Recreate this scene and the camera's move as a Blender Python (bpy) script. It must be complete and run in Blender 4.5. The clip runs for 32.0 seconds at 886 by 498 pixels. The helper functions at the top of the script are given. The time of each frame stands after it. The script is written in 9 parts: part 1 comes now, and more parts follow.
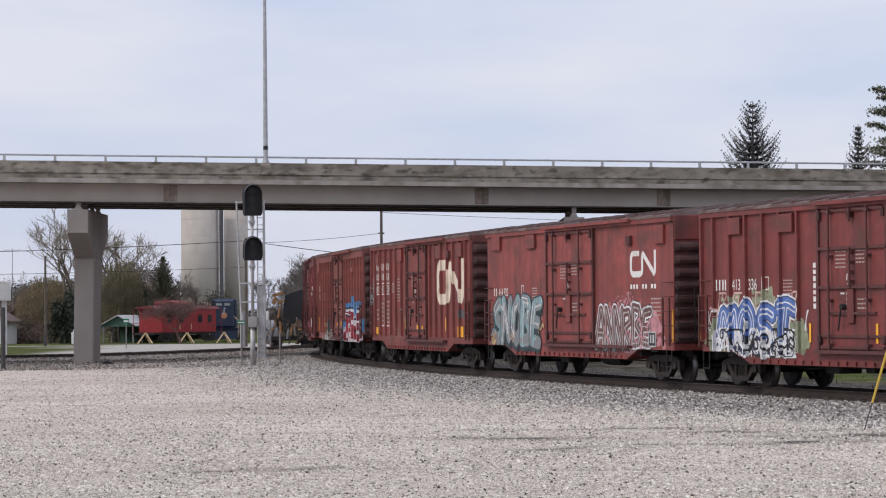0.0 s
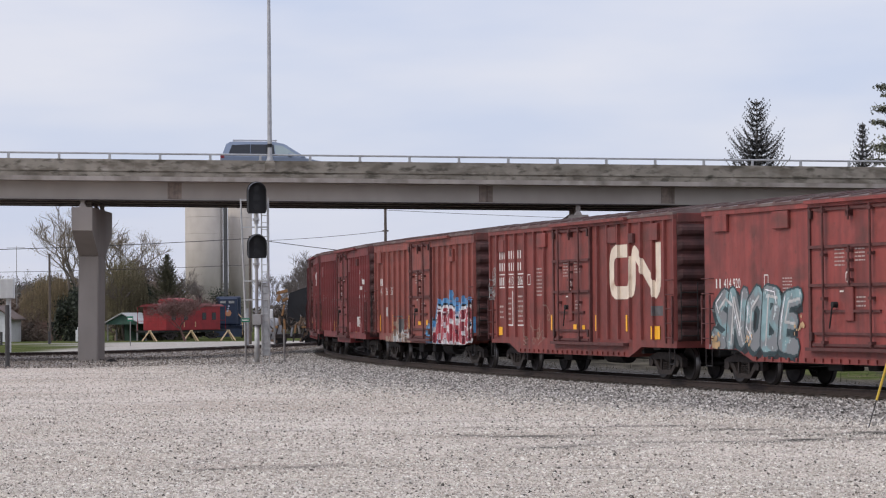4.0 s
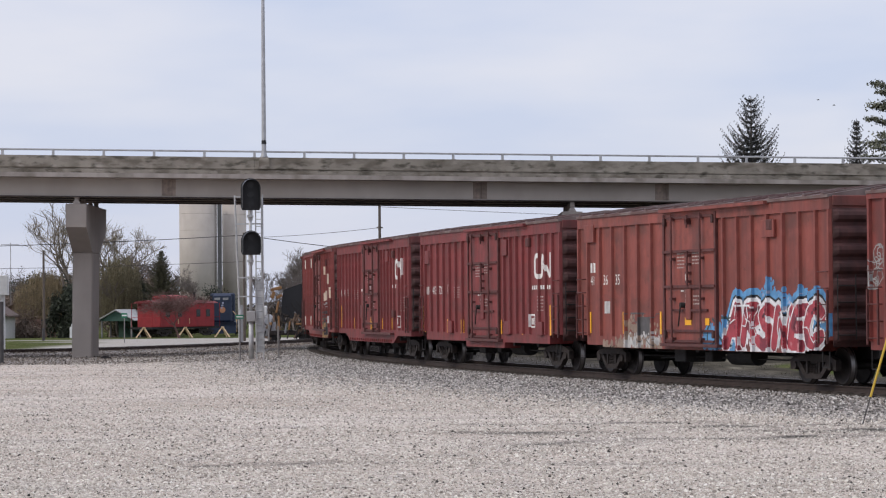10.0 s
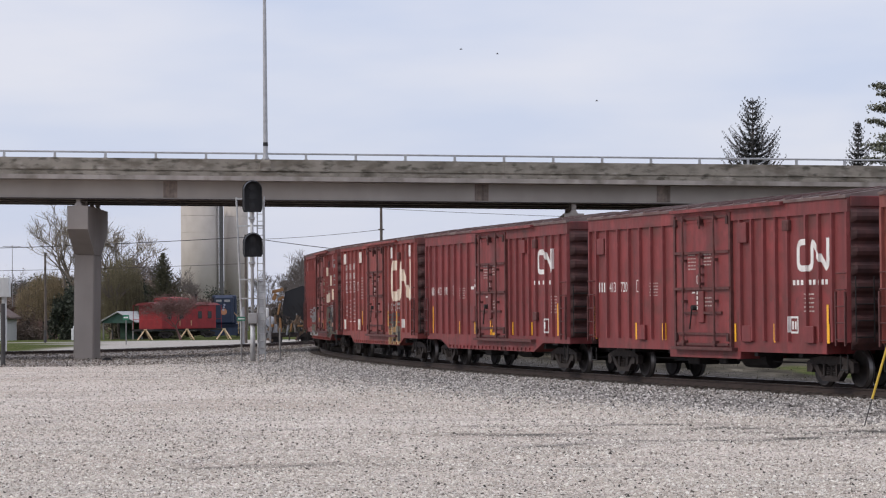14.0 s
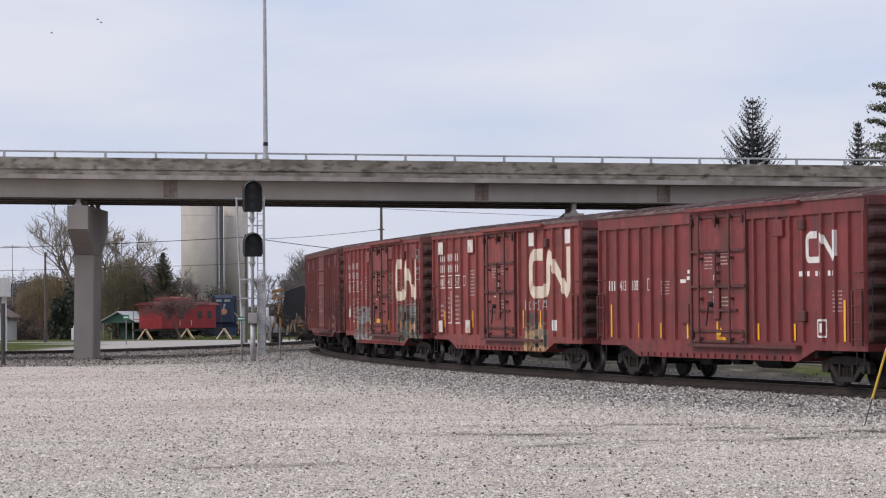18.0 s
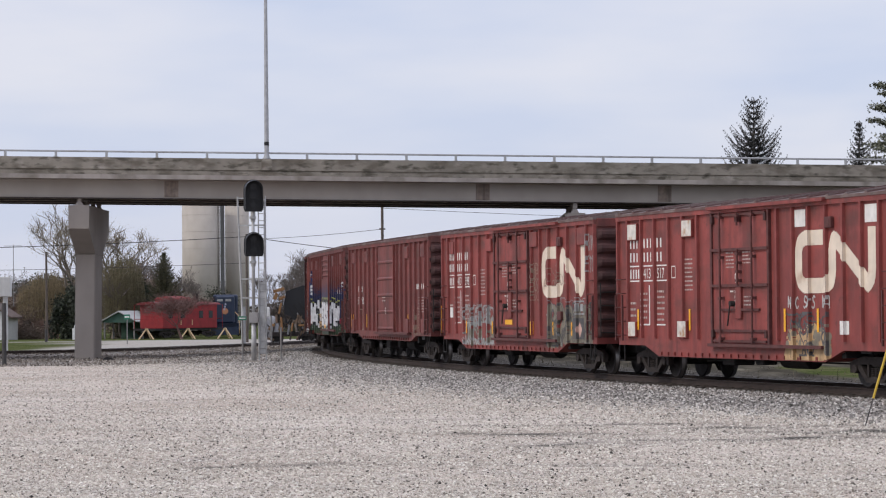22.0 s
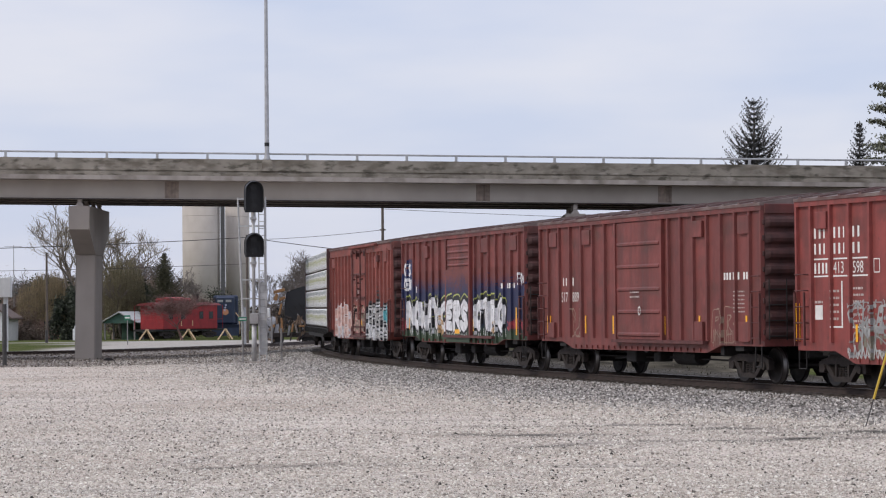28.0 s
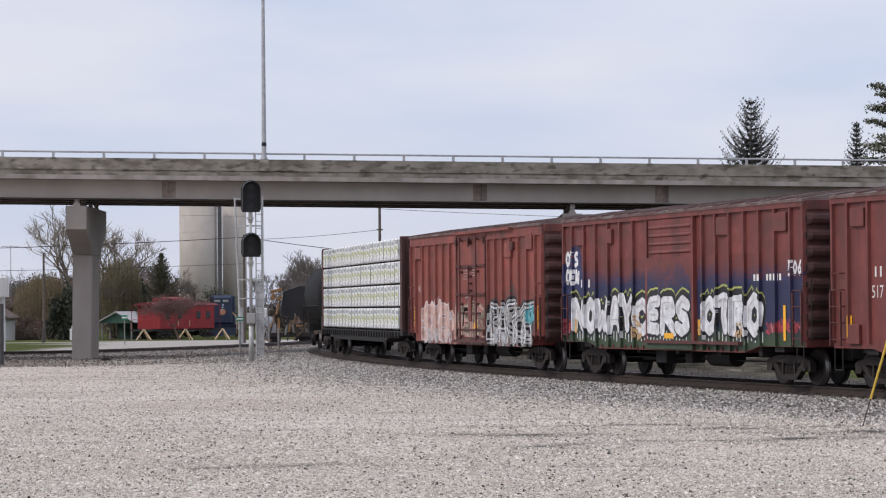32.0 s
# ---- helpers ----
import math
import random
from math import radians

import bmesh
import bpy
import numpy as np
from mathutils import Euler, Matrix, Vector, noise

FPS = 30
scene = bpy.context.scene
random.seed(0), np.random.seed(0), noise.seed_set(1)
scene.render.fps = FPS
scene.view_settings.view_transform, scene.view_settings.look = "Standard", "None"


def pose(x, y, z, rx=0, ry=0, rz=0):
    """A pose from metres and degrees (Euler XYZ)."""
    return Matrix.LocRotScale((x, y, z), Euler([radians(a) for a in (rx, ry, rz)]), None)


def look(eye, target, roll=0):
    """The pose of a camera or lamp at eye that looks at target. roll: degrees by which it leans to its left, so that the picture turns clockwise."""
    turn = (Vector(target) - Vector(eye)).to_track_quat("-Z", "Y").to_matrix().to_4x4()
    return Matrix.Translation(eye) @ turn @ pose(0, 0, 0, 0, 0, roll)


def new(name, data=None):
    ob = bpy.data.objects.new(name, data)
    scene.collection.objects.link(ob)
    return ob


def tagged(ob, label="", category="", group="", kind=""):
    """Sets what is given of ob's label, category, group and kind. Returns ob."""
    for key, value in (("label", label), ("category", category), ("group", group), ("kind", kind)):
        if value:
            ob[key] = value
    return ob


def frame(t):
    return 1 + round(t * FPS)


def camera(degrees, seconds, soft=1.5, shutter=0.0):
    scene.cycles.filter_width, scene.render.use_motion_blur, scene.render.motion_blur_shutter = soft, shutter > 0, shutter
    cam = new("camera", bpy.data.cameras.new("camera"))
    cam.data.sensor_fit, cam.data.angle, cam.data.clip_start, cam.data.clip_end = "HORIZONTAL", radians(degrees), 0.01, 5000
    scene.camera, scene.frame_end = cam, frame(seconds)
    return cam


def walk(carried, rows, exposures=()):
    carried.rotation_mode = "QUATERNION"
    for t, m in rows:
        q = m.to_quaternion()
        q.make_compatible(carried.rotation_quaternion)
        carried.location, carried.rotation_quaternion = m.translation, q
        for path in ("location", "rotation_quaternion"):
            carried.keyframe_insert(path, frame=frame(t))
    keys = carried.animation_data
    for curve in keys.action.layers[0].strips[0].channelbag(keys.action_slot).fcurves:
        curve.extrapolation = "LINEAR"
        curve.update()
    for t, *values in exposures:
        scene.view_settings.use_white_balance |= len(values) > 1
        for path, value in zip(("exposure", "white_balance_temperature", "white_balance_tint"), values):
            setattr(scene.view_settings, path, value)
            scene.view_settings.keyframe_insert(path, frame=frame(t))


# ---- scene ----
# ---- camera and its walk ----
EYE = (0.0, 0.0, 1.962)
PITCH = 1.2676
# seconds, turn to the right and tilt up in degrees
SWAY = [(0.0, 0.0, 0.0784), (0.5, 0.0017, 0.0527), (1.0, -0.0342, 0.1125), (1.5, -0.0936, 0.1313),
        (2.0, -0.1125, 0.0956), (2.5, -0.0971, 0.0749), (3.0, -0.0936, 0.0411), (3.5, -0.092, 0.0391),
        (5.5, 0.0017, -0.0374), (6.0, 0.087, -0.056), (6.5, 0.1552, -0.063), (7.0, 0.189, -0.0681),
        (7.5, 0.1907, -0.0664), (8.0, 0.172, -0.0612), (8.5, 0.1485, -0.075), (9.0, 0.1125, -0.075),
        (9.5, 0.0748, -0.0576), (10.0, 0.0359, -0.0425), (10.5, 0.0204, -0.0204), (11.0, 0.0204, -0.0187),
        (11.5, 0.0085, -0.0067), (12.0, 0.0, 0.0), (14.5, 0.0017, 0.0), (16.5, -0.0018, 0.0188),
        (17.0, 0.0, 0.0374), (17.5, 0.0113, 0.0206), (18.0, -0.0001, -0.0034), (19.0, -0.017, 0.0033),
        (20.0, -0.0036, -0.0187), (20.5, -0.0187, -0.017), (21.0, -0.0119, -0.0018), (22.0, -0.022, -0.0119),
        (22.5, -0.007, 0.0068), (23.0, 0.0187, 0.0338), (24.0, 0.0377, 0.0374), (25.0, 0.0377, 0.0356),
        (25.5, 0.0376, 0.0476), (27.5, -0.0069, 0.0069), (28.0, -0.029, 0.005), (29.0, -0.0204, 0.0307),
        (29.5, 0.0118, 0.0188), (30.0, 0.0326, 0.0188), (31.0, 0.0309, 0.0188), (31.5, 0.0343, 0.0034),
        (32.0, 0.0343, 0.0017)]
cam = camera(19.015, 32.0, soft=1.15)


def aim(right, up):
    a, b = radians(right), radians(PITCH + up)
    return look(EYE, (EYE[0] + math.sin(a) * math.cos(b), EYE[1] + math.cos(a) * math.cos(b), EYE[2] + math.sin(b)), -0.5)


walk(cam, [(t, aim(r, u)) for t, r, u in SWAY])

# ---- world and sun ----
SUN_EL, SUN_AZ = 42.0, 250.0        # degrees; azimuth clockwise from +y
world = bpy.data.worlds.new("overcast_sky")
scene.world = world
world.use_nodes = True
wn, wl = world.node_tree.nodes, world.node_tree.links
wn.clear()


def wnode(kind, **values):
    n = wn.new(kind)
    for k, v in values.items():
        n.inputs[k].default_value = v
    return n


w_out = wnode("ShaderNodeOutputWorld")
w_sky = wn.new("ShaderNodeTexSky")
w_sky.sky_type, w_sky.sun_disc = "NISHITA", False
w_sky.sun_elevation, w_sky.sun_rotation = radians(SUN_EL), radians(SUN_AZ)
w_bg1 = wnode("ShaderNodeBackground", Strength=0.02)
w_bg2 = wnode("ShaderNodeBackground", Strength=1.0)
w_add = wn.new("ShaderNodeAddShader")
w_geo = wn.new("ShaderNodeTexCoord")
w_sep = wn.new("ShaderNodeSeparateXYZ")
w_map = wn.new("ShaderNodeMapping")
w_map.inputs["Scale"].default_value = (2.2, 2.2, 9.0)
w_noise = wnode("ShaderNodeTexNoise", Scale=2.6, Detail=4.0, Roughness=0.5)
w_ramp = wn.new("ShaderNodeValToRGB")
w_ramp.color_ramp.elements[0].position, w_ramp.color_ramp.elements[0].color = 0.36, (0.520, 0.566, 0.728, 1)
w_ramp.color_ramp.elements[1].position, w_ramp.color_ramp.elements[1].color = 0.66, (0.668, 0.668, 0.755, 1)
w_up = wn.new("ShaderNodeMapRange")   # the overcast sky is brighter overhead
for k, v in (("From Min", 0.12), ("From Max", 0.9), ("To Min", 1.0), ("To Max", 1.9)):
    w_up.inputs[k].default_value = v
w_mul = wn.new("ShaderNodeVectorMath")
w_mul.operation = "SCALE"
wl.new(w_geo.outputs["Generated"], w_sep.inputs[0])
wl.new(w_geo.outputs["Generated"], w_map.inputs[0])
wl.new(w_map.outputs[0], w_noise.inputs["Vector"])
wl.new(w_noise.outputs["Fac"], w_ramp.inputs[0])
wl.new(w_sep.outputs["Z"], w_up.inputs["Value"])
wl.new(w_ramp.outputs[0], w_mul.inputs[0])
wl.new(w_up.outputs[0], w_mul.inputs["Scale"])
wl.new(w_mul.outputs[0], w_bg2.inputs["Color"])
wl.new(w_sky.outputs[0], w_bg1.inputs["Color"])
wl.new(w_bg1.outputs[0], w_add.inputs[0])
wl.new(w_bg2.outputs[0], w_add.inputs[1])
wl.new(w_add.outputs[0], w_out.inputs[0])

sun_data = bpy.data.lights.new("sun", "SUN")
sun_data.energy, sun_data.angle, sun_data.color = 1.3, radians(12), (1.0, 0.91, 0.79)
sun = new("sun", sun_data)
_a, _e = radians(SUN_AZ), radians(SUN_EL)
sun.matrix_basis = look((60 * math.sin(_a) * math.cos(_e), 60 * math.cos(_a) * math.cos(_e), 60 * math.sin(_e)), (0, 0, 0))

# ---- materials ----
def material(name, colour, rough=0.7, metal=0.0, spots=(), grain=0.0, scale=3.0, bump=0.0, bump_scale=40.0,
             island=0.0, per_object=0.0, streaks=0.0, streak_colour=(0.03, 0.02, 0.018), streak_scale=5.0, spec=0.5, smear=0.0, dents=0.0, panels=0.0):
    """Base colour with broad mottling, fine grain, stains (spots: colour, scale, low, high), run-down streaks and relief."""
    m = bpy.data.materials.new(name)
    m.use_nodes = True
    nt = m.node_tree
    n, l = nt.nodes, nt.links
    b = n["Principled BSDF"]
    b.inputs["Roughness"].default_value = rough
    b.inputs["Metallic"].default_value = metal
    b.inputs["Specular IOR Level"].default_value = spec
    tc = n.new("ShaderNodeTexCoord")
    where = tc.outputs["Object"]

    def mixed(fac, a, c, mode="MIX"):
        x = n.new("ShaderNodeMix")
        x.data_type, x.blend_type = "RGBA", mode
        if isinstance(fac, float):
            x.inputs["Factor"].default_value = fac
        else:
            l.new(fac, x.inputs["Factor"])
        for sock, val in ((x.inputs[6], a), (x.inputs[7], c)):
            if isinstance(val, tuple):
                sock.default_value = (*val, 1)
            else:
                l.new(val, sock)
        return x.outputs[2]

    def ranged(value, lo, hi, a=0.0, c=1.0):
        r = n.new("ShaderNodeMapRange")
        for k, v in (("From Min", lo), ("From Max", hi), ("To Min", a), ("To Max", c)):
            r.inputs[k].default_value = v
        l.new(value, r.inputs["Value"])
        return r.outputs[0]

    def noisy(s, detail=4.0, vec=None, stretch=None):
        t = n.new("ShaderNodeTexNoise")
        t.inputs["Scale"].default_value, t.inputs["Detail"].default_value = s, detail
        if stretch:
            mp = n.new("ShaderNodeMapping")
            mp.inputs["Scale"].default_value = stretch
            l.new(where, mp.inputs[0])
            l.new(mp.outputs[0], t.inputs["Vector"])
        else:
            l.new(where, t.inputs["Vector"])
        return t.outputs["Fac"]

    c = mixed(ranged(noisy(scale), 0.3, 0.7), tuple(v * (1 - grain) for v in colour), tuple(min(1, v * (1 + grain)) for v in colour))
    for sc, s, lo, hi in spots:
        c = mixed(ranged(noisy(1.0 if smear else s, 6.0, stretch=(s * smear, s, s) if smear else None), lo, hi), c, sc)
    if panels:          # sheets faded and stained unlike their neighbours
        c = mixed(ranged(noisy(1.0, 2.0, stretch=(1.15, 1.15, 0.10)), 0.42, 0.66, 0.0, panels), c, tuple(0.52 * v + 0.004 for v in colour))
        c = mixed(ranged(noisy(1.0, 7.0, stretch=(0.55, 0.55, 1.4)), 0.56, 0.72, 0.0, panels), c, (0.075, 0.036, 0.027))
    if streaks:
        f = ranged(noisy(1.0, 5.0, stretch=(streak_scale, streak_scale, 0.35)), 0.45, 0.75, 0.0, streaks)
        c = mixed(f, c, streak_colour)
    if island or per_object:
        v = n.new("ShaderNodeNewGeometry").outputs["Random Per Island"] if island else n.new("ShaderNodeObjectInfo").outputs["Random"]
        amount = island or per_object
        hsv = n.new("ShaderNodeHueSaturation")
        l.new(c, hsv.inputs["Color"])
        l.new(ranged(v, 0.0, 1.0, 1 - amount, 1 + amount), hsv.inputs["Value"])
        c = hsv.outputs[0]
    l.new(c, b.inputs["Base Color"])
    if bump:
        bp = n.new("ShaderNodeBump")
        bp.inputs["Strength"].default_value, bp.inputs["Distance"].default_value = bump, 0.02
        l.new(noisy(bump_scale, 5.0), bp.inputs["Height"])
        if dents:       # broad buckling of thin sheet
            wide = n.new("ShaderNodeBump")
            wide.inputs["Strength"].default_value, wide.inputs["Distance"].default_value = dents, 0.06
            l.new(noisy(1.0, 2.0, stretch=(2.2, 2.2, 1.5)), wide.inputs["Height"])
            l.new(wide.outputs[0], bp.inputs["Normal"])
        l.new(bp.outputs[0], b.inputs["Normal"])
    return m


def paint(name, colour, rough=0.6, fade=0.18):
    colour = (colour[0] * 1.28, colour[1] * 1.15, colour[2] * 1.19)
    return material(name, colour, rough, grain=fade, scale=1.3, bump=0.1, bump_scale=25, dents=0.5, panels=0.6,
                    spots=[((0.06, 0.03, 0.022), 0.9, 0.54, 0.80), ((0.075, 0.034, 0.024), 5.5, 0.64, 0.82), (tuple(min(1, v * 1.35 + 0.012) for v in colour), 2.3, 0.60, 0.85)], streaks=0.5, streak_colour=(0.062, 0.022, 0.019), streak_scale=3.6)


M = {}
M["oxide"] = paint("oxide_red_paint", (0.177, 0.0399, 0.0301))
M["oxide_deep"] = paint("deep_oxide_red_paint", (0.157, 0.0314, 0.0262))
M["maroon"] = paint("maroon_paint", (0.172, 0.0318, 0.0296))
M["bright"] = paint("bright_red_brown_paint", (0.214, 0.0466, 0.0369))
M["orange"] = paint("faded_orange_brown_paint", (0.204, 0.0551, 0.0388))
M["brown"] = paint("brown_paint", (0.147, 0.0378, 0.0300))
M["roof"] = material("weathered_roof", (0.15, 0.112, 0.10), 0.75, grain=0.3, spots=[((0.10, 0.045, 0.04), 1.2, 0.4, 0.62)], scale=2)
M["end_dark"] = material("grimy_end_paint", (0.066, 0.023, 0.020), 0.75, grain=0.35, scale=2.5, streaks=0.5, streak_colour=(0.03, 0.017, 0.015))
M["under"] = material("grimy_black_steel", (0.014, 0.012, 0.011), 0.8, grain=0.35, scale=6, bump=0.2)
M["truck"] = material("dusty_cast_steel", (0.027, 0.020, 0.017), 0.85, grain=0.4, scale=8, bump=0.3, spots=[((0.06, 0.045, 0.035), 6.0, 0.62, 0.75)])
M["wheel"] = material("wheel_steel", (0.024, 0.019, 0.017), 0.6, 0.3, grain=0.3, scale=8)
M["tread"] = material("worn_bright_steel", (0.16, 0.15, 0.145), 0.4, 0.9, grain=0.15)
M["door_bar"] = material("dark_maroon_door_hardware", (0.098, 0.031, 0.027), 0.7, grain=0.3, scale=5)
M["faint"] = material("faded_small_lettering", (0.44, 0.36, 0.33), 0.7, grain=0.25, scale=4)
M["white"] = material("white_lettering", (0.72, 0.70, 0.66), 0.7, grain=0.12, scale=4, spots=[((0.35, 0.25, 0.2), 2.2, 0.62, 0.8)])
M["cream"] = material("cream_lettering", (0.70, 0.60, 0.48), 0.7, grain=0.12, scale=2, spots=[((0.42, 0.27, 0.17), 1.6, 0.58, 0.78)])
M["yellow"] = material("yellow_reflector", (0.90, 0.44, 0.02), 0.45, grain=0.1)
M["concrete"] = material("weathered_concrete", (0.345, 0.305, 0.27), 0.9, grain=0.2, scale=0.8, bump=0.25, bump_scale=12,
                         spots=[((0.19, 0.165, 0.135), 0.9, 0.5, 0.68)], streaks=0.35, streak_colour=(0.16, 0.14, 0.115), streak_scale=1.8)
M["parapet"] = material("stained_parapet_concrete", (0.275, 0.245, 0.20), 0.92, grain=0.15, scale=0.5, bump=0.3, bump_scale=12, smear=0.42,
                        spots=[((0.15, 0.127, 0.098), 2.0, 0.48, 0.64), ((0.085, 0.075, 0.055), 3.6, 0.52, 0.66), ((0.40, 0.36, 0.31), 3.0, 0.58, 0.8)], streaks=0.6,
                        streak_colour=(0.12, 0.105, 0.08), streak_scale=1.1)
M["pier"] = material("pier_concrete", (0.30, 0.262, 0.228), 0.9, grain=0.1, scale=0.5, bump=0.2, bump_scale=14, streaks=0.2,
                     streak_colour=(0.2, 0.18, 0.16), streak_scale=1.5)
M["girder"] = material("painted_girder", (0.395, 0.35, 0.302), 0.8, grain=0.1, scale=0.4, streaks=0.22, streak_colour=(0.24, 0.2, 0.165), streak_scale=1.0)
# the shade below the deck is put into this dark colour
M["soffit"] = material("soffit_shade_tone", (0.07, 0.058, 0.052), 0.9, grain=0.2)
M["galv"] = material("galvanised_steel", (0.40, 0.40, 0.40), 0.5, 0.5, grain=0.15, scale=3)
M["black"] = material("black_enamel", (0.006, 0.006, 0.007), 0.55, grain=0.2)
M["rail"] = material("rusty_rail", (0.045, 0.030, 0.024), 0.8, grain=0.3, scale=5)
M["railtop"] = material("polished_railhead", (0.30, 0.28, 0.27), 0.35, 0.8, grain=0.15)
M["tie"] = material("creosoted_tie", (0.055, 0.043, 0.034), 0.9, grain=0.35, scale=4, bump=0.3, per_object=0.25)
M["asphalt_dark"] = material("deck_asphalt", (0.06, 0.06, 0.062), 0.9, grain=0.2)


# ---- building helpers ----
def box(bm, x0, x1, y0, y1, z0, z1, bevel=0.0, m=None):
    r = bmesh.ops.create_cube(bm, size=1.0)["verts"]
    bmesh.ops.scale(bm, verts=r, vec=(abs(x1 - x0), abs(y1 - y0), abs(z1 - z0)))
    bmesh.ops.translate(bm, verts=r, vec=((x0 + x1) / 2, (y0 + y1) / 2, (z0 + z1) / 2))
    if bevel:
        es = list({e for v in r for e in v.link_edges})
        r = list({v for f in bmesh.ops.bevel(bm, geom=es, offset=bevel, segments=1, affect="EDGES", profile=0.5)["faces"] for v in f.verts} | {v for v in r if v.is_valid})
    if m is not None:
        bmesh.ops.transform(bm, matrix=m, verts=r)
    return r


def rod(bm, p, q, r0, r1=None, n=8, caps=True):
    r1 = r0 if r1 is None else r1
    p, q = Vector(p), Vector(q)
    d = q - p
    m = Matrix.Translation((p + q) / 2) @ d.to_track_quat("Z", "Y").to_matrix().to_4x4()
    return bmesh.ops.create_cone(bm, cap_ends=caps, segments=n, radius1=r0, radius2=r1, depth=d.length, matrix=m)["verts"]


def prism(bm, outline, y0, y1):
    """A polygon in x and z, drawn out from y0 to y1."""
    a = [bm.verts.new((x, y0, z)) for x, z in outline]
    b = [bm.verts.new((x, y1, z)) for x, z in outline]
    k = len(a)
    bm.faces.new(a)
    bm.faces.new(b[::-1])
    for i in range(k):
        bm.faces.new((a[i], b[i], b[(i + 1) % k], a[(i + 1) % k]))
    return a + b


def loft(bm, rings, close=True):
    """Rings of equally many points joined one after another, with end caps."""
    vs = [[bm.verts.new(p) for p in r] for r in rings]
    k = len(vs[0])
    for a, b in zip(vs, vs[1:]):
        for i in range(k if close else k - 1):
            bm.faces.new((a[i], a[(i + 1) % k], b[(i + 1) % k], b[i]))
    if close:
        bm.faces.new(vs[0][::-1])
        bm.faces.new(vs[-1])
    return [v for r in vs for v in r]


def made(name, bm, mat):
    """The mesh of bm, which is freed."""
    bmesh.ops.recalc_face_normals(bm, faces=bm.faces)
    me = bpy.data.meshes.new(name)
    bm.to_mesh(me)
    bm.free()
    for x in (mat if isinstance(mat, (list, tuple)) else [mat]):
        me.materials.append(x)
    return me


def part(name, bm, mat, parent=None, label="", at=None):
    """One mesh object, under a thing or part if a parent is given. bm may be a mesh, which is then shared."""
    ob = new(name, bm if isinstance(bm, bpy.types.Mesh) else made(name, bm, mat))
    ob.parent = parent
    if at is not None:
        ob.matrix_basis = at
    return tagged(ob, label)


def thing(name, label, category, at=None, group="", kind=""):
    ob = new(name)
    ob.empty_display_size = 0.3
    if at is not None:
        ob.matrix_basis = at
    return tagged(ob, label, category, group, kind)


def smooth(me, angle=40):
    for p in me.polygons:
        p.use_smooth = True
    return me


def fresh():
    return bmesh.new()


# ---- the curved track ----
TX, TY, TH, TK, TK1 = 6.851, 71.796, -1.24824, 0.0033804, -2.8813e-05
S_LOW, S_HIGH = -125.0, 60.0


def track_heading(s):
    c = min(max(s, S_LOW), S_HIGH)
    return TH + TK * c + TK1 * c * c / 2


_STEP = 0.5
_track = {0: (TX, TY)}
for _sgn in (1, -1):
    _x, _y = TX, TY
    for _i in range(1, 700):
        _h = track_heading(_sgn * (_i - 0.5) * _STEP)
        _x, _y = _x + _sgn * _STEP * math.cos(_h), _y + _sgn * _STEP * math.sin(_h)
        _track[_sgn * _i] = (_x, _y)


def track_at(s, off=0.0):
    """Place on the track at the running length s, off metres to the right of travel."""
    i = math.floor(s / _STEP)
    f = s / _STEP - i
    a, b = _track[i], _track[i + 1]
    h = track_heading(s)
    return a[0] + (b[0] - a[0]) * f + math.sin(h) * off, a[1] + (b[1] - a[1]) * f - math.cos(h) * off, h


def run(t):
    """Distance that the train has gone since 13 s."""
    u = t - 13.0
    return 4.42175 * u + 0.01597 * u * u / 2 + 0.000442 * u ** 3 / 6


# the second track, which bears off to the left behind the overpass
SIDE = [(-75, 118), (-58, 126), (-44, 132.5), (-32, 138), (-24.5, 142), (-18.8, 147), (-13.5, 159), (-9.2, 175), (-6.5, 195), (-5, 220), (-4, 260)]


def side_at(u):
    """Point on the second track, 0 to 10, on a smooth curve through its marks."""
    i = min(max(int(u), 0), len(SIDE) - 2)
    f = u - i
    p = [SIDE[min(max(i + k, 0), len(SIDE) - 1)] for k in (-1, 0, 1, 2)]
    return tuple(0.5 * (2 * p[1][k] + (p[2][k] - p[0][k]) * f + (2 * p[0][k] - 5 * p[1][k] + 4 * p[2][k] - p[3][k]) * f * f
                        + (3 * p[1][k] - p[0][k] - 3 * p[2][k] + p[3][k]) * f ** 3) for k in (0, 1))


# ---- ground ----
def lerp_profile(v, marks):
    return np.interp(v, [m[0] for m in marks], [m[1] for m in marks])


def smoothstep(v, a, b):
    t = np.clip((v - a) / (b - a), 0, 1)
    return t * t * (3 - 2 * t)


TRACK_PTS = np.array([track_at(s)[:2] for s in np.arange(-170, 170, 1.0)])
SIDE_PTS = np.array([side_at(u) for u in np.arange(0, 10, 0.05)])


def gap_to(pts, x, y):
    best = np.full(x.shape, 1e9)
    for p in pts:
        best = np.minimum(best, (x - p[0]) ** 2 + (y - p[1]) ** 2)
    return np.sqrt(best)


def side_of_track(x, y):
    """Distance to the main track, counted positive beyond it as the yard sees it."""
    best, out = np.full(x.shape, 1e9), np.zeros(x.shape)
    for a, b in zip(TRACK_PTS[:-1], TRACK_PTS[1:]):
        d = (x - a[0]) ** 2 + (y - a[1]) ** 2
        nearer = d < best
        best = np.where(nearer, d, best)
        out = np.where(nearer, (b[0] - a[0]) * (y - a[1]) - (b[1] - a[1]) * (x - a[0]), out)
    return np.sqrt(best) * np.sign(out)


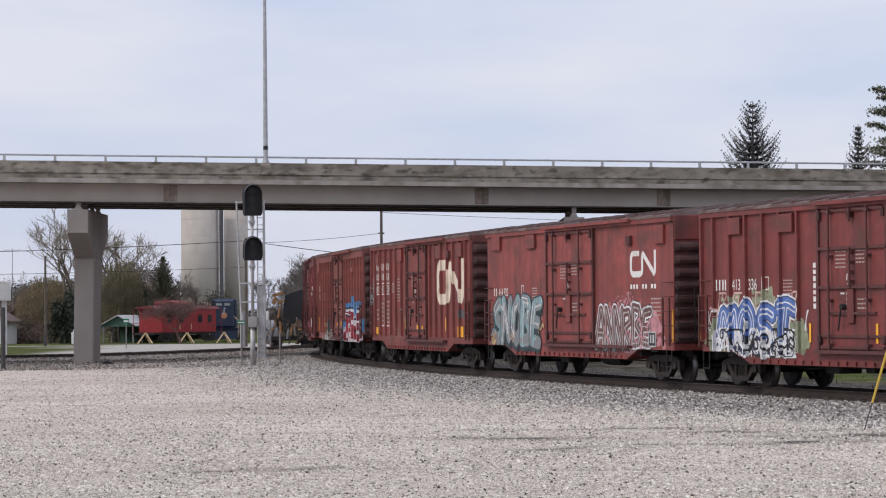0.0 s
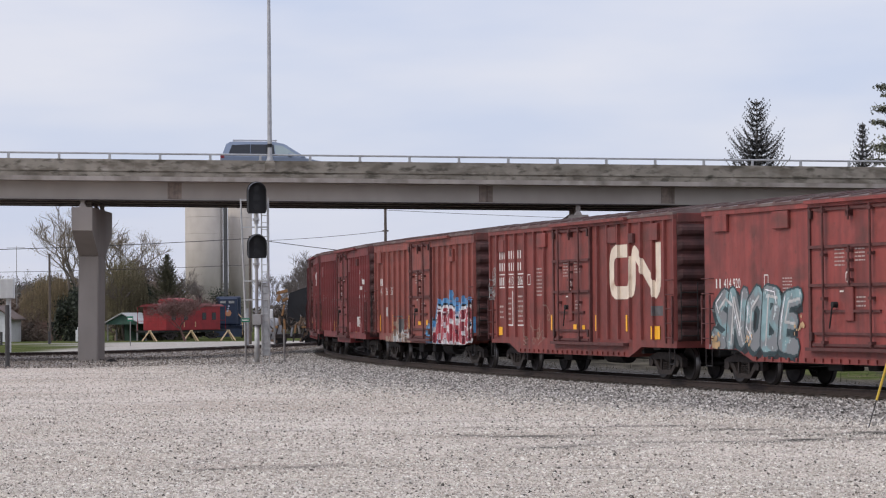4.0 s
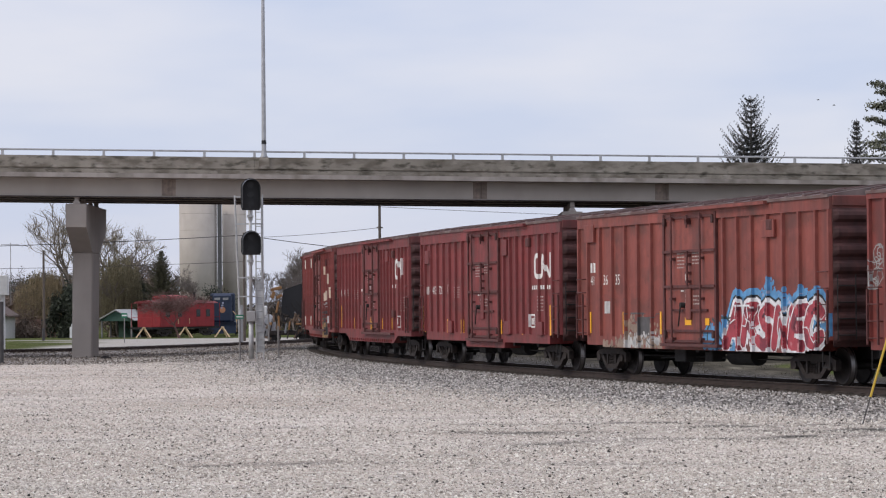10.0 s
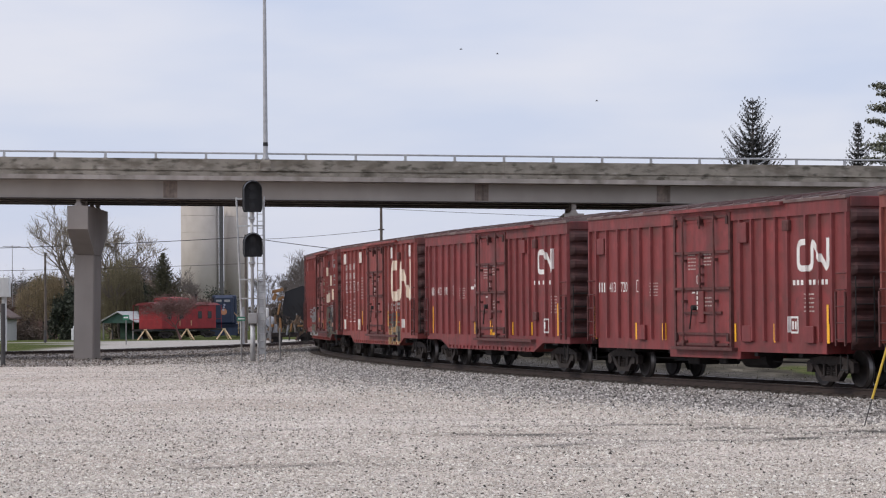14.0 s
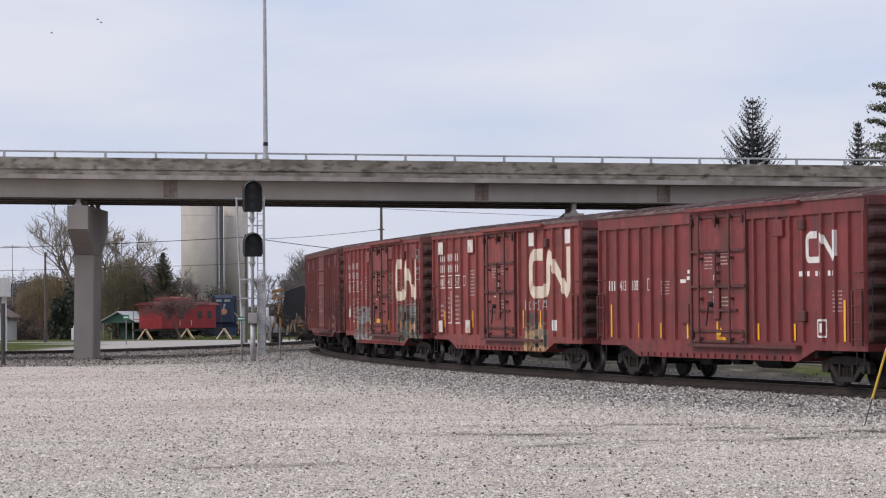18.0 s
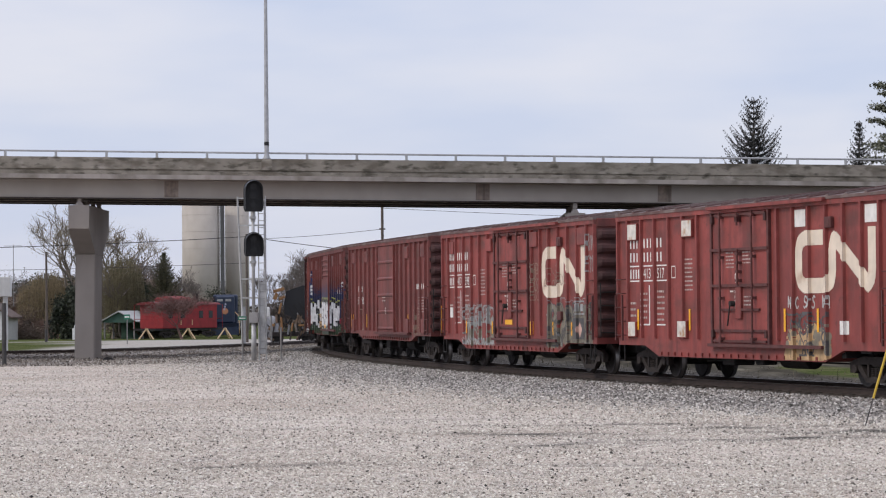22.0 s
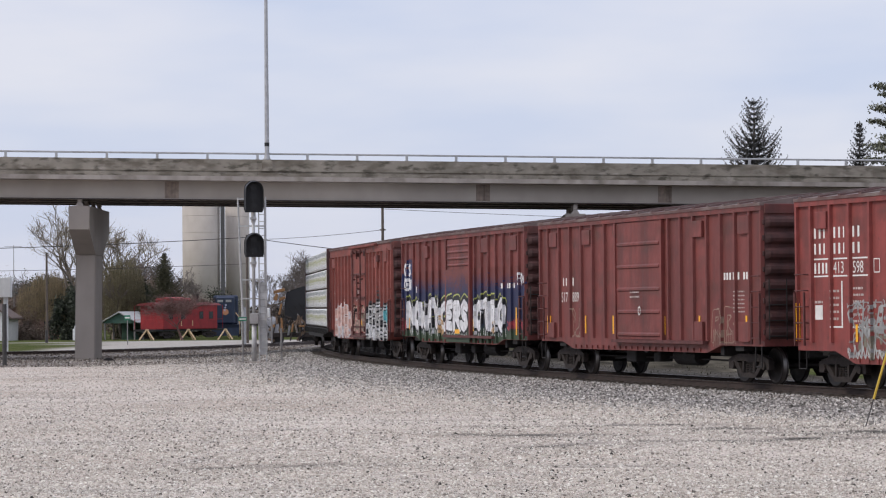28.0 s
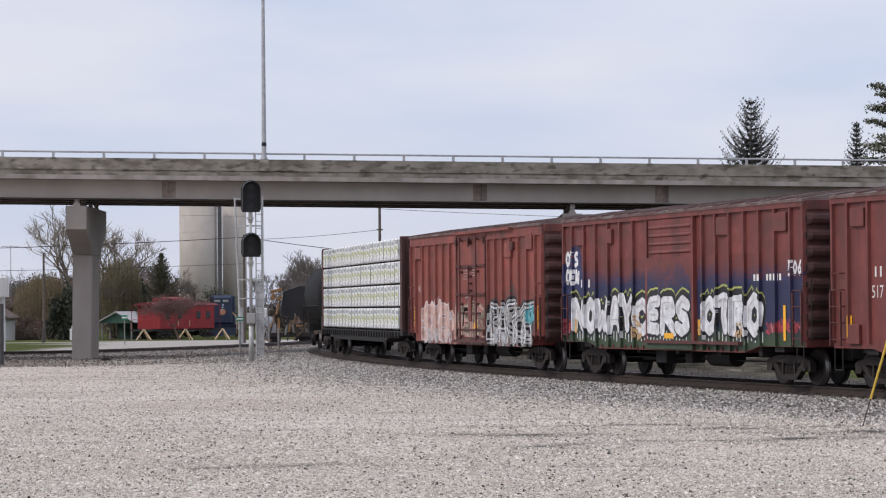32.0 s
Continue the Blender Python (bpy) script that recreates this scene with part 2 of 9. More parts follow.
def wobble(x, y, s, k):
    return (np.sin(x * s + k) * np.cos(y * s * 0.8 + 1.7 * k) + 0.6 * np.sin(x * s * 2.3 - y * s * 1.7 + 2.1 * k) + 0.4 * np.cos(x * s * 4.1 + y * s * 3.3 + k)) / 2


def ground_height(x, y):
    """Height of the ground and how far the main and the second track are."""
    x, y = np.asarray(x, float), np.asarray(y, float)
    d1, d2 = gap_to(TRACK_PTS, x, y), gap_to(SIDE_PTS, x, y)
    z = lerp_profile(y, [(-100, 0.14), (22, 0.12), (40, -0.08), (60, -0.30), (115, -0.42), (180, -0.55), (250, -0.82), (275, -1.02), (400, -1.2), (4000, -1.3)])
    z = z + 0.035 * wobble(x, y, 0.35, 1.0) * (y < 125)
    z = z + (-0.33 - z) * smoothstep(d1, 9.0, 4.0)
    z = z + (-0.20 - z) * smoothstep(d1, 4.6, 2.1)
    z = z + (-0.37 - z) * smoothstep(d2, 4.2, 1.9)
    z = z + 0.10 * np.exp(-((x + 11) / 4.5) ** 2 - ((y - 104) / 9) ** 2)
    return z, d1, d2


def rut_share(x, y):
    """How far a spot lies in one of the damp wheel tracks that cross the yard."""
    share, n1 = np.zeros_like(x), wobble(x, y, 1.1, 0.3)
    for x0, y0, slope, wide, reach in ((0.1, 38.2, 0.03, 1.0, 2.8), (2.6, 39.6, 0.06, 0.8, 8.0), (4.4, 42.7, 0.08, 1.5, 9.0), (0.2, 42.4, 0.02, 0.9, 2.8), (4.6, 45.4, 0.05, 0.7, 8.0), (0.2, 47.5, 0.03, 0.6, 5.0), (-3.4, 33.5, 0.02, 0.6, 2.2)):
        across = y - y0 - slope * (x - x0) - 0.45 * wobble(x, y, 0.35, y0)
        share = np.maximum(share, np.exp(-(across / wide) ** 2) * smoothstep(x - x0 + 0.8 * n1, -0.8, 0.8) * smoothstep(x - x0 - reach + n1, 1.0, -1.0) * np.clip(0.68 + 0.5 * n1 + 0.5 * wobble(x, y, 2.7, y0), 0, 1))
    return share


def height_at(x, y):
    return float(ground_height(np.array([x]), np.array([y]))[0][0])


def span(*stretches):
    out = []
    for a, b, n in stretches:
        out += list(np.linspace(a, b, n, endpoint=False))
    return np.array(out + [stretches[-1][1]])


def ground_sheet():
    xs = span((-2500, -200, 12), (-200, -60, 20), (-60, -26, 40), (-26, -4, 50), (-4, 14, 110), (14, 26, 30), (26, 60, 40), (60, 200, 20), (200, 2500, 12))
    ys = span((-300, -20, 8), (-20, 16, 20), (16, 34, 40), (34, 48, 130), (48, 70, 50), (70, 160, 170), (160, 300, 90), (300, 600, 20), (600, 4200, 14))
    gx, gy = np.meshgrid(xs, ys)
    x, y = gx.ravel(), gy.ravel()
    z, d1, d2 = ground_height(x, y)
    w, h = len(xs), len(ys)
    i = (np.arange(h - 1)[:, None] * w + np.arange(w - 1)[None, :]).ravel()
    me = bpy.data.meshes.new("ground")
    me.from_pydata(np.c_[x, y, z].tolist(), [], np.c_[i, i + 1, i + w + 1, i + w].tolist())
    smooth(me)
    n1 = wobble(x, y, 0.5, 0.3)
    ballast = np.maximum(smoothstep(d1 + 0.9 * n1, 8.5, 3.6), smoothstep(d2 + 0.5 * n1, 6.5, 4.0))
    yard = smoothstep(y + 3 * n1, 126, 112)
    beyond = side_of_track(x, y)
    behind = smoothstep(beyond, 1.5, 4.0) * (y < 190)
    yard = np.maximum(yard * (1 - behind), 0)
    side_y = np.interp(x, SIDE_PTS[:, 0], SIDE_PTS[:, 1])
    ballast = np.maximum(ballast, smoothstep(y + 2 * n1, 113, 119) * smoothstep(y - side_y, 4.5, 2.5) * (1 - behind))
    road = smoothstep(y + 0.5 * n1, 201, 204) * smoothstep(y, 237, 234) * smoothstep(x, -34, -26)
    road = np.maximum(road, smoothstep(y - side_y, 1.9, 3.4) * smoothstep(y, 237, 234) * smoothstep(x + n1, -27.5, -24.5))
    road *= smoothstep(x, -6, -12)
    road = np.maximum(road, smoothstep(y, 222, 224) * smoothstep(y, 231, 229) * (x < -26) * 0.8)
    dirt = np.maximum(behind * smoothstep(y + 6 * n1, 175, 150), smoothstep(x + 3 * n1, -12, -6) * smoothstep(y, 150, 175) * smoothstep(y, 330, 290))
    tuft = np.exp(-((x - 13.4) / 1.5) ** 2 - ((y - 92) / 12) ** 2)
    path = 0.04 * behind * smoothstep(d1 + 1.2 * n1, 7.0, 9.5) * smoothstep(y, 128, 122) * (1 - smoothstep(tuft + 0.15 * n1, 0.35, 0.6))
    dirt = dirt * (1 - smoothstep(tuft + 0.15 * n1, 0.35, 0.6))
    # oil stain between the rails, with the train's shade put into the colour
    oiled_shaded = smoothstep(d1 + 0.25 * n1, 2.2, 1.3)
    # dark ballast beyond the track, the shade under the train included in its colour
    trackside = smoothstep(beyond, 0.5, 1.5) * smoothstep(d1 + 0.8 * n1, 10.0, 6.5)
    ruts = rut_share(x, y)
    for key, val in (("ruts", ruts), ("oiled_shaded", oiled_shaded), ("trackside", trackside), ("ballast", ballast), ("yard", yard), ("road", road), ("dirt", dirt), ("path", path)):
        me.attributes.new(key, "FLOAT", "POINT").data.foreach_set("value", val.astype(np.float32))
    ob = new("ground", me)
    me.materials.append(ground_material())
    return tagged(ob, "pale gravel yard with grey ballast, spring grass and pavement beyond", "ground", kind="structure")


def ground_material():
    m = bpy.data.materials.new("gravel_and_grass")
    m.use_nodes = True
    n, l = m.node_tree.nodes, m.node_tree.links
    b = n["Principled BSDF"]
    b.inputs["Roughness"].default_value = 0.95
    b.inputs["Specular IOR Level"].default_value = 0.0
    tc = n.new("ShaderNodeTexCoord").outputs["Object"]

    def attr(key):
        a = n.new("ShaderNodeAttribute")
        a.attribute_name = key
        return a.outputs["Fac"]

    def tex(kind, scale, out, **kw):
        t = n.new(kind)
        t.inputs["Scale"].default_value = scale
        for k, v in kw.items():
            t.inputs[k].default_value = v
        l.new(tc, t.inputs["Vector"])
        return t.outputs[out]

    def ramp(v, *stops):
        r = n.new("ShaderNodeValToRGB")
        e = r.color_ramp.elements
        while len(e) < len(stops):
            e.new(0.5)
        for s, (p, c) in zip(e, stops):
            s.position, s.color = p, (*c, 1)
        l.new(v, r.inputs[0])
        return r.outputs[0]

    def mix(f, a, c, mode="MIX"):
        x = n.new("ShaderNodeMix")
        x.data_type, x.blend_type = "RGBA", mode
        if isinstance(f, float):
            x.inputs["Factor"].default_value = f
        else:
            l.new(f, x.inputs["Factor"])
        l.new(a, x.inputs[6])
        l.new(c, x.inputs[7])
        return x.outputs[2]

    def grey(v):
        s = n.new("ShaderNodeSeparateColor")
        l.new(v, s.inputs[0])
        return s.outputs[0]

    cell = grey(tex("ShaderNodeTexVoronoi", 21.0, "Color"))
    cell2 = grey(tex("ShaderNodeTexVoronoi", 48.0, "Color"))
    coarse = grey(tex("ShaderNodeTexVoronoi", 15.0, "Color"))
    big = tex("ShaderNodeTexNoise", 0.11, "Fac", Detail=5.0)
    mid = tex("ShaderNodeTexNoise", 0.7, "Fac", Detail=4.0)
    yard = ramp(cell, (0.0, (0.26, 0.22, 0.185)), (0.12, (0.465, 0.405, 0.348)), (0.6, (0.575, 0.507, 0.445)), (1.0, (0.785, 0.712, 0.64)))
    fine = ramp(cell2, (0.0, (0.32, 0.275, 0.23)), (0.5, (0.545, 0.477, 0.415)), (1.0, (0.705, 0.632, 0.565)))
    yard = mix(0.45, yard, fine)
    yard = mix(ramp(big, (0.38, (0, 0, 0)), (0.66, (1, 1, 1))), yard, ramp(cell, (0.0, (0.28, 0.235, 0.19)), (1.0, (0.585, 0.502, 0.43))))
    yard = mix(ramp(mid, (0.56, (0, 0, 0)), (0.74, (0.55, 0.55, 0.55))), yard, ramp(cell, (0.0, (0.14, 0.135, 0.13)), (1.0, (0.45, 0.43, 0.41))))
    drag = n.new("ShaderNodeMapping")
    drag.inputs["Scale"].default_value = (0.10, 0.75, 1.0)
    l.new(tc, drag.inputs[0])
    ruts = n.new("ShaderNodeTexNoise")
    ruts.inputs["Scale"].default_value, ruts.inputs["Detail"].default_value = 1.0, 6.0
    l.new(drag.outputs[0], ruts.inputs["Vector"])
    yard = mix(ramp(ruts.outputs["Fac"], (0.55, (0, 0, 0)), (0.72, (0.75, 0.75, 0.75))), yard, ramp(cell, (0.0, (0.10, 0.095, 0.085)), (1.0, (0.40, 0.37, 0.33))))
    yard = mix(attr("ruts"), yard, ramp(cell, (0.0, (0.03, 0.03, 0.027)), (0.7, (0.12, 0.112, 0.098)), (1.0, (0.28, 0.26, 0.23))))
    ball = ramp(coarse, (0.0, (0.06, 0.056, 0.054)), (0.3, (0.17, 0.159, 0.152)), (0.7, (0.27, 0.253, 0.238)), (1.0, (0.44, 0.415, 0.39)))
    ball = mix(ramp(mid, (0.4, (0, 0, 0)), (0.65, (0.6, 0.6, 0.6))), ball, ramp(coarse, (0.0, (0.06, 0.05, 0.045)), (1.0, (0.36, 0.31, 0.27))))
    blade = tex("ShaderNodeTexNoise", 9.0, "Fac", Detail=6.0)
    grass = ramp(blade, (0.3, (0.03, 0.045, 0.014)), (0.55, (0.066, 0.085, 0.027)), (0.75, (0.13, 0.125, 0.055)))
    grass = mix(ramp(mid, (0.45, (0, 0, 0)), (0.7, (0.6, 0.6, 0.6))), grass, ramp(blade, (0.3, (0.12, 0.10, 0.06)), (0.8, (0.22, 0.19, 0.12))))
    pave = ramp(tex("ShaderNodeTexNoise", 2.0, "Fac", Detail=6.0), (0.3, (0.28, 0.258, 0.23)), (0.7, (0.42, 0.392, 0.355)))
    clump = n.new("ShaderNodeTexNoise")
    clump.inputs["Scale"].default_value, clump.inputs["Detail"].default_value = 1.0, 8.0
    flat = n.new("ShaderNodeMapping")
    flat.inputs["Scale"].default_value = (0.9, 0.16, 1.0)
    l.new(tc, flat.inputs[0])
    l.new(flat.outputs[0], clump.inputs["Vector"])
    soil = ramp(clump.outputs["Fac"], (0.36, (0.02, 0.019, 0.014)), (0.5, (0.055, 0.05, 0.038)), (0.62, (0.10, 0.09, 0.068)), (0.74, (0.18, 0.165, 0.13)))
    c = mix(attr("dirt"), grass, soil)
    c = mix(attr("yard"), c, yard)
    c = mix(attr("road"), c, pave)
    c = mix(attr("path"), c, yard)
    c = mix(attr("ballast"), c, ball)
    # both ramps below hold dark ballast and painted shade of the train
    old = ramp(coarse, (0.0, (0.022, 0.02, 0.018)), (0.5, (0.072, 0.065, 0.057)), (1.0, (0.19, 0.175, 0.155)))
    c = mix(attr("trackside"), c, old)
    c = mix(attr("oiled_shaded"), c, ramp(coarse, (0.0, (0.012, 0.011, 0.010)), (0.6, (0.045, 0.040, 0.036)), (1.0, (0.13, 0.12, 0.11))))
    l.new(c, b.inputs["Base Color"])
    bp = n.new("ShaderNodeBump")
    bp.inputs["Strength"].default_value, bp.inputs["Distance"].default_value = 0.8, 0.03
    l.new(tex("ShaderNodeTexVoronoi", 24.0, "Distance"), bp.inputs["Height"])
    l.new(bp.outputs[0], b.inputs["Normal"])
    return m


ground_sheet()


def stone_material(name, stops):
    m = bpy.data.materials.new(name)
    m.use_nodes = True
    n, l = m.node_tree.nodes, m.node_tree.links
    b = n["Principled BSDF"]
    b.inputs["Roughness"].default_value, b.inputs["Specular IOR Level"].default_value = 0.9, 0.05
    g = n.new("ShaderNodeNewGeometry")
    r = n.new("ShaderNodeValToRGB")
    e = r.color_ramp.elements
    while len(e) < len(stops):
        e.new(0.5)
    for k, (p, c) in zip(e, stops):
        k.position, k.color = p, (*c, 1)
    l.new(g.outputs["Random Per Island"], r.inputs[0])
    t = n.new("ShaderNodeTexNoise")
    t.inputs["Scale"].default_value = 60
    x = n.new("ShaderNodeMix")
    x.data_type, x.blend_type = "RGBA", "MULTIPLY"
    x.inputs["Factor"].default_value = 0.5
    l.new(r.outputs[0], x.inputs[6])
    l.new(t.outputs["Fac"], x.inputs[7])
    l.new(x.outputs[2], b.inputs["Base Color"])
    return m


def stones(name, label, x, y, size, mat, seed):
    """Small broken stones, eight faces each, half sunk in the ground."""
    rng = np.random.default_rng(seed)
    z = ground_height(x, y)[0]
    k = len(x)
    base = np.array([(1, 0, 0), (0, 1, 0), (-1, 0, 0), (0, -1, 0), (0, 0, 1), (0, 0, -1)], float)
    v = base[None] * rng.uniform(0.6, 1.35, (k, 6, 1)) + rng.normal(0, 0.22, (k, 6, 3))
    a = rng.uniform(0, 6.28, k)
    c, s = np.cos(a)[:, None], np.sin(a)[:, None]
    v = np.stack([v[..., 0] * c - v[..., 1] * s, v[..., 0] * s + v[..., 1] * c, v[..., 2] * rng.uniform(0.5, 0.95, (k, 1))], -1)
    v = v * (size / 2)[:, None, None] + np.stack([x, y, z + size * 0.16], -1)[:, None]
    f = np.array([(0, 1, 4), (1, 2, 4), (2, 3, 4), (3, 0, 4), (1, 0, 5), (2, 1, 5), (3, 2, 5), (0, 3, 5)])
    me = bpy.data.meshes.new(name)
    me.from_pydata(v.reshape(-1, 3).tolist(), [], (f[None] + 6 * np.arange(k)[:, None, None]).reshape(-1, 3).tolist())
    me.materials.append(mat)
    return tagged(new(name, me), label, "stones", kind="stuff")


def scatter_stones():
    rng = np.random.default_rng(5)
    pale = stone_material("pale_limestone_gravel", [(0.0, (0.06, 0.056, 0.05)), (0.05, (0.20, 0.18, 0.155)), (0.11, (0.46, 0.41, 0.355)), (0.6, (0.68, 0.62, 0.53)), (1.0, (0.97, 0.92, 0.82))])
    grey = stone_material("grey_crushed_ballast", [(0.0, (0.08, 0.075, 0.068)), (0.2, (0.25, 0.234, 0.212)), (0.55, (0.44, 0.412, 0.374)), (0.82, (0.63, 0.59, 0.535)), (1.0, (0.92, 0.88, 0.82))])
    brown = stone_material("brownish_old_ballast", [(0.0, (0.06, 0.05, 0.043)), (0.4, (0.21, 0.178, 0.15)), (0.85, (0.38, 0.33, 0.28)), (1.0, (0.6, 0.55, 0.49))])
    # the yard: stones in the camera's wedge of view, sparser and larger with distance
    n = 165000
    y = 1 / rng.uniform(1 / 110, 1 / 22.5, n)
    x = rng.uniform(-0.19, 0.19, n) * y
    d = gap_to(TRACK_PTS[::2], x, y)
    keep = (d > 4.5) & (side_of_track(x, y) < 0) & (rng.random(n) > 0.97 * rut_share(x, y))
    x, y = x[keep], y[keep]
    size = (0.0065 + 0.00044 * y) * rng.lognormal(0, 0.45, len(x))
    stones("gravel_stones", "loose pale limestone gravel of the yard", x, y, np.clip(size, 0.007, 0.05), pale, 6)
    # the shoulder of the curved track
    n = 60000
    s = rng.uniform(-72, 45, n)
    off = 1.25 + rng.gamma(2.0, 1.25, n)
    p = np.array([track_at(a)[:3] for a in np.arange(-74, 47, 0.5)])
    px, py, ph = (np.interp(s, np.arange(-74, 47, 0.5), p[:, k]) for k in range(3))
    x, y = px + np.sin(ph) * off, py - np.cos(ph) * off
    keep = off < 9
    stones("ballast_stones", "coarse grey ballast along the curved track", x[keep], y[keep], rng.uniform(0.035, 0.085, n)[keep], grey, 7)
    # larger pale stones where the ballast thins out into the yard
    n = 26000
    s, off = rng.uniform(-60, 40, n), rng.normal(8.0, 2.2, n)
    px, py, ph = (np.interp(s, np.arange(-74, 47, 0.5), p[:, k]) for k in range(3))
    x, y = px + np.sin(ph) * off, py - np.cos(ph) * off
    keep = (off > 4) & (rng.random(n) > 0.9 * rut_share(x, y))
    stones("gravel_stones", "larger pale stones at the foot of the ballast", x[keep], y[keep], rng.uniform(0.03, 0.06, n)[keep], pale, 9)
    # older brown stones along the ends of the ties
    n = 9000
    s, off = rng.uniform(-72, 45, n), rng.normal(2.1, 0.5, n)
    px, py, ph = (np.interp(s, np.arange(-74, 47, 0.5), p[:, k]) for k in range(3))
    keep = off > 1.35
    stones("ballast_stones", "older brownish stones along the ends of the ties", (px + np.sin(ph) * off)[keep], (py - np.cos(ph) * off)[keep], rng.uniform(0.04, 0.08, n)[keep], brown, 10)
    # ballast before the second track
    n = 16000
    x = rng.uniform(-26, -7, n)
    y = rng.uniform(112, 170, n)
    keep = (y - np.interp(x, SIDE_PTS[:, 0], SIDE_PTS[:, 1]) < 3) & (gap_to(TRACK_PTS[::2], x, y) > 2.5)
    stones("ballast_stones", "coarse grey ballast before the second track", x[keep], y[keep], rng.uniform(0.05, 0.12, n)[keep], brown, 8)


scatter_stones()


def dry_weeds():
    """Dead stalks and tufts on the verge behind the train."""
    rng = np.random.default_rng(21)
    n = 2000
    k = rng.integers(0, 900, n)
    cs, co = rng.uniform(-74, 60, 900), 4.0 + rng.gamma(2.0, 3.0, 900)
    s, off = cs[k] + rng.normal(0, 0.5, n), co[k] + rng.normal(0, 0.5, n)
    grid = np.arange(-80, 66, 0.5)
    p = np.array([track_at(a)[:3] for a in grid])
    px, py, ph = (np.interp(s, grid, p[:, j]) for j in range(3))
    x, y = px - np.sin(ph) * off, py + np.cos(ph) * off
    keep = off > 3.0
    x, y = x[keep], y[keep]
    n = len(x)
    z = ground_height(x, y)[0]
    h, w = rng.gamma(2.0, 0.035, n), rng.uniform(0.01, 0.03, n)
    lx, ly, a = rng.normal(0, 0.05, n), rng.normal(0, 0.05, n), rng.uniform(0, 6.28, n)
    v = np.stack([np.c_[x - w * np.cos(a), y - w * np.sin(a), z - 0.02], np.c_[x + w * np.cos(a), y + w * np.sin(a), z - 0.02], np.c_[x + lx, y + ly, z + h]], 1)
    me = bpy.data.meshes.new("dry_weeds")
    me.from_pydata(v.reshape(-1, 3).tolist(), [], np.arange(3 * n).reshape(-1, 3).tolist())
    me.materials.append(stone_material("dry_weed_stalks", [(0.0, (0.05, 0.05, 0.03)), (0.4, (0.10, 0.088, 0.062)), (0.8, (0.16, 0.14, 0.10)), (1.0, (0.22, 0.19, 0.14))]))
    tagged(new("dry_weeds", me), "dry brown weeds and tufts behind the track", "weeds", kind="stuff")


dry_weeds()


# ---- tracks ----
def rail_mesh(name, points, z):
    """A flat-bottomed rail of 0.18 m height along points (x, y), its head polished."""
    prof = [(-0.07, -0.18), (0.07, -0.18), (0.07, -0.165), (0.012, -0.14), (0.012, -0.045), (0.036, -0.035), (0.036, 0.0), (-0.036, 0.0), (-0.036, -0.035), (-0.012, -0.045), (-0.012, -0.14), (-0.07, -0.165)]
    bm = fresh()
    rings = []
    for i, p in enumerate(points):
        a, b = points[max(i - 1, 0)], points[min(i + 1, len(points) - 1)]
        d = math.hypot(b[0] - a[0], b[1] - a[1])
        nx, ny = (b[1] - a[1]) / d, -(b[0] - a[0]) / d
        rings.append([(p[0] + nx * u, p[1] + ny * u, z + v) for u, v in prof])
    loft(bm, rings)
    me = made(name, bm, [M["rail"], M["railtop"]])
    for p in me.polygons:
        if abs(p.normal.z) > 0.9 and p.center.z > z - 0.01:
            p.material_index = 1
    return me


def offset_line(points, off):
    out = []
    for i, p in enumerate(points):
        a, b = points[max(i - 1, 0)], points[min(i + 1, len(points) - 1)]
        d = math.hypot(b[0] - a[0], b[1] - a[1])
        out.append((p[0] + (b[1] - a[1]) / d * off, p[1] - (b[0] - a[0]) / d * off))
    return out


main_track = thing("railway_track", "curved main track with rusty rails on dark timber ties", "track", kind="structure")
main_line = [track_at(s)[:2] for s in np.arange(-160, 121, 2.0)]
for off in (0.755, -0.755):
    part("rail", rail_mesh("rail", offset_line(main_line, off), 0.0), None, main_track)
second_track = thing("railway_track", "curving second track with rusty rails in grey ballast", "track", kind="structure")
side_line = [side_at(u) for u in np.arange(0, 10, 0.08)]
for off in (0.755, -0.755):
    part("rail", rail_mesh("rail", offset_line(side_line, off), -0.2), None, second_track)


def tie_mesh():
    bm = fresh()
    box(bm, -0.115, 0.115, -1.3, 1.3, -0.36, -0.165, 0.012)
    for y in (-0.755, 0.755):
        box(bm, -0.1, 0.1, y - 0.17, y + 0.17, -0.1655, -0.152)
    return made("tie", bm, M["tie"])


TIE = tie_mesh()
for s in np.arange(-75, 62, 0.53):
    x, y, h = track_at(s)
    part("tie", TIE, None, main_track, at=pose(x, y, 0, 0, 0, math.degrees(h) + random.uniform(-1, 1)))
_d, _prev = 0.0, side_line[0]
for p in side_line[1:]:
    _d += math.hypot(p[0] - _prev[0], p[1] - _prev[1])
    if _d > 0.55 and -26 < p[0] < -5:
        part("tie", TIE, None, second_track, at=pose(p[0], p[1], -0.2, 0, 0, math.degrees(math.atan2(p[1] - _prev[1], p[0] - _prev[0]))))
    if _d > 0.55:
        _d = 0.0
    _prev = p

# ---- overpass ----
BR = pose(-14.7, 128.6, 0, 0, 0, 4.91) @ pose(0, 0, 0, 0, 0.83, 0)   # along the near parapet, falling to the right
B0, B1 = -86.0, 112.0
ROAD_Z = 8.66


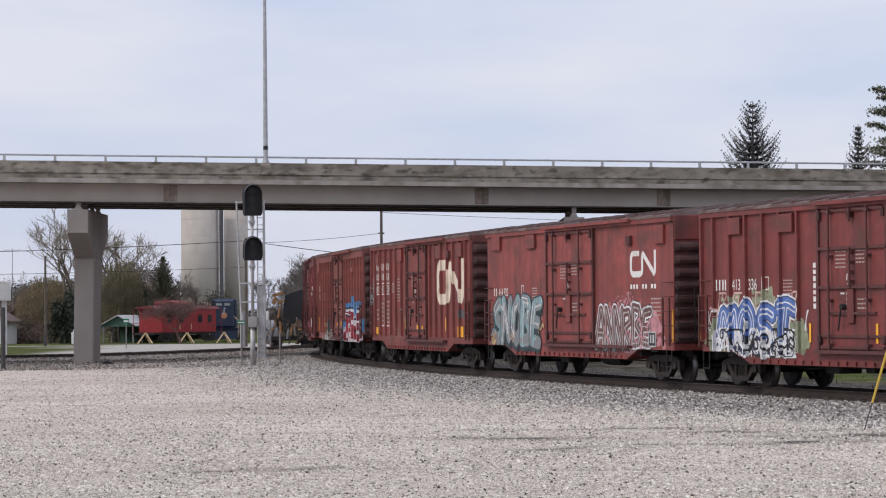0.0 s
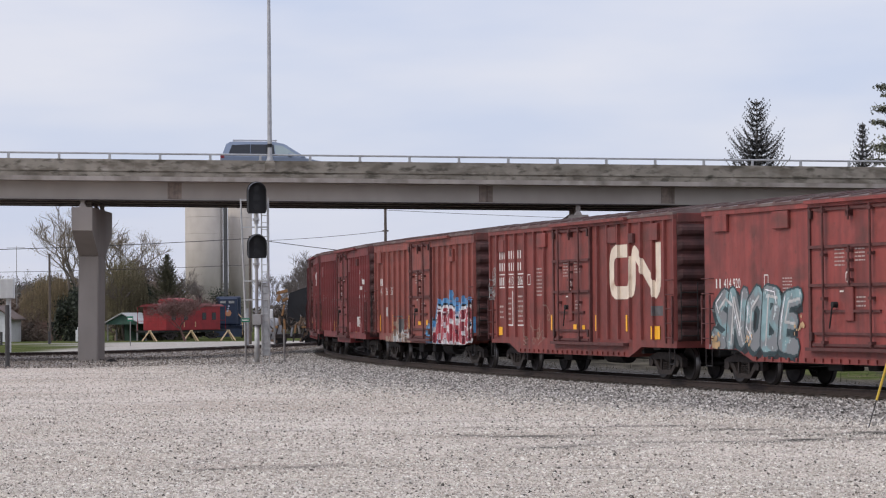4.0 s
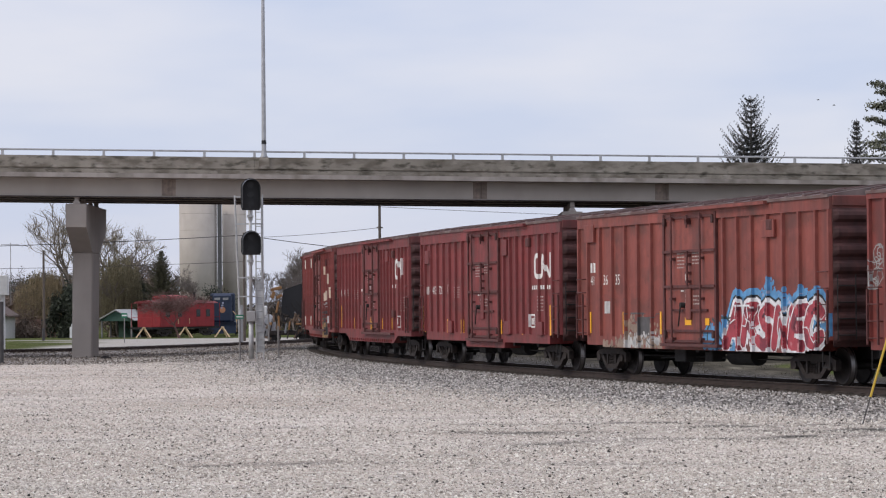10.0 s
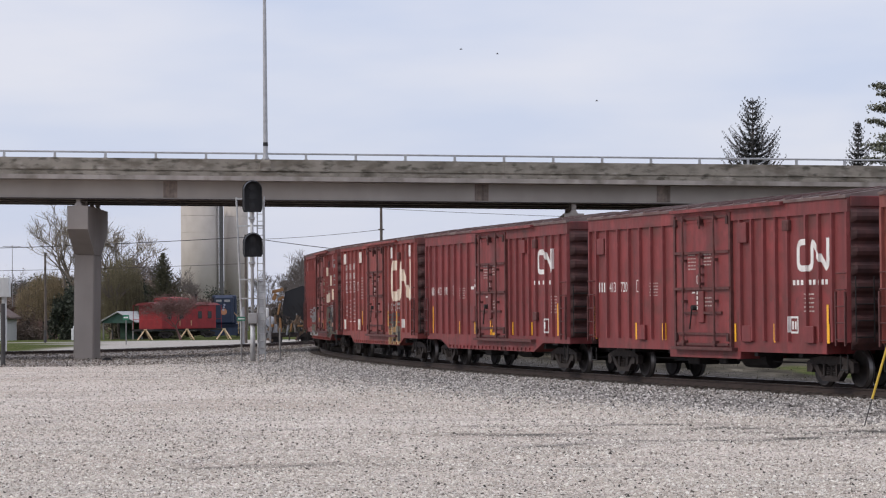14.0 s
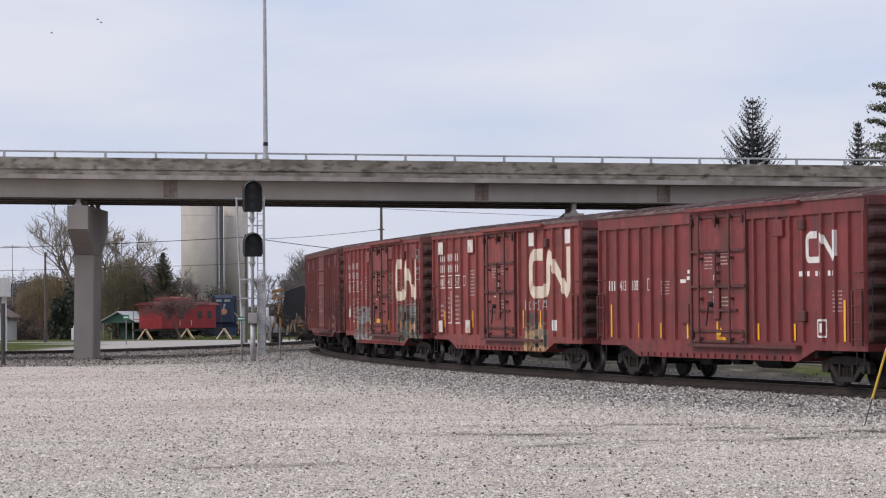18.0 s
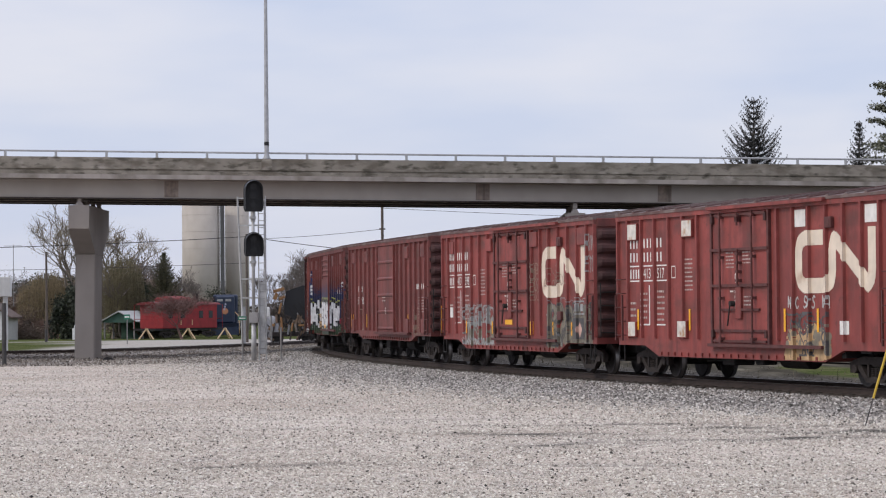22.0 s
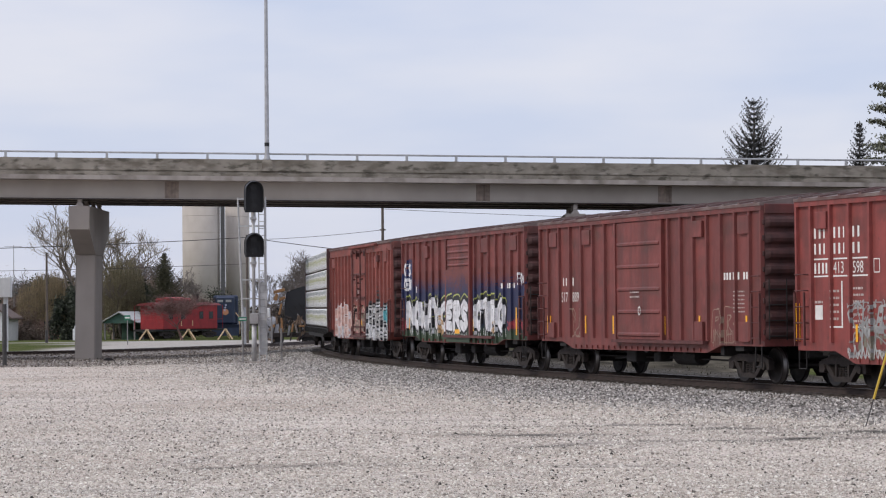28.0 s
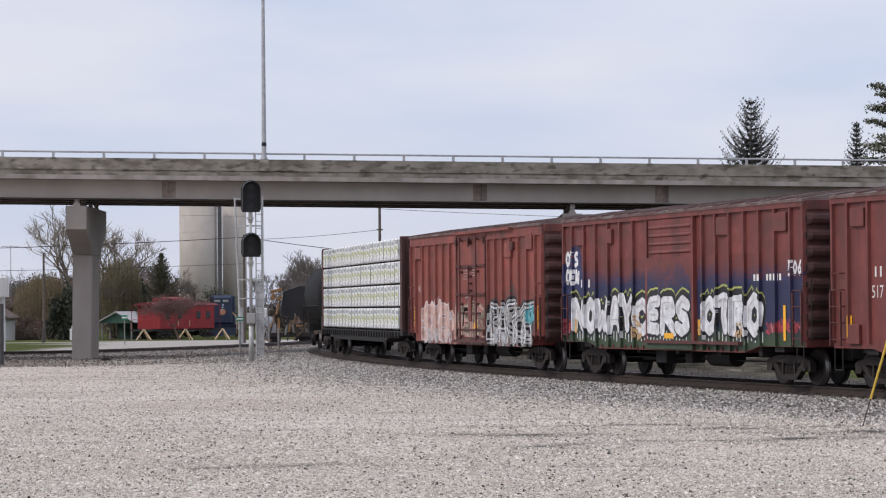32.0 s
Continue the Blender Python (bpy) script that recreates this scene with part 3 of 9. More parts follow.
def overpass():
    br = thing("overpass", "long weathered concrete road overpass with steel girders", "bridge", BR)
    bm = fresh()
    box(bm, B0, B1, -0.06, 9.5, 8.31, 8.53)
    part("deck", bm, M["concrete"], br, "stained concrete deck slab")
    bm = fresh()
    box(bm, B0, B1, 0.42, 9.03, 8.534, ROAD_Z)
    part("roadway", bm, M["asphalt_dark"], br, "dark asphalt roadway")
    joints = list(np.arange(B0, B1, 6.1))
    for a in joints:
        bm = fresh()
        face = [(-0.062, 8.532), (-0.062, 8.70), (0.02, 8.71), (0.02, 8.77), (-0.03, 8.79), (-0.03, 9.36), (0.4, 9.36), (0.4, 8.532)]
        loft(bm, [[(x, y, z) for y, z in face] for x in (a + 0.002, a + 6.098)])
        part("parapet_panel", bm, M["parapet"], br, "panel of blotchy stained parapet concrete")
    bm = fresh()
    box(bm, B0, B1, 9.05, 9.45, 8.532, 9.36)
    part("parapet", bm, M["parapet"], br, "far parapet of stained concrete")
    for v in (0.75, 3.35, 5.95, 8.55):
        bm = fresh()
        box(bm, B0, B1, v - 0.01, v + 0.01, 7.42, 8.309)
        part("girder", bm, M["girder"], br, "pale painted steel plate girder")
        # flange darker than the web: the underside's shade is in its colour
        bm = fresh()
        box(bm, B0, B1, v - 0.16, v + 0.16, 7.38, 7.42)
        part("bottom_flange", bm, M["soffit"], br, "lower girder flange, the shade under the deck put into its colour")
    # field splices with their cover plates
    for u in PIER_U:
        for du in (4.55, -4.55):
            bm = fresh()
            box(bm, u + du - 0.34, u + du + 0.34, 0.715, 0.739, 7.47, 8.28)
            for i in range(5):
                for j in range(9):
                    box(bm, u + du - 0.29 + i * 0.145 - 0.015, u + du - 0.29 + i * 0.145 + 0.015, 0.7, 0.716, 7.53 + j * 0.085, 7.56 + j * 0.085)
            part("splice_plate", bm, M["splice"], br, "rust-stained bolted splice plate")
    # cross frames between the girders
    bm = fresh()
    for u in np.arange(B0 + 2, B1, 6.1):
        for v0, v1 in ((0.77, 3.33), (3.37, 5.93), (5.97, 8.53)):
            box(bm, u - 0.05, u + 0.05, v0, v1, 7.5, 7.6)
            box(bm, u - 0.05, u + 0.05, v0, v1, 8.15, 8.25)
    tagged(part("cross_frame", bm, M["soffit"], br, "steel cross frames between the girders, coloured dark for the shade there"), kind="stuff")
    # railing on both parapets
    post = fresh()
    box(post, -0.06, 0.06, -0.06, 0.06, 9.36, 9.62, 0.01)
    box(post, -0.1, 0.1, -0.1, 0.1, 9.36, 9.385)
    post_me = made("railing_post", post, M["galv"])
    for v in (0.2, 9.25):
        for k in range(-16, 23):
            part("railing_post", post_me, None, br, at=pose(0.62 + 2.44 * k - 2.44, v, 0))
        bm = fresh()
        box(bm, B0, B1, v - 0.055, v + 0.055, 9.61, 9.70, 0.02)
        part("handrail", bm, M["galv"], br, "grey metal handrail tube")
    return br


def pier(u, label, low=0.0):
    """low: how far the cap stands below the usual height, with taller bearings on it."""
    p = thing("bridge_pier", label, "pier", BR @ pose(u, 0, -low) @ pose(0, 0, 0, 0, 0, -4.9))
    bm = fresh()
    # hammerhead: front end at v 0.6, tapering down to the column
    rings = [[(-0.5, 0.7, 7.04), (0.5, 0.7, 7.04), (0.5, 0.7, 5.9), (-0.5, 0.7, 5.9)],
             [(-0.5, 3.2, 7.04), (0.5, 3.2, 7.04), (0.5, 3.2, 4.72), (-0.5, 3.2, 4.72)],
             [(-0.5, 5.9, 7.04), (0.5, 5.9, 7.04), (0.5, 5.9, 4.72), (-0.5, 5.9, 4.72)],
             [(-0.5, 8.4, 7.04), (0.5, 8.4, 7.04), (0.5, 8.4, 5.9), (-0.5, 8.4, 5.9)]]
    loft(bm, rings)
    part("pier_cap", bm, M["pier"], p, "tapered hammerhead cap")
    bm = fresh()
    box(bm, -0.498, 0.498, 3.2, 5.9, -1.2, 4.73, 0.06)
    part("column", bm, M["pier"], p, "smooth oblong concrete column")
    for v in (0.98, 3.4, 5.95, 8.2):
        bm = fresh()
        loft(bm, [[(-0.2, v - 0.2, 7.04), (0.2, v - 0.2, 7.04), (0.2, v + 0.2, 7.04), (-0.2, v + 0.2, 7.04)],
                  [(-0.07, v - 0.12, 7.28), (0.07, v - 0.12, 7.28), (0.07, v + 0.12, 7.28), (-0.07, v + 0.12, 7.28)]])
        box(bm, -0.11, 0.11, v - 0.18, v + 0.18, 7.28, 7.38 + low)
        part("bearing", bm, M["concrete"], p, "pedestal bearing under the girder")
    return p


def lamp_pole(u):
    p = thing("street_lamp", "tall grey tapered lamp pole on the parapet", "street lamp", BR @ pose(u, 0, 0) @ pose(0, 0, 0, 0, -0.83, 0))
    bm = fresh()
    rod(bm, (0, 0.12, 9.36), (0, 0.12, 21.5), 0.115, 0.06, 12)
    part("pole", made("pole", bm, M["galv"]), None, p)
    bm = fresh()
    rod(bm, (0, 0.12, 9.36), (0, 0.12, 9.41), 0.2, 0.2, 12)
    rod(bm, (0, 0.12, 9.41), (0, 0.12, 9.6), 0.16, 0.118, 12)
    part("base_flange", bm, M["galv"], p)
    bm = fresh()
    rod(bm, (0, 0.12, 10.02), (0, 0.12, 10.2), 0.122, 0.12, 12)
    part("band", bm, M["black"], p, "black band round the pole")
    bm = fresh()
    rod(bm, (0, 0.12, 21.4), (0, 2.4, 22.0), 0.05, 0.04, 8)
    part("arm", bm, M["galv"], p)
    bm = fresh()
    box(bm, -0.18, 0.18, 2.2, 3.0, 21.93, 22.1, 0.04)
    part("lamp_head", bm, M["galv"], p)
    bm = fresh()
    loft(bm, [[(-0.26, -0.09, 8.8), (0.26, -0.09, 8.8), (0.26, 0.3, 8.8), (-0.26, 0.3, 8.8)],
              [(-0.26, -0.09, 9.25), (0.26, -0.09, 9.25), (0.26, 0.3, 9.25), (-0.26, 0.3, 9.25)],
              [(-0.18, -0.06, 9.355), (0.18, -0.06, 9.355), (0.18, 0.28, 9.355), (-0.18, 0.28, 9.355)]])
    part("pedestal", bm, M["parapet"], p, "concrete blister on the parapet")
    return p


M["splice"] = material("rusty_splice_steel", (0.27, 0.215, 0.175), 0.85, grain=0.25, scale=4, streaks=0.5)
PIER_U = (-27.9, -3.22, 21.2, 45.9)
overpass()
for _u in PIER_U:
    pier(_u, "weathered concrete hammerhead pier of the overpass", 0.16 if _u == 21.2 else 0.0)
lamp_pole(6.1)


# ---- lettering and painted marks on the car sides ----
def clip_x(poly, lo, hi):
    for keep, lim in ((lambda p: p[0] >= lo, lo), (lambda p: p[0] <= hi, hi)):
        out = []
        for i, p in enumerate(poly):
            q = poly[(i + 1) % len(poly)]
            if keep(p):
                out.append(p)
            if keep(p) != keep(q):
                f = (lim - p[0]) / (q[0] - p[0])
                out.append((lim, p[1] + (q[1] - p[1]) * f))
        poly = out
        if len(poly) < 3:
            return []
    return poly


def span_at(poly, x):
    """The lowest and highest z of a convex outline at x."""
    zs = []
    for i, p in enumerate(poly):
        q = poly[(i + 1) % len(poly)]
        if min(p[0], q[0]) <= x <= max(p[0], q[0]) and p[0] != q[0]:
            zs.append(p[1] + (q[1] - p[1]) * (x - p[0]) / (q[0] - p[0]))
    return (min(zs), max(zs)) if len(zs) > 1 else None


def laid(polys, slabs, lift, flank=False):
    """Convex polygons in x and z laid on the stepped side of a car. slabs: (x0, x1, y). Gives corner points and faces."""
    vs, fs = [], []

    def face(pts):
        fs.append(list(range(len(vs), len(vs) + len(pts))))
        vs.extend(pts)
    for poly in polys:
        lo, hi = min(p[0] for p in poly), max(p[0] for p in poly)
        for i, (a, b, y) in enumerate(slabs):
            if b <= lo or a >= hi:
                continue
            c = clip_x(poly, a, b)
            if len(c) >= 3:
                face([(x, y - lift, z) for x, z in c])
            if flank and lo < b < hi and i + 1 < len(slabs) and slabs[i + 1][2] > y + 0.02:      # the forward flank of a rib or door
                zz, nxt, xx = span_at(poly, b), slabs[i + 1][2], b + 0.007 + lift * 0.5
                if zz:
                    face([(xx, y - lift, zz[0]), (xx, nxt - lift, zz[0]), (xx, nxt - lift, zz[1]), (xx, y - lift, zz[1])])
    return vs, fs


def united(polys, step=0.024):
    """The union of convex outlines as flat bands, so that no two lie in one plane."""
    rows = {}
    for poly in polys:
        z0, z1 = min(p[1] for p in poly), max(p[1] for p in poly)
        turned = [(p[1], p[0]) for p in poly]
        for k in range(math.floor(z0 / step), math.ceil(z1 / step)):
            r = span_at(turned, (k + 0.5) * step)
            if r:
                rows.setdefault(k, []).append(r)
    out = []
    for k, runs in rows.items():
        runs.sort()
        a, b = runs[0]
        for c, d in runs[1:] + [(1e9, 1e9)]:
            if c > b + 0.004:
                if b - a > 0.004:
                    out.append(bar(a, b, k * step, (k + 1) * step))
                a, b = c, d
            else:
                b = max(b, d)
    return out


SPRAYED = ("ribbon", "spray", "letter_", "painted", "paint_", "scrawl", "stencil_", "diamond")


FOOT = {}       # the lower edge of each car's side: sill, depth of the belly, its reach


def above_foot(bars, car):
    """Bands cut off at the lower edge of the car's side."""
    if car.name not in FOOT:
        return bars
    sill, deep, a, b, slope = FOOT[car.name]
    out = []
    for r in bars:
        x0, x1, z0, z1 = r[0][0], r[1][0], r[0][1], r[2][1]
        if z0 < sill + 0.004:
            if z0 < deep + 0.004:
                continue
            k = (sill - z0) / (sill - deep) * slope
            x0, x1 = max(x0, a + k), min(x1, b - k)
        if x1 > x0:
            out.append(bar(x0, x1, z0, z1))
    return out


def mark(name, polys, mat, parent, slabs, lift=0.004, label=""):
    sprayed = name.startswith(SPRAYED)
    vs, fs = laid(above_foot(united(polys), parent) if sprayed else polys, slabs, lift, sprayed)
    if not fs:
        return None
    me = bpy.data.meshes.new(name)
    me.from_pydata(vs, [], fs)
    me.materials.append(mat)
    for p in me.polygons:
        if p.normal.y > 0 or p.normal.x < -0.5:
            p.flip()
    return tagged(part(name, me, None, parent, label), kind="stuff")


def bar(x0, x1, z0, z1):
    return [(x0, z0), (x1, z0), (x1, z1), (x0, z1)]


def stroke(points, width):
    """Convex pieces of a band of that width along points, with round joints."""
    out, h = [], width / 2
    for (x0, z0), (x1, z1) in zip(points, points[1:]):
        d = math.hypot(x1 - x0, z1 - z0) or 1
        nx, nz = -(z1 - z0) / d * h, (x1 - x0) / d * h
        out.append([(x0 + nx, z0 + nz), (x0 - nx, z0 - nz), (x1 - nx, z1 - nz), (x1 + nx, z1 + nz)])
    for x, z in points[1:-1]:
        out.append([(x + h * math.cos(a), z + h * math.sin(a)) for a in np.linspace(0, 2 * math.pi, 9)[:-1]])
    return out


def ribbon_logo(x, z, w, h, band):
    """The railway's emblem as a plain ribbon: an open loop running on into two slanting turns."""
    b = band / 2
    x0, x1, z0, z1 = x + b, x + w - b, z + b, z + h - b
    r = 0.10 * w
    xm = x + 0.475 * w
    pts = [(x + 0.36 * w, z1), (x0 + 0.8 * r, z1), (x0 + 0.22 * r, z1 - 0.25 * r), (x0, z1 - 0.8 * r), (x0, z0 + 0.8 * r), (x0 + 0.22 * r, z0 + 0.25 * r), (x0 + 0.8 * r, z0), (xm - 0.75 * r, z0),
           (xm - 0.2 * r, z0 + 0.25 * r), (xm, z0 + 0.8 * r), (xm, z1 - 0.7 * r), (xm + 0.25 * r, z1 - 0.12 * r), (xm + 0.6 * r, z1 - 0.3 * r),
           (x1 - 0.95 * r, z0 + 0.45 * r), (x1 - 0.5 * r, z0 + 0.02 * r), (x1 - 0.08 * r, z0 + 0.4 * r), (x1, z0 + r), (x1, z1 + b)]
    return stroke(pts, band)


_glyphs = {}


def text_polys(words, x, z, size, squeeze=0.8):
    """Triangles of words in the built-in font, the first letter's foot at x, z."""
    if words not in _glyphs:
        cu = bpy.data.curves.new("words", "FONT")
        cu.body, cu.resolution_u = words, 3
        ob = bpy.data.objects.new("words", cu)
        me = bpy.data.meshes.new_from_object(ob)
        me.calc_loop_triangles()
        _glyphs[words] = [[tuple(me.vertices[i].co[:2]) for i in t.vertices] for t in me.loop_triangles]
        bpy.data.objects.remove(ob)
        bpy.data.curves.remove(cu)
        bpy.data.meshes.remove(me)
    k = size / 0.69
    return [[(x + p[0] * k * squeeze, z + p[1] * k) for p in t] for t in _glyphs[words]]


def scribble(rng, x0, x1, z0, z1, n, width):
    out = []
    for i in range(n):
        cx, cz = rng.uniform(x0, x1), rng.uniform(z0, z1)
        a, pts = rng.uniform(0, 6.28), []
        for _ in range(rng.randint(4, 9)):
            pts.append((min(max(cx, x0), x1), min(max(cz, z0), z1)))
            a += rng.uniform(-1.3, 1.3)
            cx, cz = cx + 0.22 * math.cos(a), cz + 0.3 * math.sin(a)
        out += stroke(pts, width * rng.uniform(0.6, 1.4))
    return out


GLYPHS = {
    "C": [[(0.95, 0.78), (0.6, 1.0), (0.15, 0.85), (0.02, 0.45), (0.25, 0.06), (0.65, 0.0), (1.0, 0.22)]],
    "U": [[(0.05, 0.98), (0.02, 0.35), (0.3, 0.02), (0.7, 0.05), (0.95, 0.4), (0.92, 1.0)]],
    "B": [[(0.08, 0.0), (0.1, 1.0), (0.7, 0.95), (0.85, 0.72), (0.5, 0.52), (0.95, 0.3), (0.8, 0.02), (0.08, 0.0)]],
    "E": [[(0.98, 0.98), (0.3, 0.92), (0.12, 0.5), (0.1, 0.06), (0.95, 0.0)], [(0.12, 0.52), (0.8, 0.5)]],
    "J": [[(0.1, 0.75), (0.25, 0.25), (0.6, 0.0), (0.95, 0.2), (0.9, 0.7)]],
    "M": [[(0.0, 0.05), (0.12, 0.95), (0.45, 0.35), (0.6, 0.4), (0.85, 1.0), (1.0, 0.0)]],
    "O": [[(0.5, 1.0), (0.1, 0.75), (0.05, 0.25), (0.45, 0.0), (0.85, 0.2), (0.95, 0.7), (0.5, 1.0)]],
    "S": [[(0.95, 0.85), (0.5, 1.0), (0.12, 0.78), (0.35, 0.55), (0.8, 0.42), (0.9, 0.15), (0.45, 0.0), (0.02, 0.14)]],
    "T": [[(0.0, 0.88), (0.45, 1.0), (1.0, 0.85)], [(0.5, 0.95), (0.42, 0.4), (0.55, 0.0)]],
    "R": [[(0.05, 0.0), (0.1, 0.95), (0.75, 0.98), (0.9, 0.68), (0.3, 0.5), (1.0, 0.0)]],
    "N": [[(0.05, 0.0), (0.1, 1.0), (0.85, 0.08), (0.95, 1.0)]],
    "A": [[(0.0, 0.0), (0.42, 1.0), (0.6, 0.98), (1.0, 0.0)], [(0.2, 0.36), (0.8, 0.34)]],
    "K": [[(0.08, 0.0), (0.1, 1.0)], [(0.95, 1.0), (0.15, 0.5), (1.0, 0.0)]],
    "I": [[(0.45, 1.0), (0.5, 0.0)]],
    "W": [[(0.0, 0.95), (0.14, 0.05), (0.42, 0.5), (0.62, 0.05), (0.98, 1.0)]],
    "Y": [[(0.05, 1.0), (0.4, 0.45), (0.5, 0.02)], [(0.98, 1.0), (0.45, 0.42)]],
}


def rounded(path):
    """Corners cut twice, so that a line of strokes flows."""
    for _ in range(2):
        out = [path[0]]
        for (ax, az), (bx, bz) in zip(path, path[1:]):
            out += [(0.75 * ax + 0.25 * bx, 0.75 * az + 0.25 * bz), (0.25 * ax + 0.75 * bx, 0.25 * az + 0.75 * bz)]
        path = out + [path[-1]]
    return path


def letters_of(rng, word, x0, x1, z0, z1, overlap=0.12, slant=0.08):
    """Stroke skeletons of a sprayed word, each letter a little out of line."""
    w, h = (x1 - x0) / len(word), z1 - z0
    out = []
    for i, k in enumerate(word):
        lx, lw = x0 + w * i - overlap * w / 2 + rng.uniform(-0.05, 0.05) * w, w * (1 + overlap) * rng.uniform(0.9, 1.05)
        lz, lh = z0 + rng.uniform(0.0, 0.1) * h, h * rng.uniform(0.86, 1.0)
        for line in GLYPHS[k]:
            out.append([(lx + lw * (0.12 + 0.76 * p) + slant * lh * (q - 0.5) + rng.uniform(-0.02, 0.02), lz + lh * q) for p, q in line])
    return out


def curls(rng, x0, x1, z0, z1, n, width):
    """Flowing sprayed lines: spirals that run out into long waved tails."""
    out = []
    for _ in range(n):
        cx, cz, way = rng.uniform(x0, x1), rng.uniform(z0, z1), rng.choice((-1, 1))
        a0, r0, pts = rng.uniform(0, 6.28), rng.uniform(0.10, 0.22), []
        for k in range(11):
            r = r0 * (0.25 + 0.11 * k)
            pts.append((cx + r * math.cos(a0 + way * 0.75 * k), cz + r * math.sin(a0 + way * 0.75 * k)))
        (ax, az), (bx, bz) = pts[-2:]
        h = math.atan2(bz - az, bx - ax)
        for k in range(rng.randint(2, 6)):
            h += way * rng.uniform(-0.55, 0.25)
            bx, bz = bx + 0.16 * math.cos(h), bz + 0.16 * math.sin(h)
            pts.append((bx, bz))
        pts = [(min(max(x, x0 - 0.1), x1 + 0.1), min(max(z, z0 - 0.05), z1 + 0.05)) for x, z in pts]
        out += stroke(pts, width * rng.uniform(0.7, 1.3))
    return out


def cloud(rng, x0, x1, z0, z1, n, grain=0.11, fade=0.9):
    """Overspray: many small puffs, dense below and thinning out upwards."""
    out = []
    for _ in range(n):
        f, u = rng.random(), rng.random()
        cx = x0 + (x1 - x0) * u
        top = (0.76 + 0.13 * math.sin(2.9 * cx + 1.3) + 0.09 * math.sin(7.3 * cx)) * math.sin(math.pi * min(max(u, 0.04), 0.96)) ** 0.35
        r = grain * rng.uniform(0.45, 1.3) * (1.2 - 0.75 * f)
        cz = z0 + rng.uniform(-0.08, 0.12) + (z1 - z0) * top * f ** fade
        out.append([(cx + r * math.cos(a), cz + r * math.sin(a)) for a in np.linspace(0, 6.283, 9)[:-1]])
    return out


def piece(car, slabs, seed, word, x0, x1, z0, z1, layers, halo=None, puffs=0, drips=None, overlap=0.12, slant=0.08, stacked=False):
    """A sprayed word: overspray behind it, then strokes of each (material, width, share of the height) laid over one another."""
    rng = random.Random(seed)
    lines = letters_of(rng, word, x0, x1, z0, z1, overlap, slant)
    if halo:
        mark("spray_cloud", cloud(rng, x0 - 0.1, x1 + 0.1, z0 + 0.3 * (z1 - z0), z1 + 0.75, puffs or int(90 * (x1 - x0))), halo, car, slabs, 0.0045)
    lift = 0.006
    if stacked:         # each letter's edge cuts into the one before it
        w, done = (x1 - x0) / len(word), 0
        for k in word:
            own = lines[done:done + len(GLYPHS[k])]
            done += len(GLYPHS[k])
            for key, width, low in layers:
                lift += 0.0016
                ends = [[(e[0] + width / 2 * math.cos(a), e[1] + width / 2 * math.sin(a)) for a in np.linspace(0, 6.283, 8)[:-1]] for line in own for e in (line[0], line[-1])]
                mark("painted_letters", [p for line in own for p in stroke(line, width)] + ends, key, car, slabs, lift)
        layers = ()
    for key, width, low in layers:
        polys = [p for line in lines for p in stroke(line, width) if max(q[1] for q in p) > z0 + low * (z1 - z0)]
        ends = [[(e[0] + width / 2 * math.cos(a), e[1] + width / 2 * math.sin(a)) for a in np.linspace(0, 6.283, 8)[:-1]] for line in lines for e in (line[0], line[-1]) if e[1] > z0 + low * (z1 - z0)]
        lift += 0.0025
        mark("painted_letters", polys + ends, key, car, slabs, lift)
    if drips:
        mark("spray_line", [bar(d, d + 0.025, z0 - rng.uniform(0.05, 0.3), z0 + 0.3) for d in np.arange(x0 + 0.1, x1 - 0.1, 0.13)], drips, car, slabs, lift + 0.002)


for _k, _c in (("sp_white", (0.70, 0.70, 0.70)), ("sp_black", (0.015, 0.015, 0.018)), ("sp_teal", (0.24, 0.36, 0.37)), ("sp_dteal", (0.03, 0.055, 0.06)),
               ("sp_sky", (0.10, 0.28, 0.50)), ("sp_red", (0.42, 0.06, 0.07)), ("sp_pink", (0.50, 0.22, 0.24)),
               ("sp_lime", (0.42, 0.45, 0.12)), ("sp_grey", (0.30, 0.30, 0.29)), ("sp_dgrey", (0.09, 0.085, 0.085)),
               ("sp_navy", (0.025, 0.032, 0.10)), ("sp_salmon", (0.52, 0.33, 0.27)), ("sp_tan", (0.50, 0.33, 0.17)), ("sp_sage", (0.25, 0.27, 0.17)), ("sp_lgrey", (0.47, 0.46, 0.44)), ("sp_smoke", (0.135, 0.055, 0.047)), ("sp_ash", (0.20, 0.175, 0.13)), ("sp_rose", (0.60, 0.42, 0.37)), ("sp_drab", (0.28, 0.20, 0.15)), ("sp_lilac", (0.34, 0.36, 0.46)), ("sp_maroon", (0.12, 0.025, 0.035)), ("sp_chalk", (0.66, 0.66, 0.67)), ("sp_azure", (0.085, 0.16, 0.40)), ("sp_aqua", (0.12, 0.40, 0.44))):
    M[_k] = material("spray_" + _k[3:], _c, 0.6, grain=0.22, scale=5.0, spots=[(tuple(v * 0.55 for v in _c), 3.0, 0.58, 0.75)])
M["sp_teal"] = material("spray_patchy_teal", (0.20, 0.31, 0.32), 0.6, grain=0.25, scale=3.0, spots=[((0.20, 0.21, 0.215), 1.6, 0.43, 0.5), ((0.46, 0.52, 0.52), 5.0, 0.64, 0.68)])
M["sp_red"] = material("spray_patchy_red", (0.37, 0.05, 0.065), 0.6, grain=0.25, scale=3.0, spots=[((0.20, 0.03, 0.045), 2.2, 0.52, 0.58), ((0.50, 0.19, 0.20), 3.0, 0.62, 0.66)])



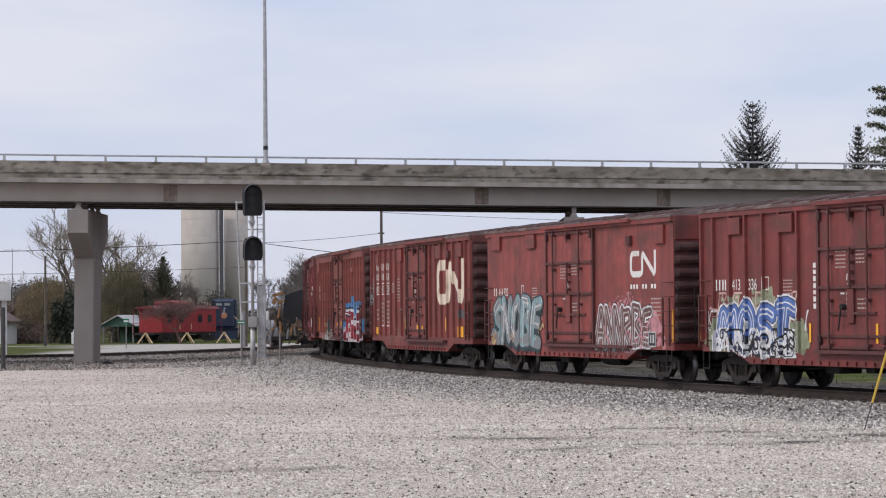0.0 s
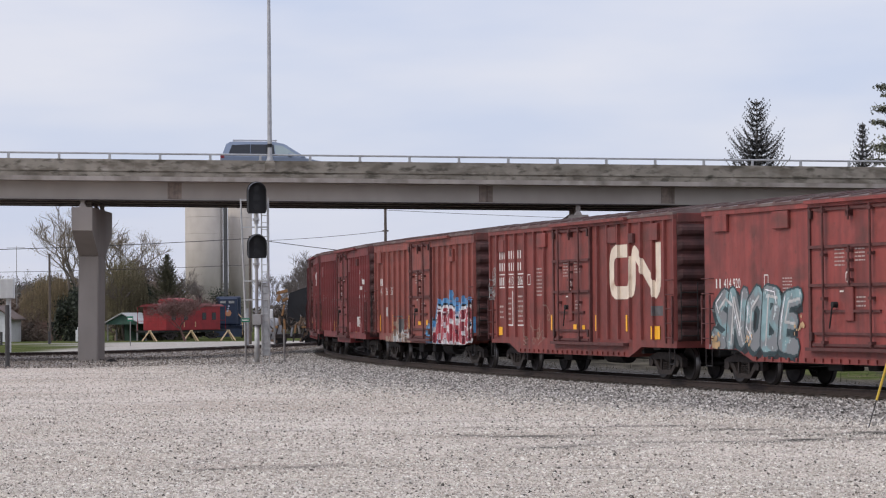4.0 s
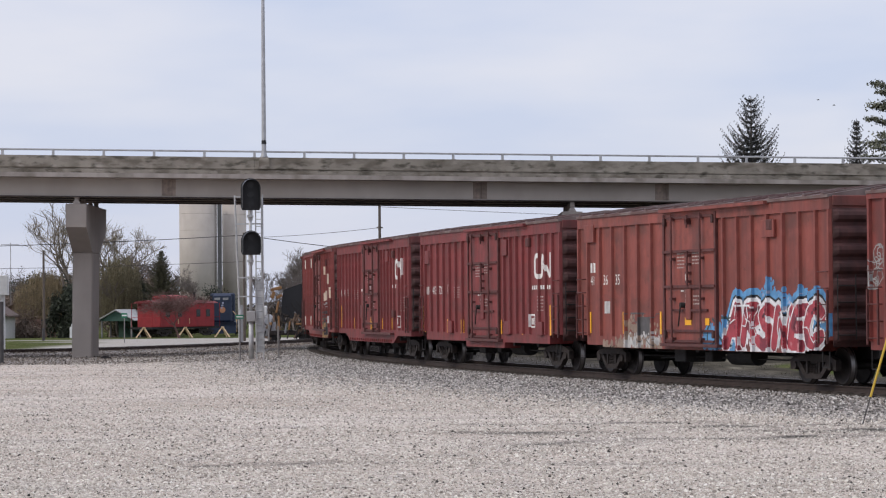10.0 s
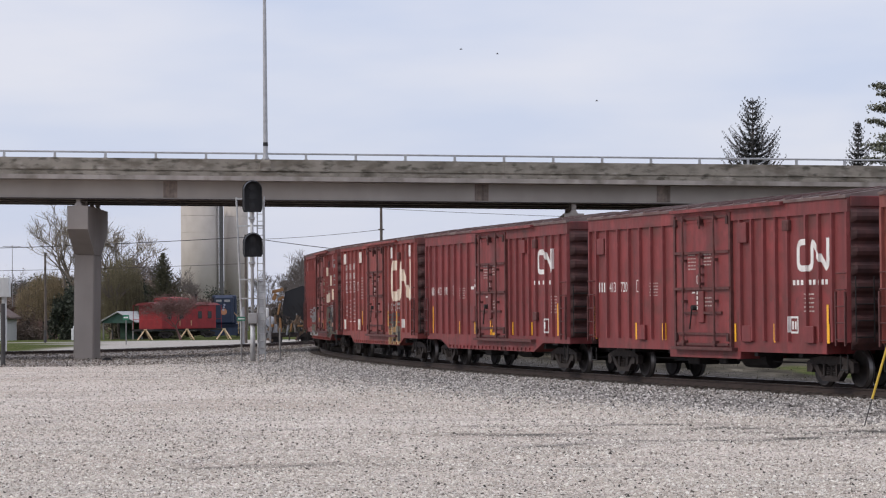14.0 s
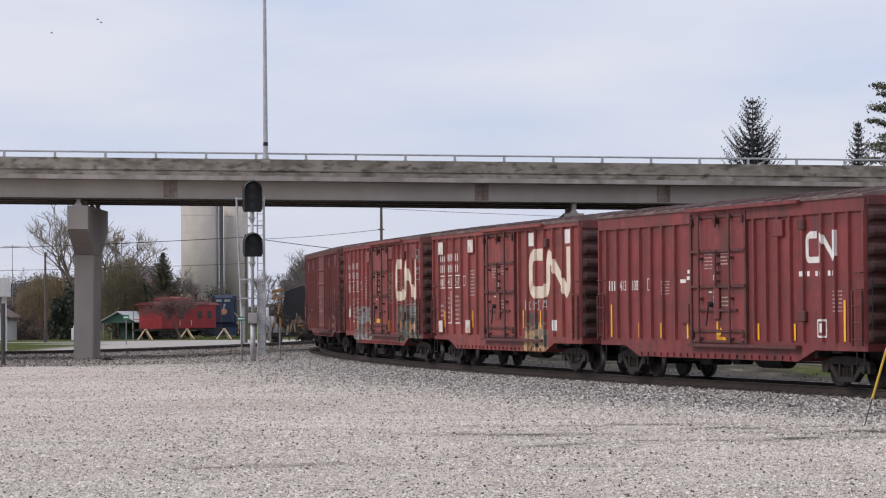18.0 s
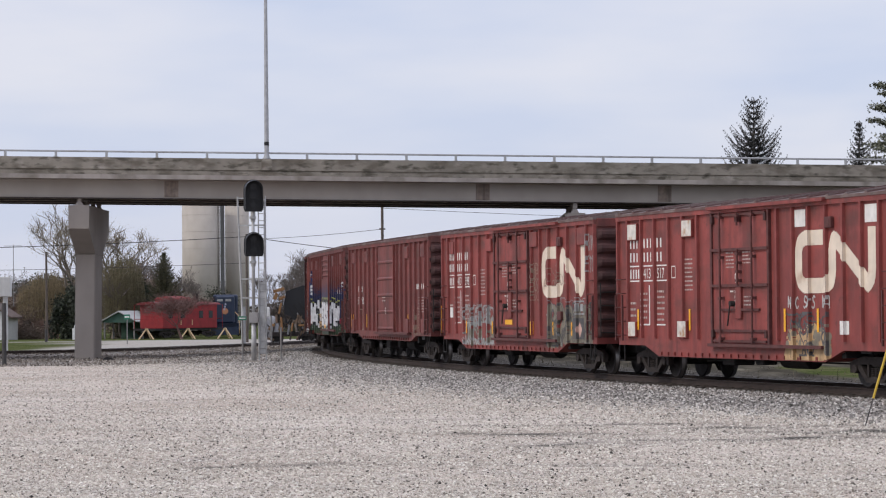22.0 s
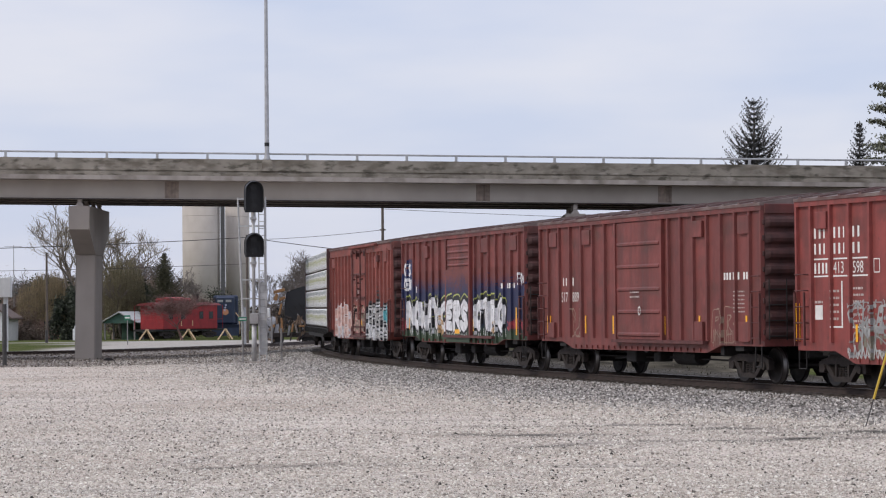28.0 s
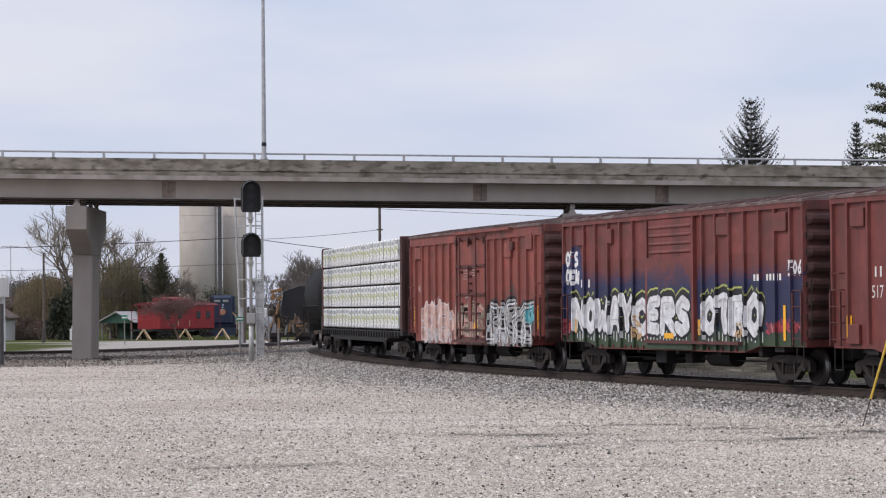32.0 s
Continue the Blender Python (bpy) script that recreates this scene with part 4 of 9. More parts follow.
def band_material():
    """Sprayed band that goes from green over navy into the brown of the car, with ragged soft borders."""
    m = material("sprayed_green_navy_band", (0.15, 0.037, 0.030), 0.6, grain=0.18, scale=1.3, bump=0.1, bump_scale=25, streaks=0.3, streak_colour=(0.065, 0.024, 0.02), streak_scale=3.6)
    n, l = m.node_tree.nodes, m.node_tree.links
    b = n["Principled BSDF"]
    old = b.inputs["Base Color"].links[0].from_socket
    tc = n.new("ShaderNodeTexCoord")
    sep = n.new("ShaderNodeSeparateXYZ")
    l.new(tc.outputs["Object"], sep.inputs[0])
    noise = n.new("ShaderNodeTexNoise")
    noise.inputs["Scale"].default_value, noise.inputs["Detail"].default_value = 1.6, 6.0
    l.new(tc.outputs["Object"], noise.inputs["Vector"])
    lift = n.new("ShaderNodeMath")
    lift.operation = "MULTIPLY_ADD"
    l.new(noise.outputs["Fac"], lift.inputs[0])
    lift.inputs[1].default_value = 0.9
    l.new(sep.outputs["Z"], lift.inputs[2])
    tone = n.new("ShaderNodeTexNoise")
    tone.inputs["Scale"].default_value = 3.0
    l.new(tc.outputs["Object"], tone.inputs["Vector"])

    def faded(a, lo, hi, colour, deep):
        r = n.new("ShaderNodeMapRange")
        for k, v in (("From Min", lo), ("From Max", hi), ("To Min", 1.0), ("To Max", 0.0)):
            r.inputs[k].default_value = v
        l.new(lift.outputs[0], r.inputs["Value"])
        tint = n.new("ShaderNodeMix")
        tint.data_type = "RGBA"
        tint.inputs[6].default_value, tint.inputs[7].default_value = (*deep, 1), (*colour, 1)
        l.new(tone.outputs["Fac"], tint.inputs["Factor"])
        x = n.new("ShaderNodeMix")
        x.data_type = "RGBA"
        l.new(r.outputs[0], x.inputs["Factor"])
        l.new(a, x.inputs[6])
        l.new(tint.outputs[2], x.inputs[7])
        return x.outputs[2]

    c = faded(old, 2.95, 3.45, (0.026, 0.030, 0.088), (0.013, 0.016, 0.045))
    c = faded(c, 1.55, 2.0, (0.055, 0.085, 0.04), (0.018, 0.035, 0.02))
    l.new(c, b.inputs["Base Color"])
    return m


M["band"] = band_material()

# ---- rolling stock ----
WHEEL_R = 0.457


def wheelset_mesh():
    bm = fresh()
    rod(bm, (0, -0.95, 0), (0, 0.95, 0), 0.085, n=12)
    for sgn in (-1, 1):
        prof = [(0.06, 0.71), (0.13, 0.69), (0.2, 0.70), (0.36, 0.735), (0.40, 0.70), (0.485, 0.69), (0.487, 0.715), (0.458, 0.725), (0.452, 0.82), (0.40, 0.825), (0.37, 0.80), (0.2, 0.78), (0.13, 0.83), (0.06, 0.83)]
        n = 28
        rings = [[(r * math.cos(2 * math.pi * k / n), sgn * y, r * math.sin(2 * math.pi * k / n)) for k in range(n)] for r, y in prof]
        vs = [[bm.verts.new(p) for p in r] for r in rings]
        for a, b in zip(vs, vs[1:]):
            for i in range(n):
                bm.faces.new((a[i], a[(i + 1) % n], b[(i + 1) % n], b[i]))
        # the axle cap's three bolts make the turning visible
        for k in range(3):
            c = Vector((0.05 * math.cos(2.09 * k), sgn * 0.955, 0.05 * math.sin(2.09 * k)))
            rod(bm, c - Vector((0, 0.01, 0)), c + Vector((0, 0.01, 0)), 0.012, n=6)
    me = made("wheelset", bm, [M["wheel"], M["tread"]])
    for p in me.polygons:
        r = math.hypot(p.center.x, p.center.z)
        if r > 0.44 and abs(p.normal.y) < 0.9:
            p.material_index = 1
    return smooth(me)


def truck_mesh():
    """Two cast side frames with their pockets, springs and the bolster between."""
    bm = fresh()
    for sgn in (-1, 1):
        y0, y1 = sgn * 0.98, sgn * 1.13
        prism(bm, [(-1.12, 0.36), (-1.12, 0.60), (-0.95, 0.66), (-0.55, 0.74), (0.55, 0.74), (0.95, 0.66), (1.12, 0.60), (1.12, 0.36), (0.99, 0.36), (0.86, 0.50), (0.6, 0.56), (-0.6, 0.56), (-0.86, 0.50), (-0.99, 0.36)], y0, y1)
        prism(bm, [(-0.85, 0.52), (-0.62, 0.54), (-0.34, 0.26), (-0.40, 0.17)], y0, y1)
        prism(bm, [(0.85, 0.52), (0.62, 0.54), (0.34, 0.26), (0.40, 0.17)], y0, y1)
        prism(bm, [(-0.42, 0.15), (0.42, 0.15), (0.36, 0.27), (-0.36, 0.27)], y0, y1)
        for x in (-0.3, 0.3):
            box(bm, x - 0.04, x + 0.04, y0, y1, 0.25, 0.58)
        for x in (-0.16, 0.0, 0.16):
            for k in range(5):
                rod(bm, (x, sgn * 1.05, 0.275 + k * 0.045), (x, sgn * 1.05, 0.30 + k * 0.045), 0.07, n=10)
        for x in (-0.865, 0.865):
            rod(bm, (x, sgn * 0.93, WHEEL_R), (x, sgn * 1.17, WHEEL_R), 0.12, 0.1, 12)
            box(bm, x - 0.14, x + 0.14, sgn * 0.92, sgn * 1.12, 0.43, 0.60, 0.02)
    box(bm, -0.2, 0.2, -1.1, 1.1, 0.50, 0.70, 0.03)
    for x in (-0.42, 0.42):
        box(bm, x - 0.06, x + 0.06, -0.85, 0.85, 0.36, 0.48, 0.02)
        for sgn in (-1, 1):
            box(bm, x * 1.15 - 0.04, x * 1.15 + 0.04, sgn * 0.68, sgn * 0.82, 0.30, 0.56, 0.01)
    rod(bm, (0, 0, 0.68), (0, 0, 0.86), 0.2, n=12)
    return made("truck", bm, M["truck"])


def coupler_mesh():
    bm = fresh()
    box(bm, 0, 0.75, -0.09, 0.09, 0.78, 0.95, 0.02)
    prism(bm, [(0.55, 0.72), (0.86, 0.72), (0.9, 0.8), (0.9, 0.96), (0.84, 1.02), (0.55, 1.02)], -0.17, 0.1)
    box(bm, 0.02, 0.16, -0.35, 0.35, 0.66, 1.04, 0.02)
    for k in range(6):          # the air hose hangs in a bow
        a = (0.5 + 0.08 * k, 0.28, 0.72 - 0.3 * math.sin(k / 5 * 2.2))
        b = (0.5 + 0.08 * (k + 1), 0.28, 0.72 - 0.3 * math.sin((k + 1) / 5 * 2.2))
        rod(bm, a, b, 0.022, n=6)
    return made("coupler", bm, M["under"])


WHEELSET, TRUCK, COUPLER = wheelset_mesh(), truck_mesh(), coupler_mesh()
train = []      # (car, its middle's running length at 13 s, half the distance of its trucks)
wheels = []     # (wheelset, its car's running length)


def add_trucks(car, middle, centres, back=0.0):
    for sgn in (1, -1):
        t = part("truck", TRUCK, None, car, "dusty cast-steel four-wheel truck", at=pose(sgn * centres + back, 0, 0, 0, 0, sgn * 1.4))
        for dx in (-0.865, 0.865):
            w = part("wheelset", WHEELSET, None, t, at=pose(dx, 0, WHEEL_R))
            wheels.append((w, dx))
    train.append((car, middle, centres))


SIDE_Y, RIB_Y, DOOR_Y, PRESS = -1.52, -1.598, -1.565, 0.04


RIBS_WIDE = (-7.02, -6.12, -5.25, -4.34, -3.46, -2.55, 1.97, 2.78, 3.6, 4.46, 5.31, 6.17, 7.02)
RIBS_CLOSE = (-7.2, -6.45, -5.65, -4.9, -4.15, -3.4, -2.6, 2.1, 2.75, 3.4, 4.05, 4.7, 5.65, 6.3, 6.97)


def boxcar(label, paint_key, middle, ribs=RIBS_WIDE, header=0.14, belly=True, door=(-1.45, 1.6), door_kind="plug", sill=0.88, deep=0.60, eave=4.41, end_notch=False, length=15.5, rail_top=True, plates=(), drop=None, end_top=0.22, low_board=False):
    car = thing("boxcar", label, "freight car", group="cars of the moving train")
    mat, half = M[paint_key], length / 2
    d0, d1 = door
    # body shell
    bm = fresh()
    if belly:
        side = [(-half, sill), (-6.0, sill), (-5.1, deep), (4.3, deep), (5.2, sill), (half, sill), (half, eave), (-half, eave)]
    else:
        lower = [(-5.4, sill), (-5.3, sill - 0.06), (5.3, sill - 0.06), (5.4, sill)]
        if drop:        # the side runs deeper below the door
            lower = [(drop[0] - 0.02, sill), (drop[0], drop[2]), (drop[1], drop[2]), (drop[1] + 0.02, sill)]
        # the sill stops short of the corners, over the steps
        side = [(-half, 1.09), (-7.22, 1.09), (-7.2, sill), *lower, (6.55, sill), (6.57, 1.09), (half, 1.09), (half, eave), (-half, eave)]
    FOOT[car.name] = (sill, deep, -6.0, 5.2, 0.9) if belly else (sill, sill - 0.06, -7.2, 6.55, 0.1)
    prism(bm, side, SIDE_Y, -SIDE_Y)
    body = part("body", bm, mat, car, "weathered painted steel body")
    # ribs: sheet panels between them
    slabs, steps = [], []
    if ribs:
        bm = fresh()
        loft(bm, [[(-0.055, SIDE_Y, z), (-0.04, RIB_Y, z), (0.04, RIB_Y, z), (0.055, SIDE_Y, z)] for z in (1.08, eave - header)])
        rib_me = made("rib", bm, mat)
        for x in (-half + 0.056, *ribs, half - 0.056):
            part("rib", rib_me, None, car, at=pose(x, 0, 0))
            part("rib", rib_me, None, car, at=pose(x, 0, 0, 0, 0, 180))
            steps.append((x - 0.05, x + 0.05, RIB_Y))
    x = -half
    for a, b, y in sorted(steps + [(d0, d1, DOOR_Y - (0.0 if door_kind == "plug" else PRESS))]):
        if a > x:
            slabs.append((x, a, SIDE_Y))
        slabs.append((a, b, y))
        x = b
    slabs.append((x, half, SIDE_Y))
    # top chord, lower sill flange and door tracks
    bm = fresh()
    box(bm, -half, half, RIB_Y + 0.02 if header > 0.2 else RIB_Y, SIDE_Y, eave - header, eave)
    box(bm, -half, half, -SIDE_Y, -RIB_Y, eave - 0.14, eave)
    part("top_chord", bm, mat, car)
    bm = fresh()
    if rail_top:
        up = fresh()
        box(up, d0 - 0.1, min(d1 + 3.1, half - 1.0), -1.72, RIB_Y, eave - 0.06, eave + 0.02)
        part("door_track", up, mat, car, "projecting upper door rail")
    box(bm, d0 - 0.15, d1 + (2.9 if belly else 0.3), -1.68, SIDE_Y, sill + 0.02, sill + 0.1)
    part("door_track", bm, M["door_bar"], car, "projecting lower door rail")
    if belly:
        bm = fresh()
        for xx in np.arange(-4.9, 4.2, 0.42):
            box(bm, xx - 0.03, xx + 0.03, -1.56, SIDE_Y, deep + 0.03, deep + 0.12)
        tagged(part("belly_bracket", bm, mat, car), kind="stuff")
    # roof with cross ribs
    bm = fresh()
    prof = [(-1.62, eave - 0.02), (-1.62, eave + 0.05), (-0.1, eave + 0.27), (0.1, eave + 0.27), (1.62, eave + 0.05), (1.62, eave - 0.02)]
    loft(bm, [[(s, y, z) for y, z in prof] for s in (-half, half)])
    for xx in np.linspace(-half + 0.3, half - 0.3, 17):
        loft(bm, [[(xx + o, y, z + e) for y, z in prof[1:5] for e in (0,)] + [(xx + o, y, z + 0.04) for y, z in prof[4:0:-1]] for o in (-0.06, 0.06)])
    part("roof", bm, M["roof"], car, "weathered grey ribbed roof")
    # ends with pressed corrugations
    for sgn in (-1, 1):
        n = 8
        hgt = (eave - sill - 0.17 - end_top) / n
        bm = fresh()
        box(bm, sgn * (half - 0.02), sgn * (half + 0.035), -1.5, 1.5, eave - end_top, eave + 0.02, 0.01)
        part("end_sheet", bm, mat, car, "smooth painted upper end sheet")
        wave = [(-0.05, sill + 0.1)]
        for k in range(n):
            wave += [(p, sill + 0.15 + (k + q) * hgt) for p, q in ((0.008, 0.1), (0.09, 0.28), (0.11, 0.5), (0.09, 0.72), (0.008, 0.9))]
        wave.append((-0.05, eave - end_top + 0.01))
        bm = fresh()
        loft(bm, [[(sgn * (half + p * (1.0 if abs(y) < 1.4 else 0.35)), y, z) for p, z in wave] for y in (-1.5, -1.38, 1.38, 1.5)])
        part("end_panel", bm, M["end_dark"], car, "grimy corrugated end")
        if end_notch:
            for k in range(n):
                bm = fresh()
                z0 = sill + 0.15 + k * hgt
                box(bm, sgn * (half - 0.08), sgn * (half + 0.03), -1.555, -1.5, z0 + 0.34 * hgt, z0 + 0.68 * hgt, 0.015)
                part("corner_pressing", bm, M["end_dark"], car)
    # door
    bm = fresh()
    dz0, dz1 = sill + 0.1, eave - 0.16
    box(bm, d0, d1, DOOR_Y, SIDE_Y, dz0, dz1, 0.01)
    door_ob = part("door", bm, mat, car, "sliding plug door" if door_kind == "plug" else "sliding door with pressed panels")
    if door_kind == "plug":
        hgt, wide = dz1 - dz0, d1 - d0
        for f in (0.72, 0.445):
            bm = fresh()
            box(bm, d0 - 0.06, d1 + 0.06, DOOR_Y - 0.07, DOOR_Y, dz0 + f * hgt - 0.035, dz0 + f * hgt + 0.035)
            part("hinge_bar", bm, M["door_bar"], door_ob)
        for f, a, b in ((0.985, 0.06, 0.97), (0.26, 0.16, 0.86), (0.10, 0.05, 0.95), (0.02, 0.02, 0.98)):
            bm = fresh()
            box(bm, d0 + a * wide, d0 + b * wide, DOOR_Y - 0.05, DOOR_Y, dz0 + f * hgt - 0.03, dz0 + f * hgt + 0.03)
            part("hinge_bar", bm, M["door_bar"], door_ob)
        for f, lo, hi in ((0.19, 0.0, 1.01), (0.51, 0.445, 0.72), (0.51, 0.90, 1.0), (0.77, 0.0, 1.01)):
            bm = fresh()
            xx, za, zb = d0 + f * wide, dz0 + lo * hgt, dz0 + hi * hgt
            rod(bm, (xx, DOOR_Y - 0.1, za), (xx, DOOR_Y - 0.1, zb), 0.029, n=8)
            for z in np.linspace(za + 0.12, zb - 0.12, 4):
                box(bm, xx - 0.07, xx + 0.07, DOOR_Y - 0.13, DOOR_Y, z - 0.035, z + 0.035)
            part("locking_rod", bm, M["door_bar"], door_ob, "dark locking rod")
        for xx in (d0 - 0.05, d1 + 0.05):
            bm = fresh()
            box(bm, xx - 0.05, xx + 0.05, DOOR_Y - 0.04, SIDE_Y, dz0 - 0.05, dz1 + 0.04)
            part("door_post", bm, M["door_bar"], car, "dark door post")
        bm = fresh()
        box(bm, d0 + 0.44 * wide, d0 + 0.54 * wide, DOOR_Y - 0.06, DOOR_Y, dz0 + 0.62, dz0 + 1.42, 0.015)
        part("gear_plate", bm, mat, door_ob)
        bm = fresh()
        box(bm, 4.5, 4.82, SIDE_Y - 0.1, SIDE_Y, 3.72, 3.98, 0.015)
        box(bm, 4.56, 4.76, SIDE_Y - 0.11, SIDE_Y - 0.099, 3.77, 3.93)
        part("route_board", bm, M["door_bar"], car, "small dark board holder")
        if low_board:
            bm = fresh()
            box(bm, 4.5, 4.84, SIDE_Y - 0.1, SIDE_Y, 1.55, 1.8, 0.015)
            part("route_board", bm, M["door_bar"], car, "small dark board holder")
        bm = fresh()
        rod(bm, (d0 + 1.2, DOOR_Y - 0.12, dz0 + 1.0), (d0 + 1.05, DOOR_Y - 0.12, dz0 + 0.45), 0.02, n=6)
        rod(bm, (d0 + 1.2, DOOR_Y, dz0 + 1.0), (d0 + 1.2, DOOR_Y - 0.13, dz0 + 1.0), 0.07, n=10)
        part("door_handle", bm, M["under"], door_ob, "dark crank handle")
        for zz in (dz0 + 0.25, dz1 - 0.15):
            for xx in (d0 + 0.05, d1 - 0.05):
                bm = fresh()
                box(bm, xx - 0.06, xx + 0.06, DOOR_Y - 0.08, DOOR_Y, zz - 0.1, zz + 0.1, 0.01)
                part("roller_bracket", bm, M["end_dark"], door_ob)
    else:
        n = 5 if door_kind == "panel" else 14
        for k in range(n):
            bm = fresh()
            z0, thick = dz0 + 0.08 + k * (dz1 - dz0 - 0.12) / n, 0.12 if door_kind == "panel" else 0.1
            loft(bm, [[(d0 + 0.1, DOOR_Y, z0), (d0 + 0.1, DOOR_Y - PRESS, z0 + 0.03), (d0 + 0.1, DOOR_Y - PRESS, z0 + thick - 0.04), (d0 + 0.1, DOOR_Y, z0 + thick)],
                      [(d1 - 0.1, DOOR_Y, z0), (d1 - 0.1, DOOR_Y - PRESS, z0 + 0.03), (d1 - 0.1, DOOR_Y - PRESS, z0 + thick - 0.04), (d1 - 0.1, DOOR_Y, z0 + thick)]])
            part("door_pressing", bm, mat, door_ob)
        for xa, xb, yy in ((d1, d1 + 0.14, -1.63), (d0 - 0.12, d0, -1.61)):
            bm = fresh()
            box(bm, xa, xb, yy, SIDE_Y, sill + 0.1, eave - 0.15)
            part("door_post", bm, mat, car)
    # grab irons and ladders at both ends of the near side
    for x0, x1 in ((-half + 0.05, -half + 0.5), (half - 0.5, half - 0.05)):
        for z in np.arange(1.15, 2.75, 0.38):
            bm = fresh()
            rod(bm, (x0, -1.64, z), (x1, -1.64, z), 0.014, n=6)
            for xx in (x0, x1):
                rod(bm, (xx, -1.64, z), (xx, SIDE_Y, z), 0.014, n=6)
            part("grab_iron", bm, M["door_bar"], car)
        for xx in (x0, x1):
            bm = fresh()
            box(bm, xx - 0.022, xx + 0.022, -1.655, -1.61, 1.0, 2.25)
            part("ladder_stile", bm, M["door_bar"], car)
        bm = fresh()
        xm = (x0 + x1) / 2
        for xx in (x0 + 0.05, x1 - 0.05):
            rod(bm, (xx, -1.55, sill), (xx, -1.55, 0.45), 0.018, n=6)
        rod(bm, (x0 + 0.05, -1.55, 0.45), (x1 - 0.05, -1.55, 0.45), 0.018, n=6)
        part("stirrup_step", bm, M["under"], car)
    bm = fresh()
    rod(bm, (-half - 0.16, 0.35, 3.2), (-half - 0.2, 0.35, 3.2), 0.28, n=14)
    rod(bm, (-half, 0.35, 3.2), (-half - 0.18, 0.35, 3.2), 0.03, n=8)
    part("brake_wheel", bm, M["under"], car)
    for sgn in (-1, 1):
        bm = fresh()
        for xx in (sgn * (half + 0.13),):
            for z in np.arange(1.2, 2.7, 0.38):
                rod(bm, (xx, -1.45, z), (xx, -0.98, z), 0.014, n=6)
            for yy in (-1.45, -0.98):
                rod(bm, (xx, yy, 1.1), (xx, yy, 2.6), 0.016, n=6)
        part("end_ladder", bm, M["under"], car)
    # raised plates near the eaves
    for x, z, w, h in plates:
        bm = fresh()
        box(bm, x, x + w, -1.605, SIDE_Y, z, z + h, 0.01)
        part("patch_plate", bm, mat, car)
    # underframe
    bm = fresh()
    box(bm, -half + 0.1, half - 0.1, -0.25, 0.25, 0.62, 0.95)
    for xx in (-5.0, -2.6, 0, 2.6, 5.0):
        box(bm, xx - 0.1, xx + 0.1, -1.4, 1.4, 0.7, 0.95)
    for xx in (-6.15, 6.15):
        box(bm, xx - 0.25, xx + 0.25, -1.45, 1.45, 0.82, 0.98)
    part("underframe", bm, M["under"], car, "grimy black underframe")
    bm = fresh()
    rod(bm, (0.9, -0.75, 0.62), (2.3, -0.75, 0.62), 0.24, n=14)
    part("air_reservoir", bm, M["under"], car)
    bm = fresh()
    box(bm, -1.9, -1.2, -1.2, -0.6, 0.42, 0.8, 0.03)
    box(bm, -0.2, 0.25, -1.1, -0.7, 0.45, 0.8, 0.03)
    rod(bm, (-4.8, -0.8, 0.55), (4.8, -0.8, 0.55), 0.02, n=6)
    rod(bm, (-3.2, -1.0, 0.5), (0.9, -0.75, 0.6), 0.02, n=6)
    part("brake_gear", bm, M["under"], car)
    for sgn in (1, -1):
        part("coupler", COUPLER, None, car, at=pose(sgn * (half - 0.12), 0, 0, 0, 0, 0 if sgn > 0 else 180))
    add_trucks(car, middle - 0.12, 6.15, -0.22)
    return car, slabs


def reflectors(car, slabs, xs, z0=1.0, z1=1.55, w=0.1):
    for x in xs:
        mark("reflector", [bar(x - w / 2, x + w / 2, z0, z1)], M["yellow"], car, slabs, 0.02, "yellow reflective strip")


def data_panel(car, slabs, x, z, w, h, rows, seed, mat="faint"):
    """Rows of small lettering too fine to read, as bars."""
    rng, polys = random.Random(seed), []
    for k in range(rows):
        zz = z + h * (1 - (k + 0.5) / rows)
        a = x
        while a < x + w - 0.05:
            b = min(a + rng.uniform(0.08, 0.2), x + w)
            polys.append(bar(a, b - 0.03, zz - h / rows * 0.17, zz + h / rows * 0.17))
            a = b
    mark("data_lettering", polys, M[mat], car, slabs, 0.006)


# ---- the cars of the train, from the front one back ----
def lines_of_bars(x, z, gap, heights, widths):
    """Blocks of words as plain bars, one row below another."""
    polys = []
    for k, h in enumerate(heights):
        for a, b in widths:
            polys.append(bar(x + a, x + b, z - k * gap, z - k * gap + h))
    return polys


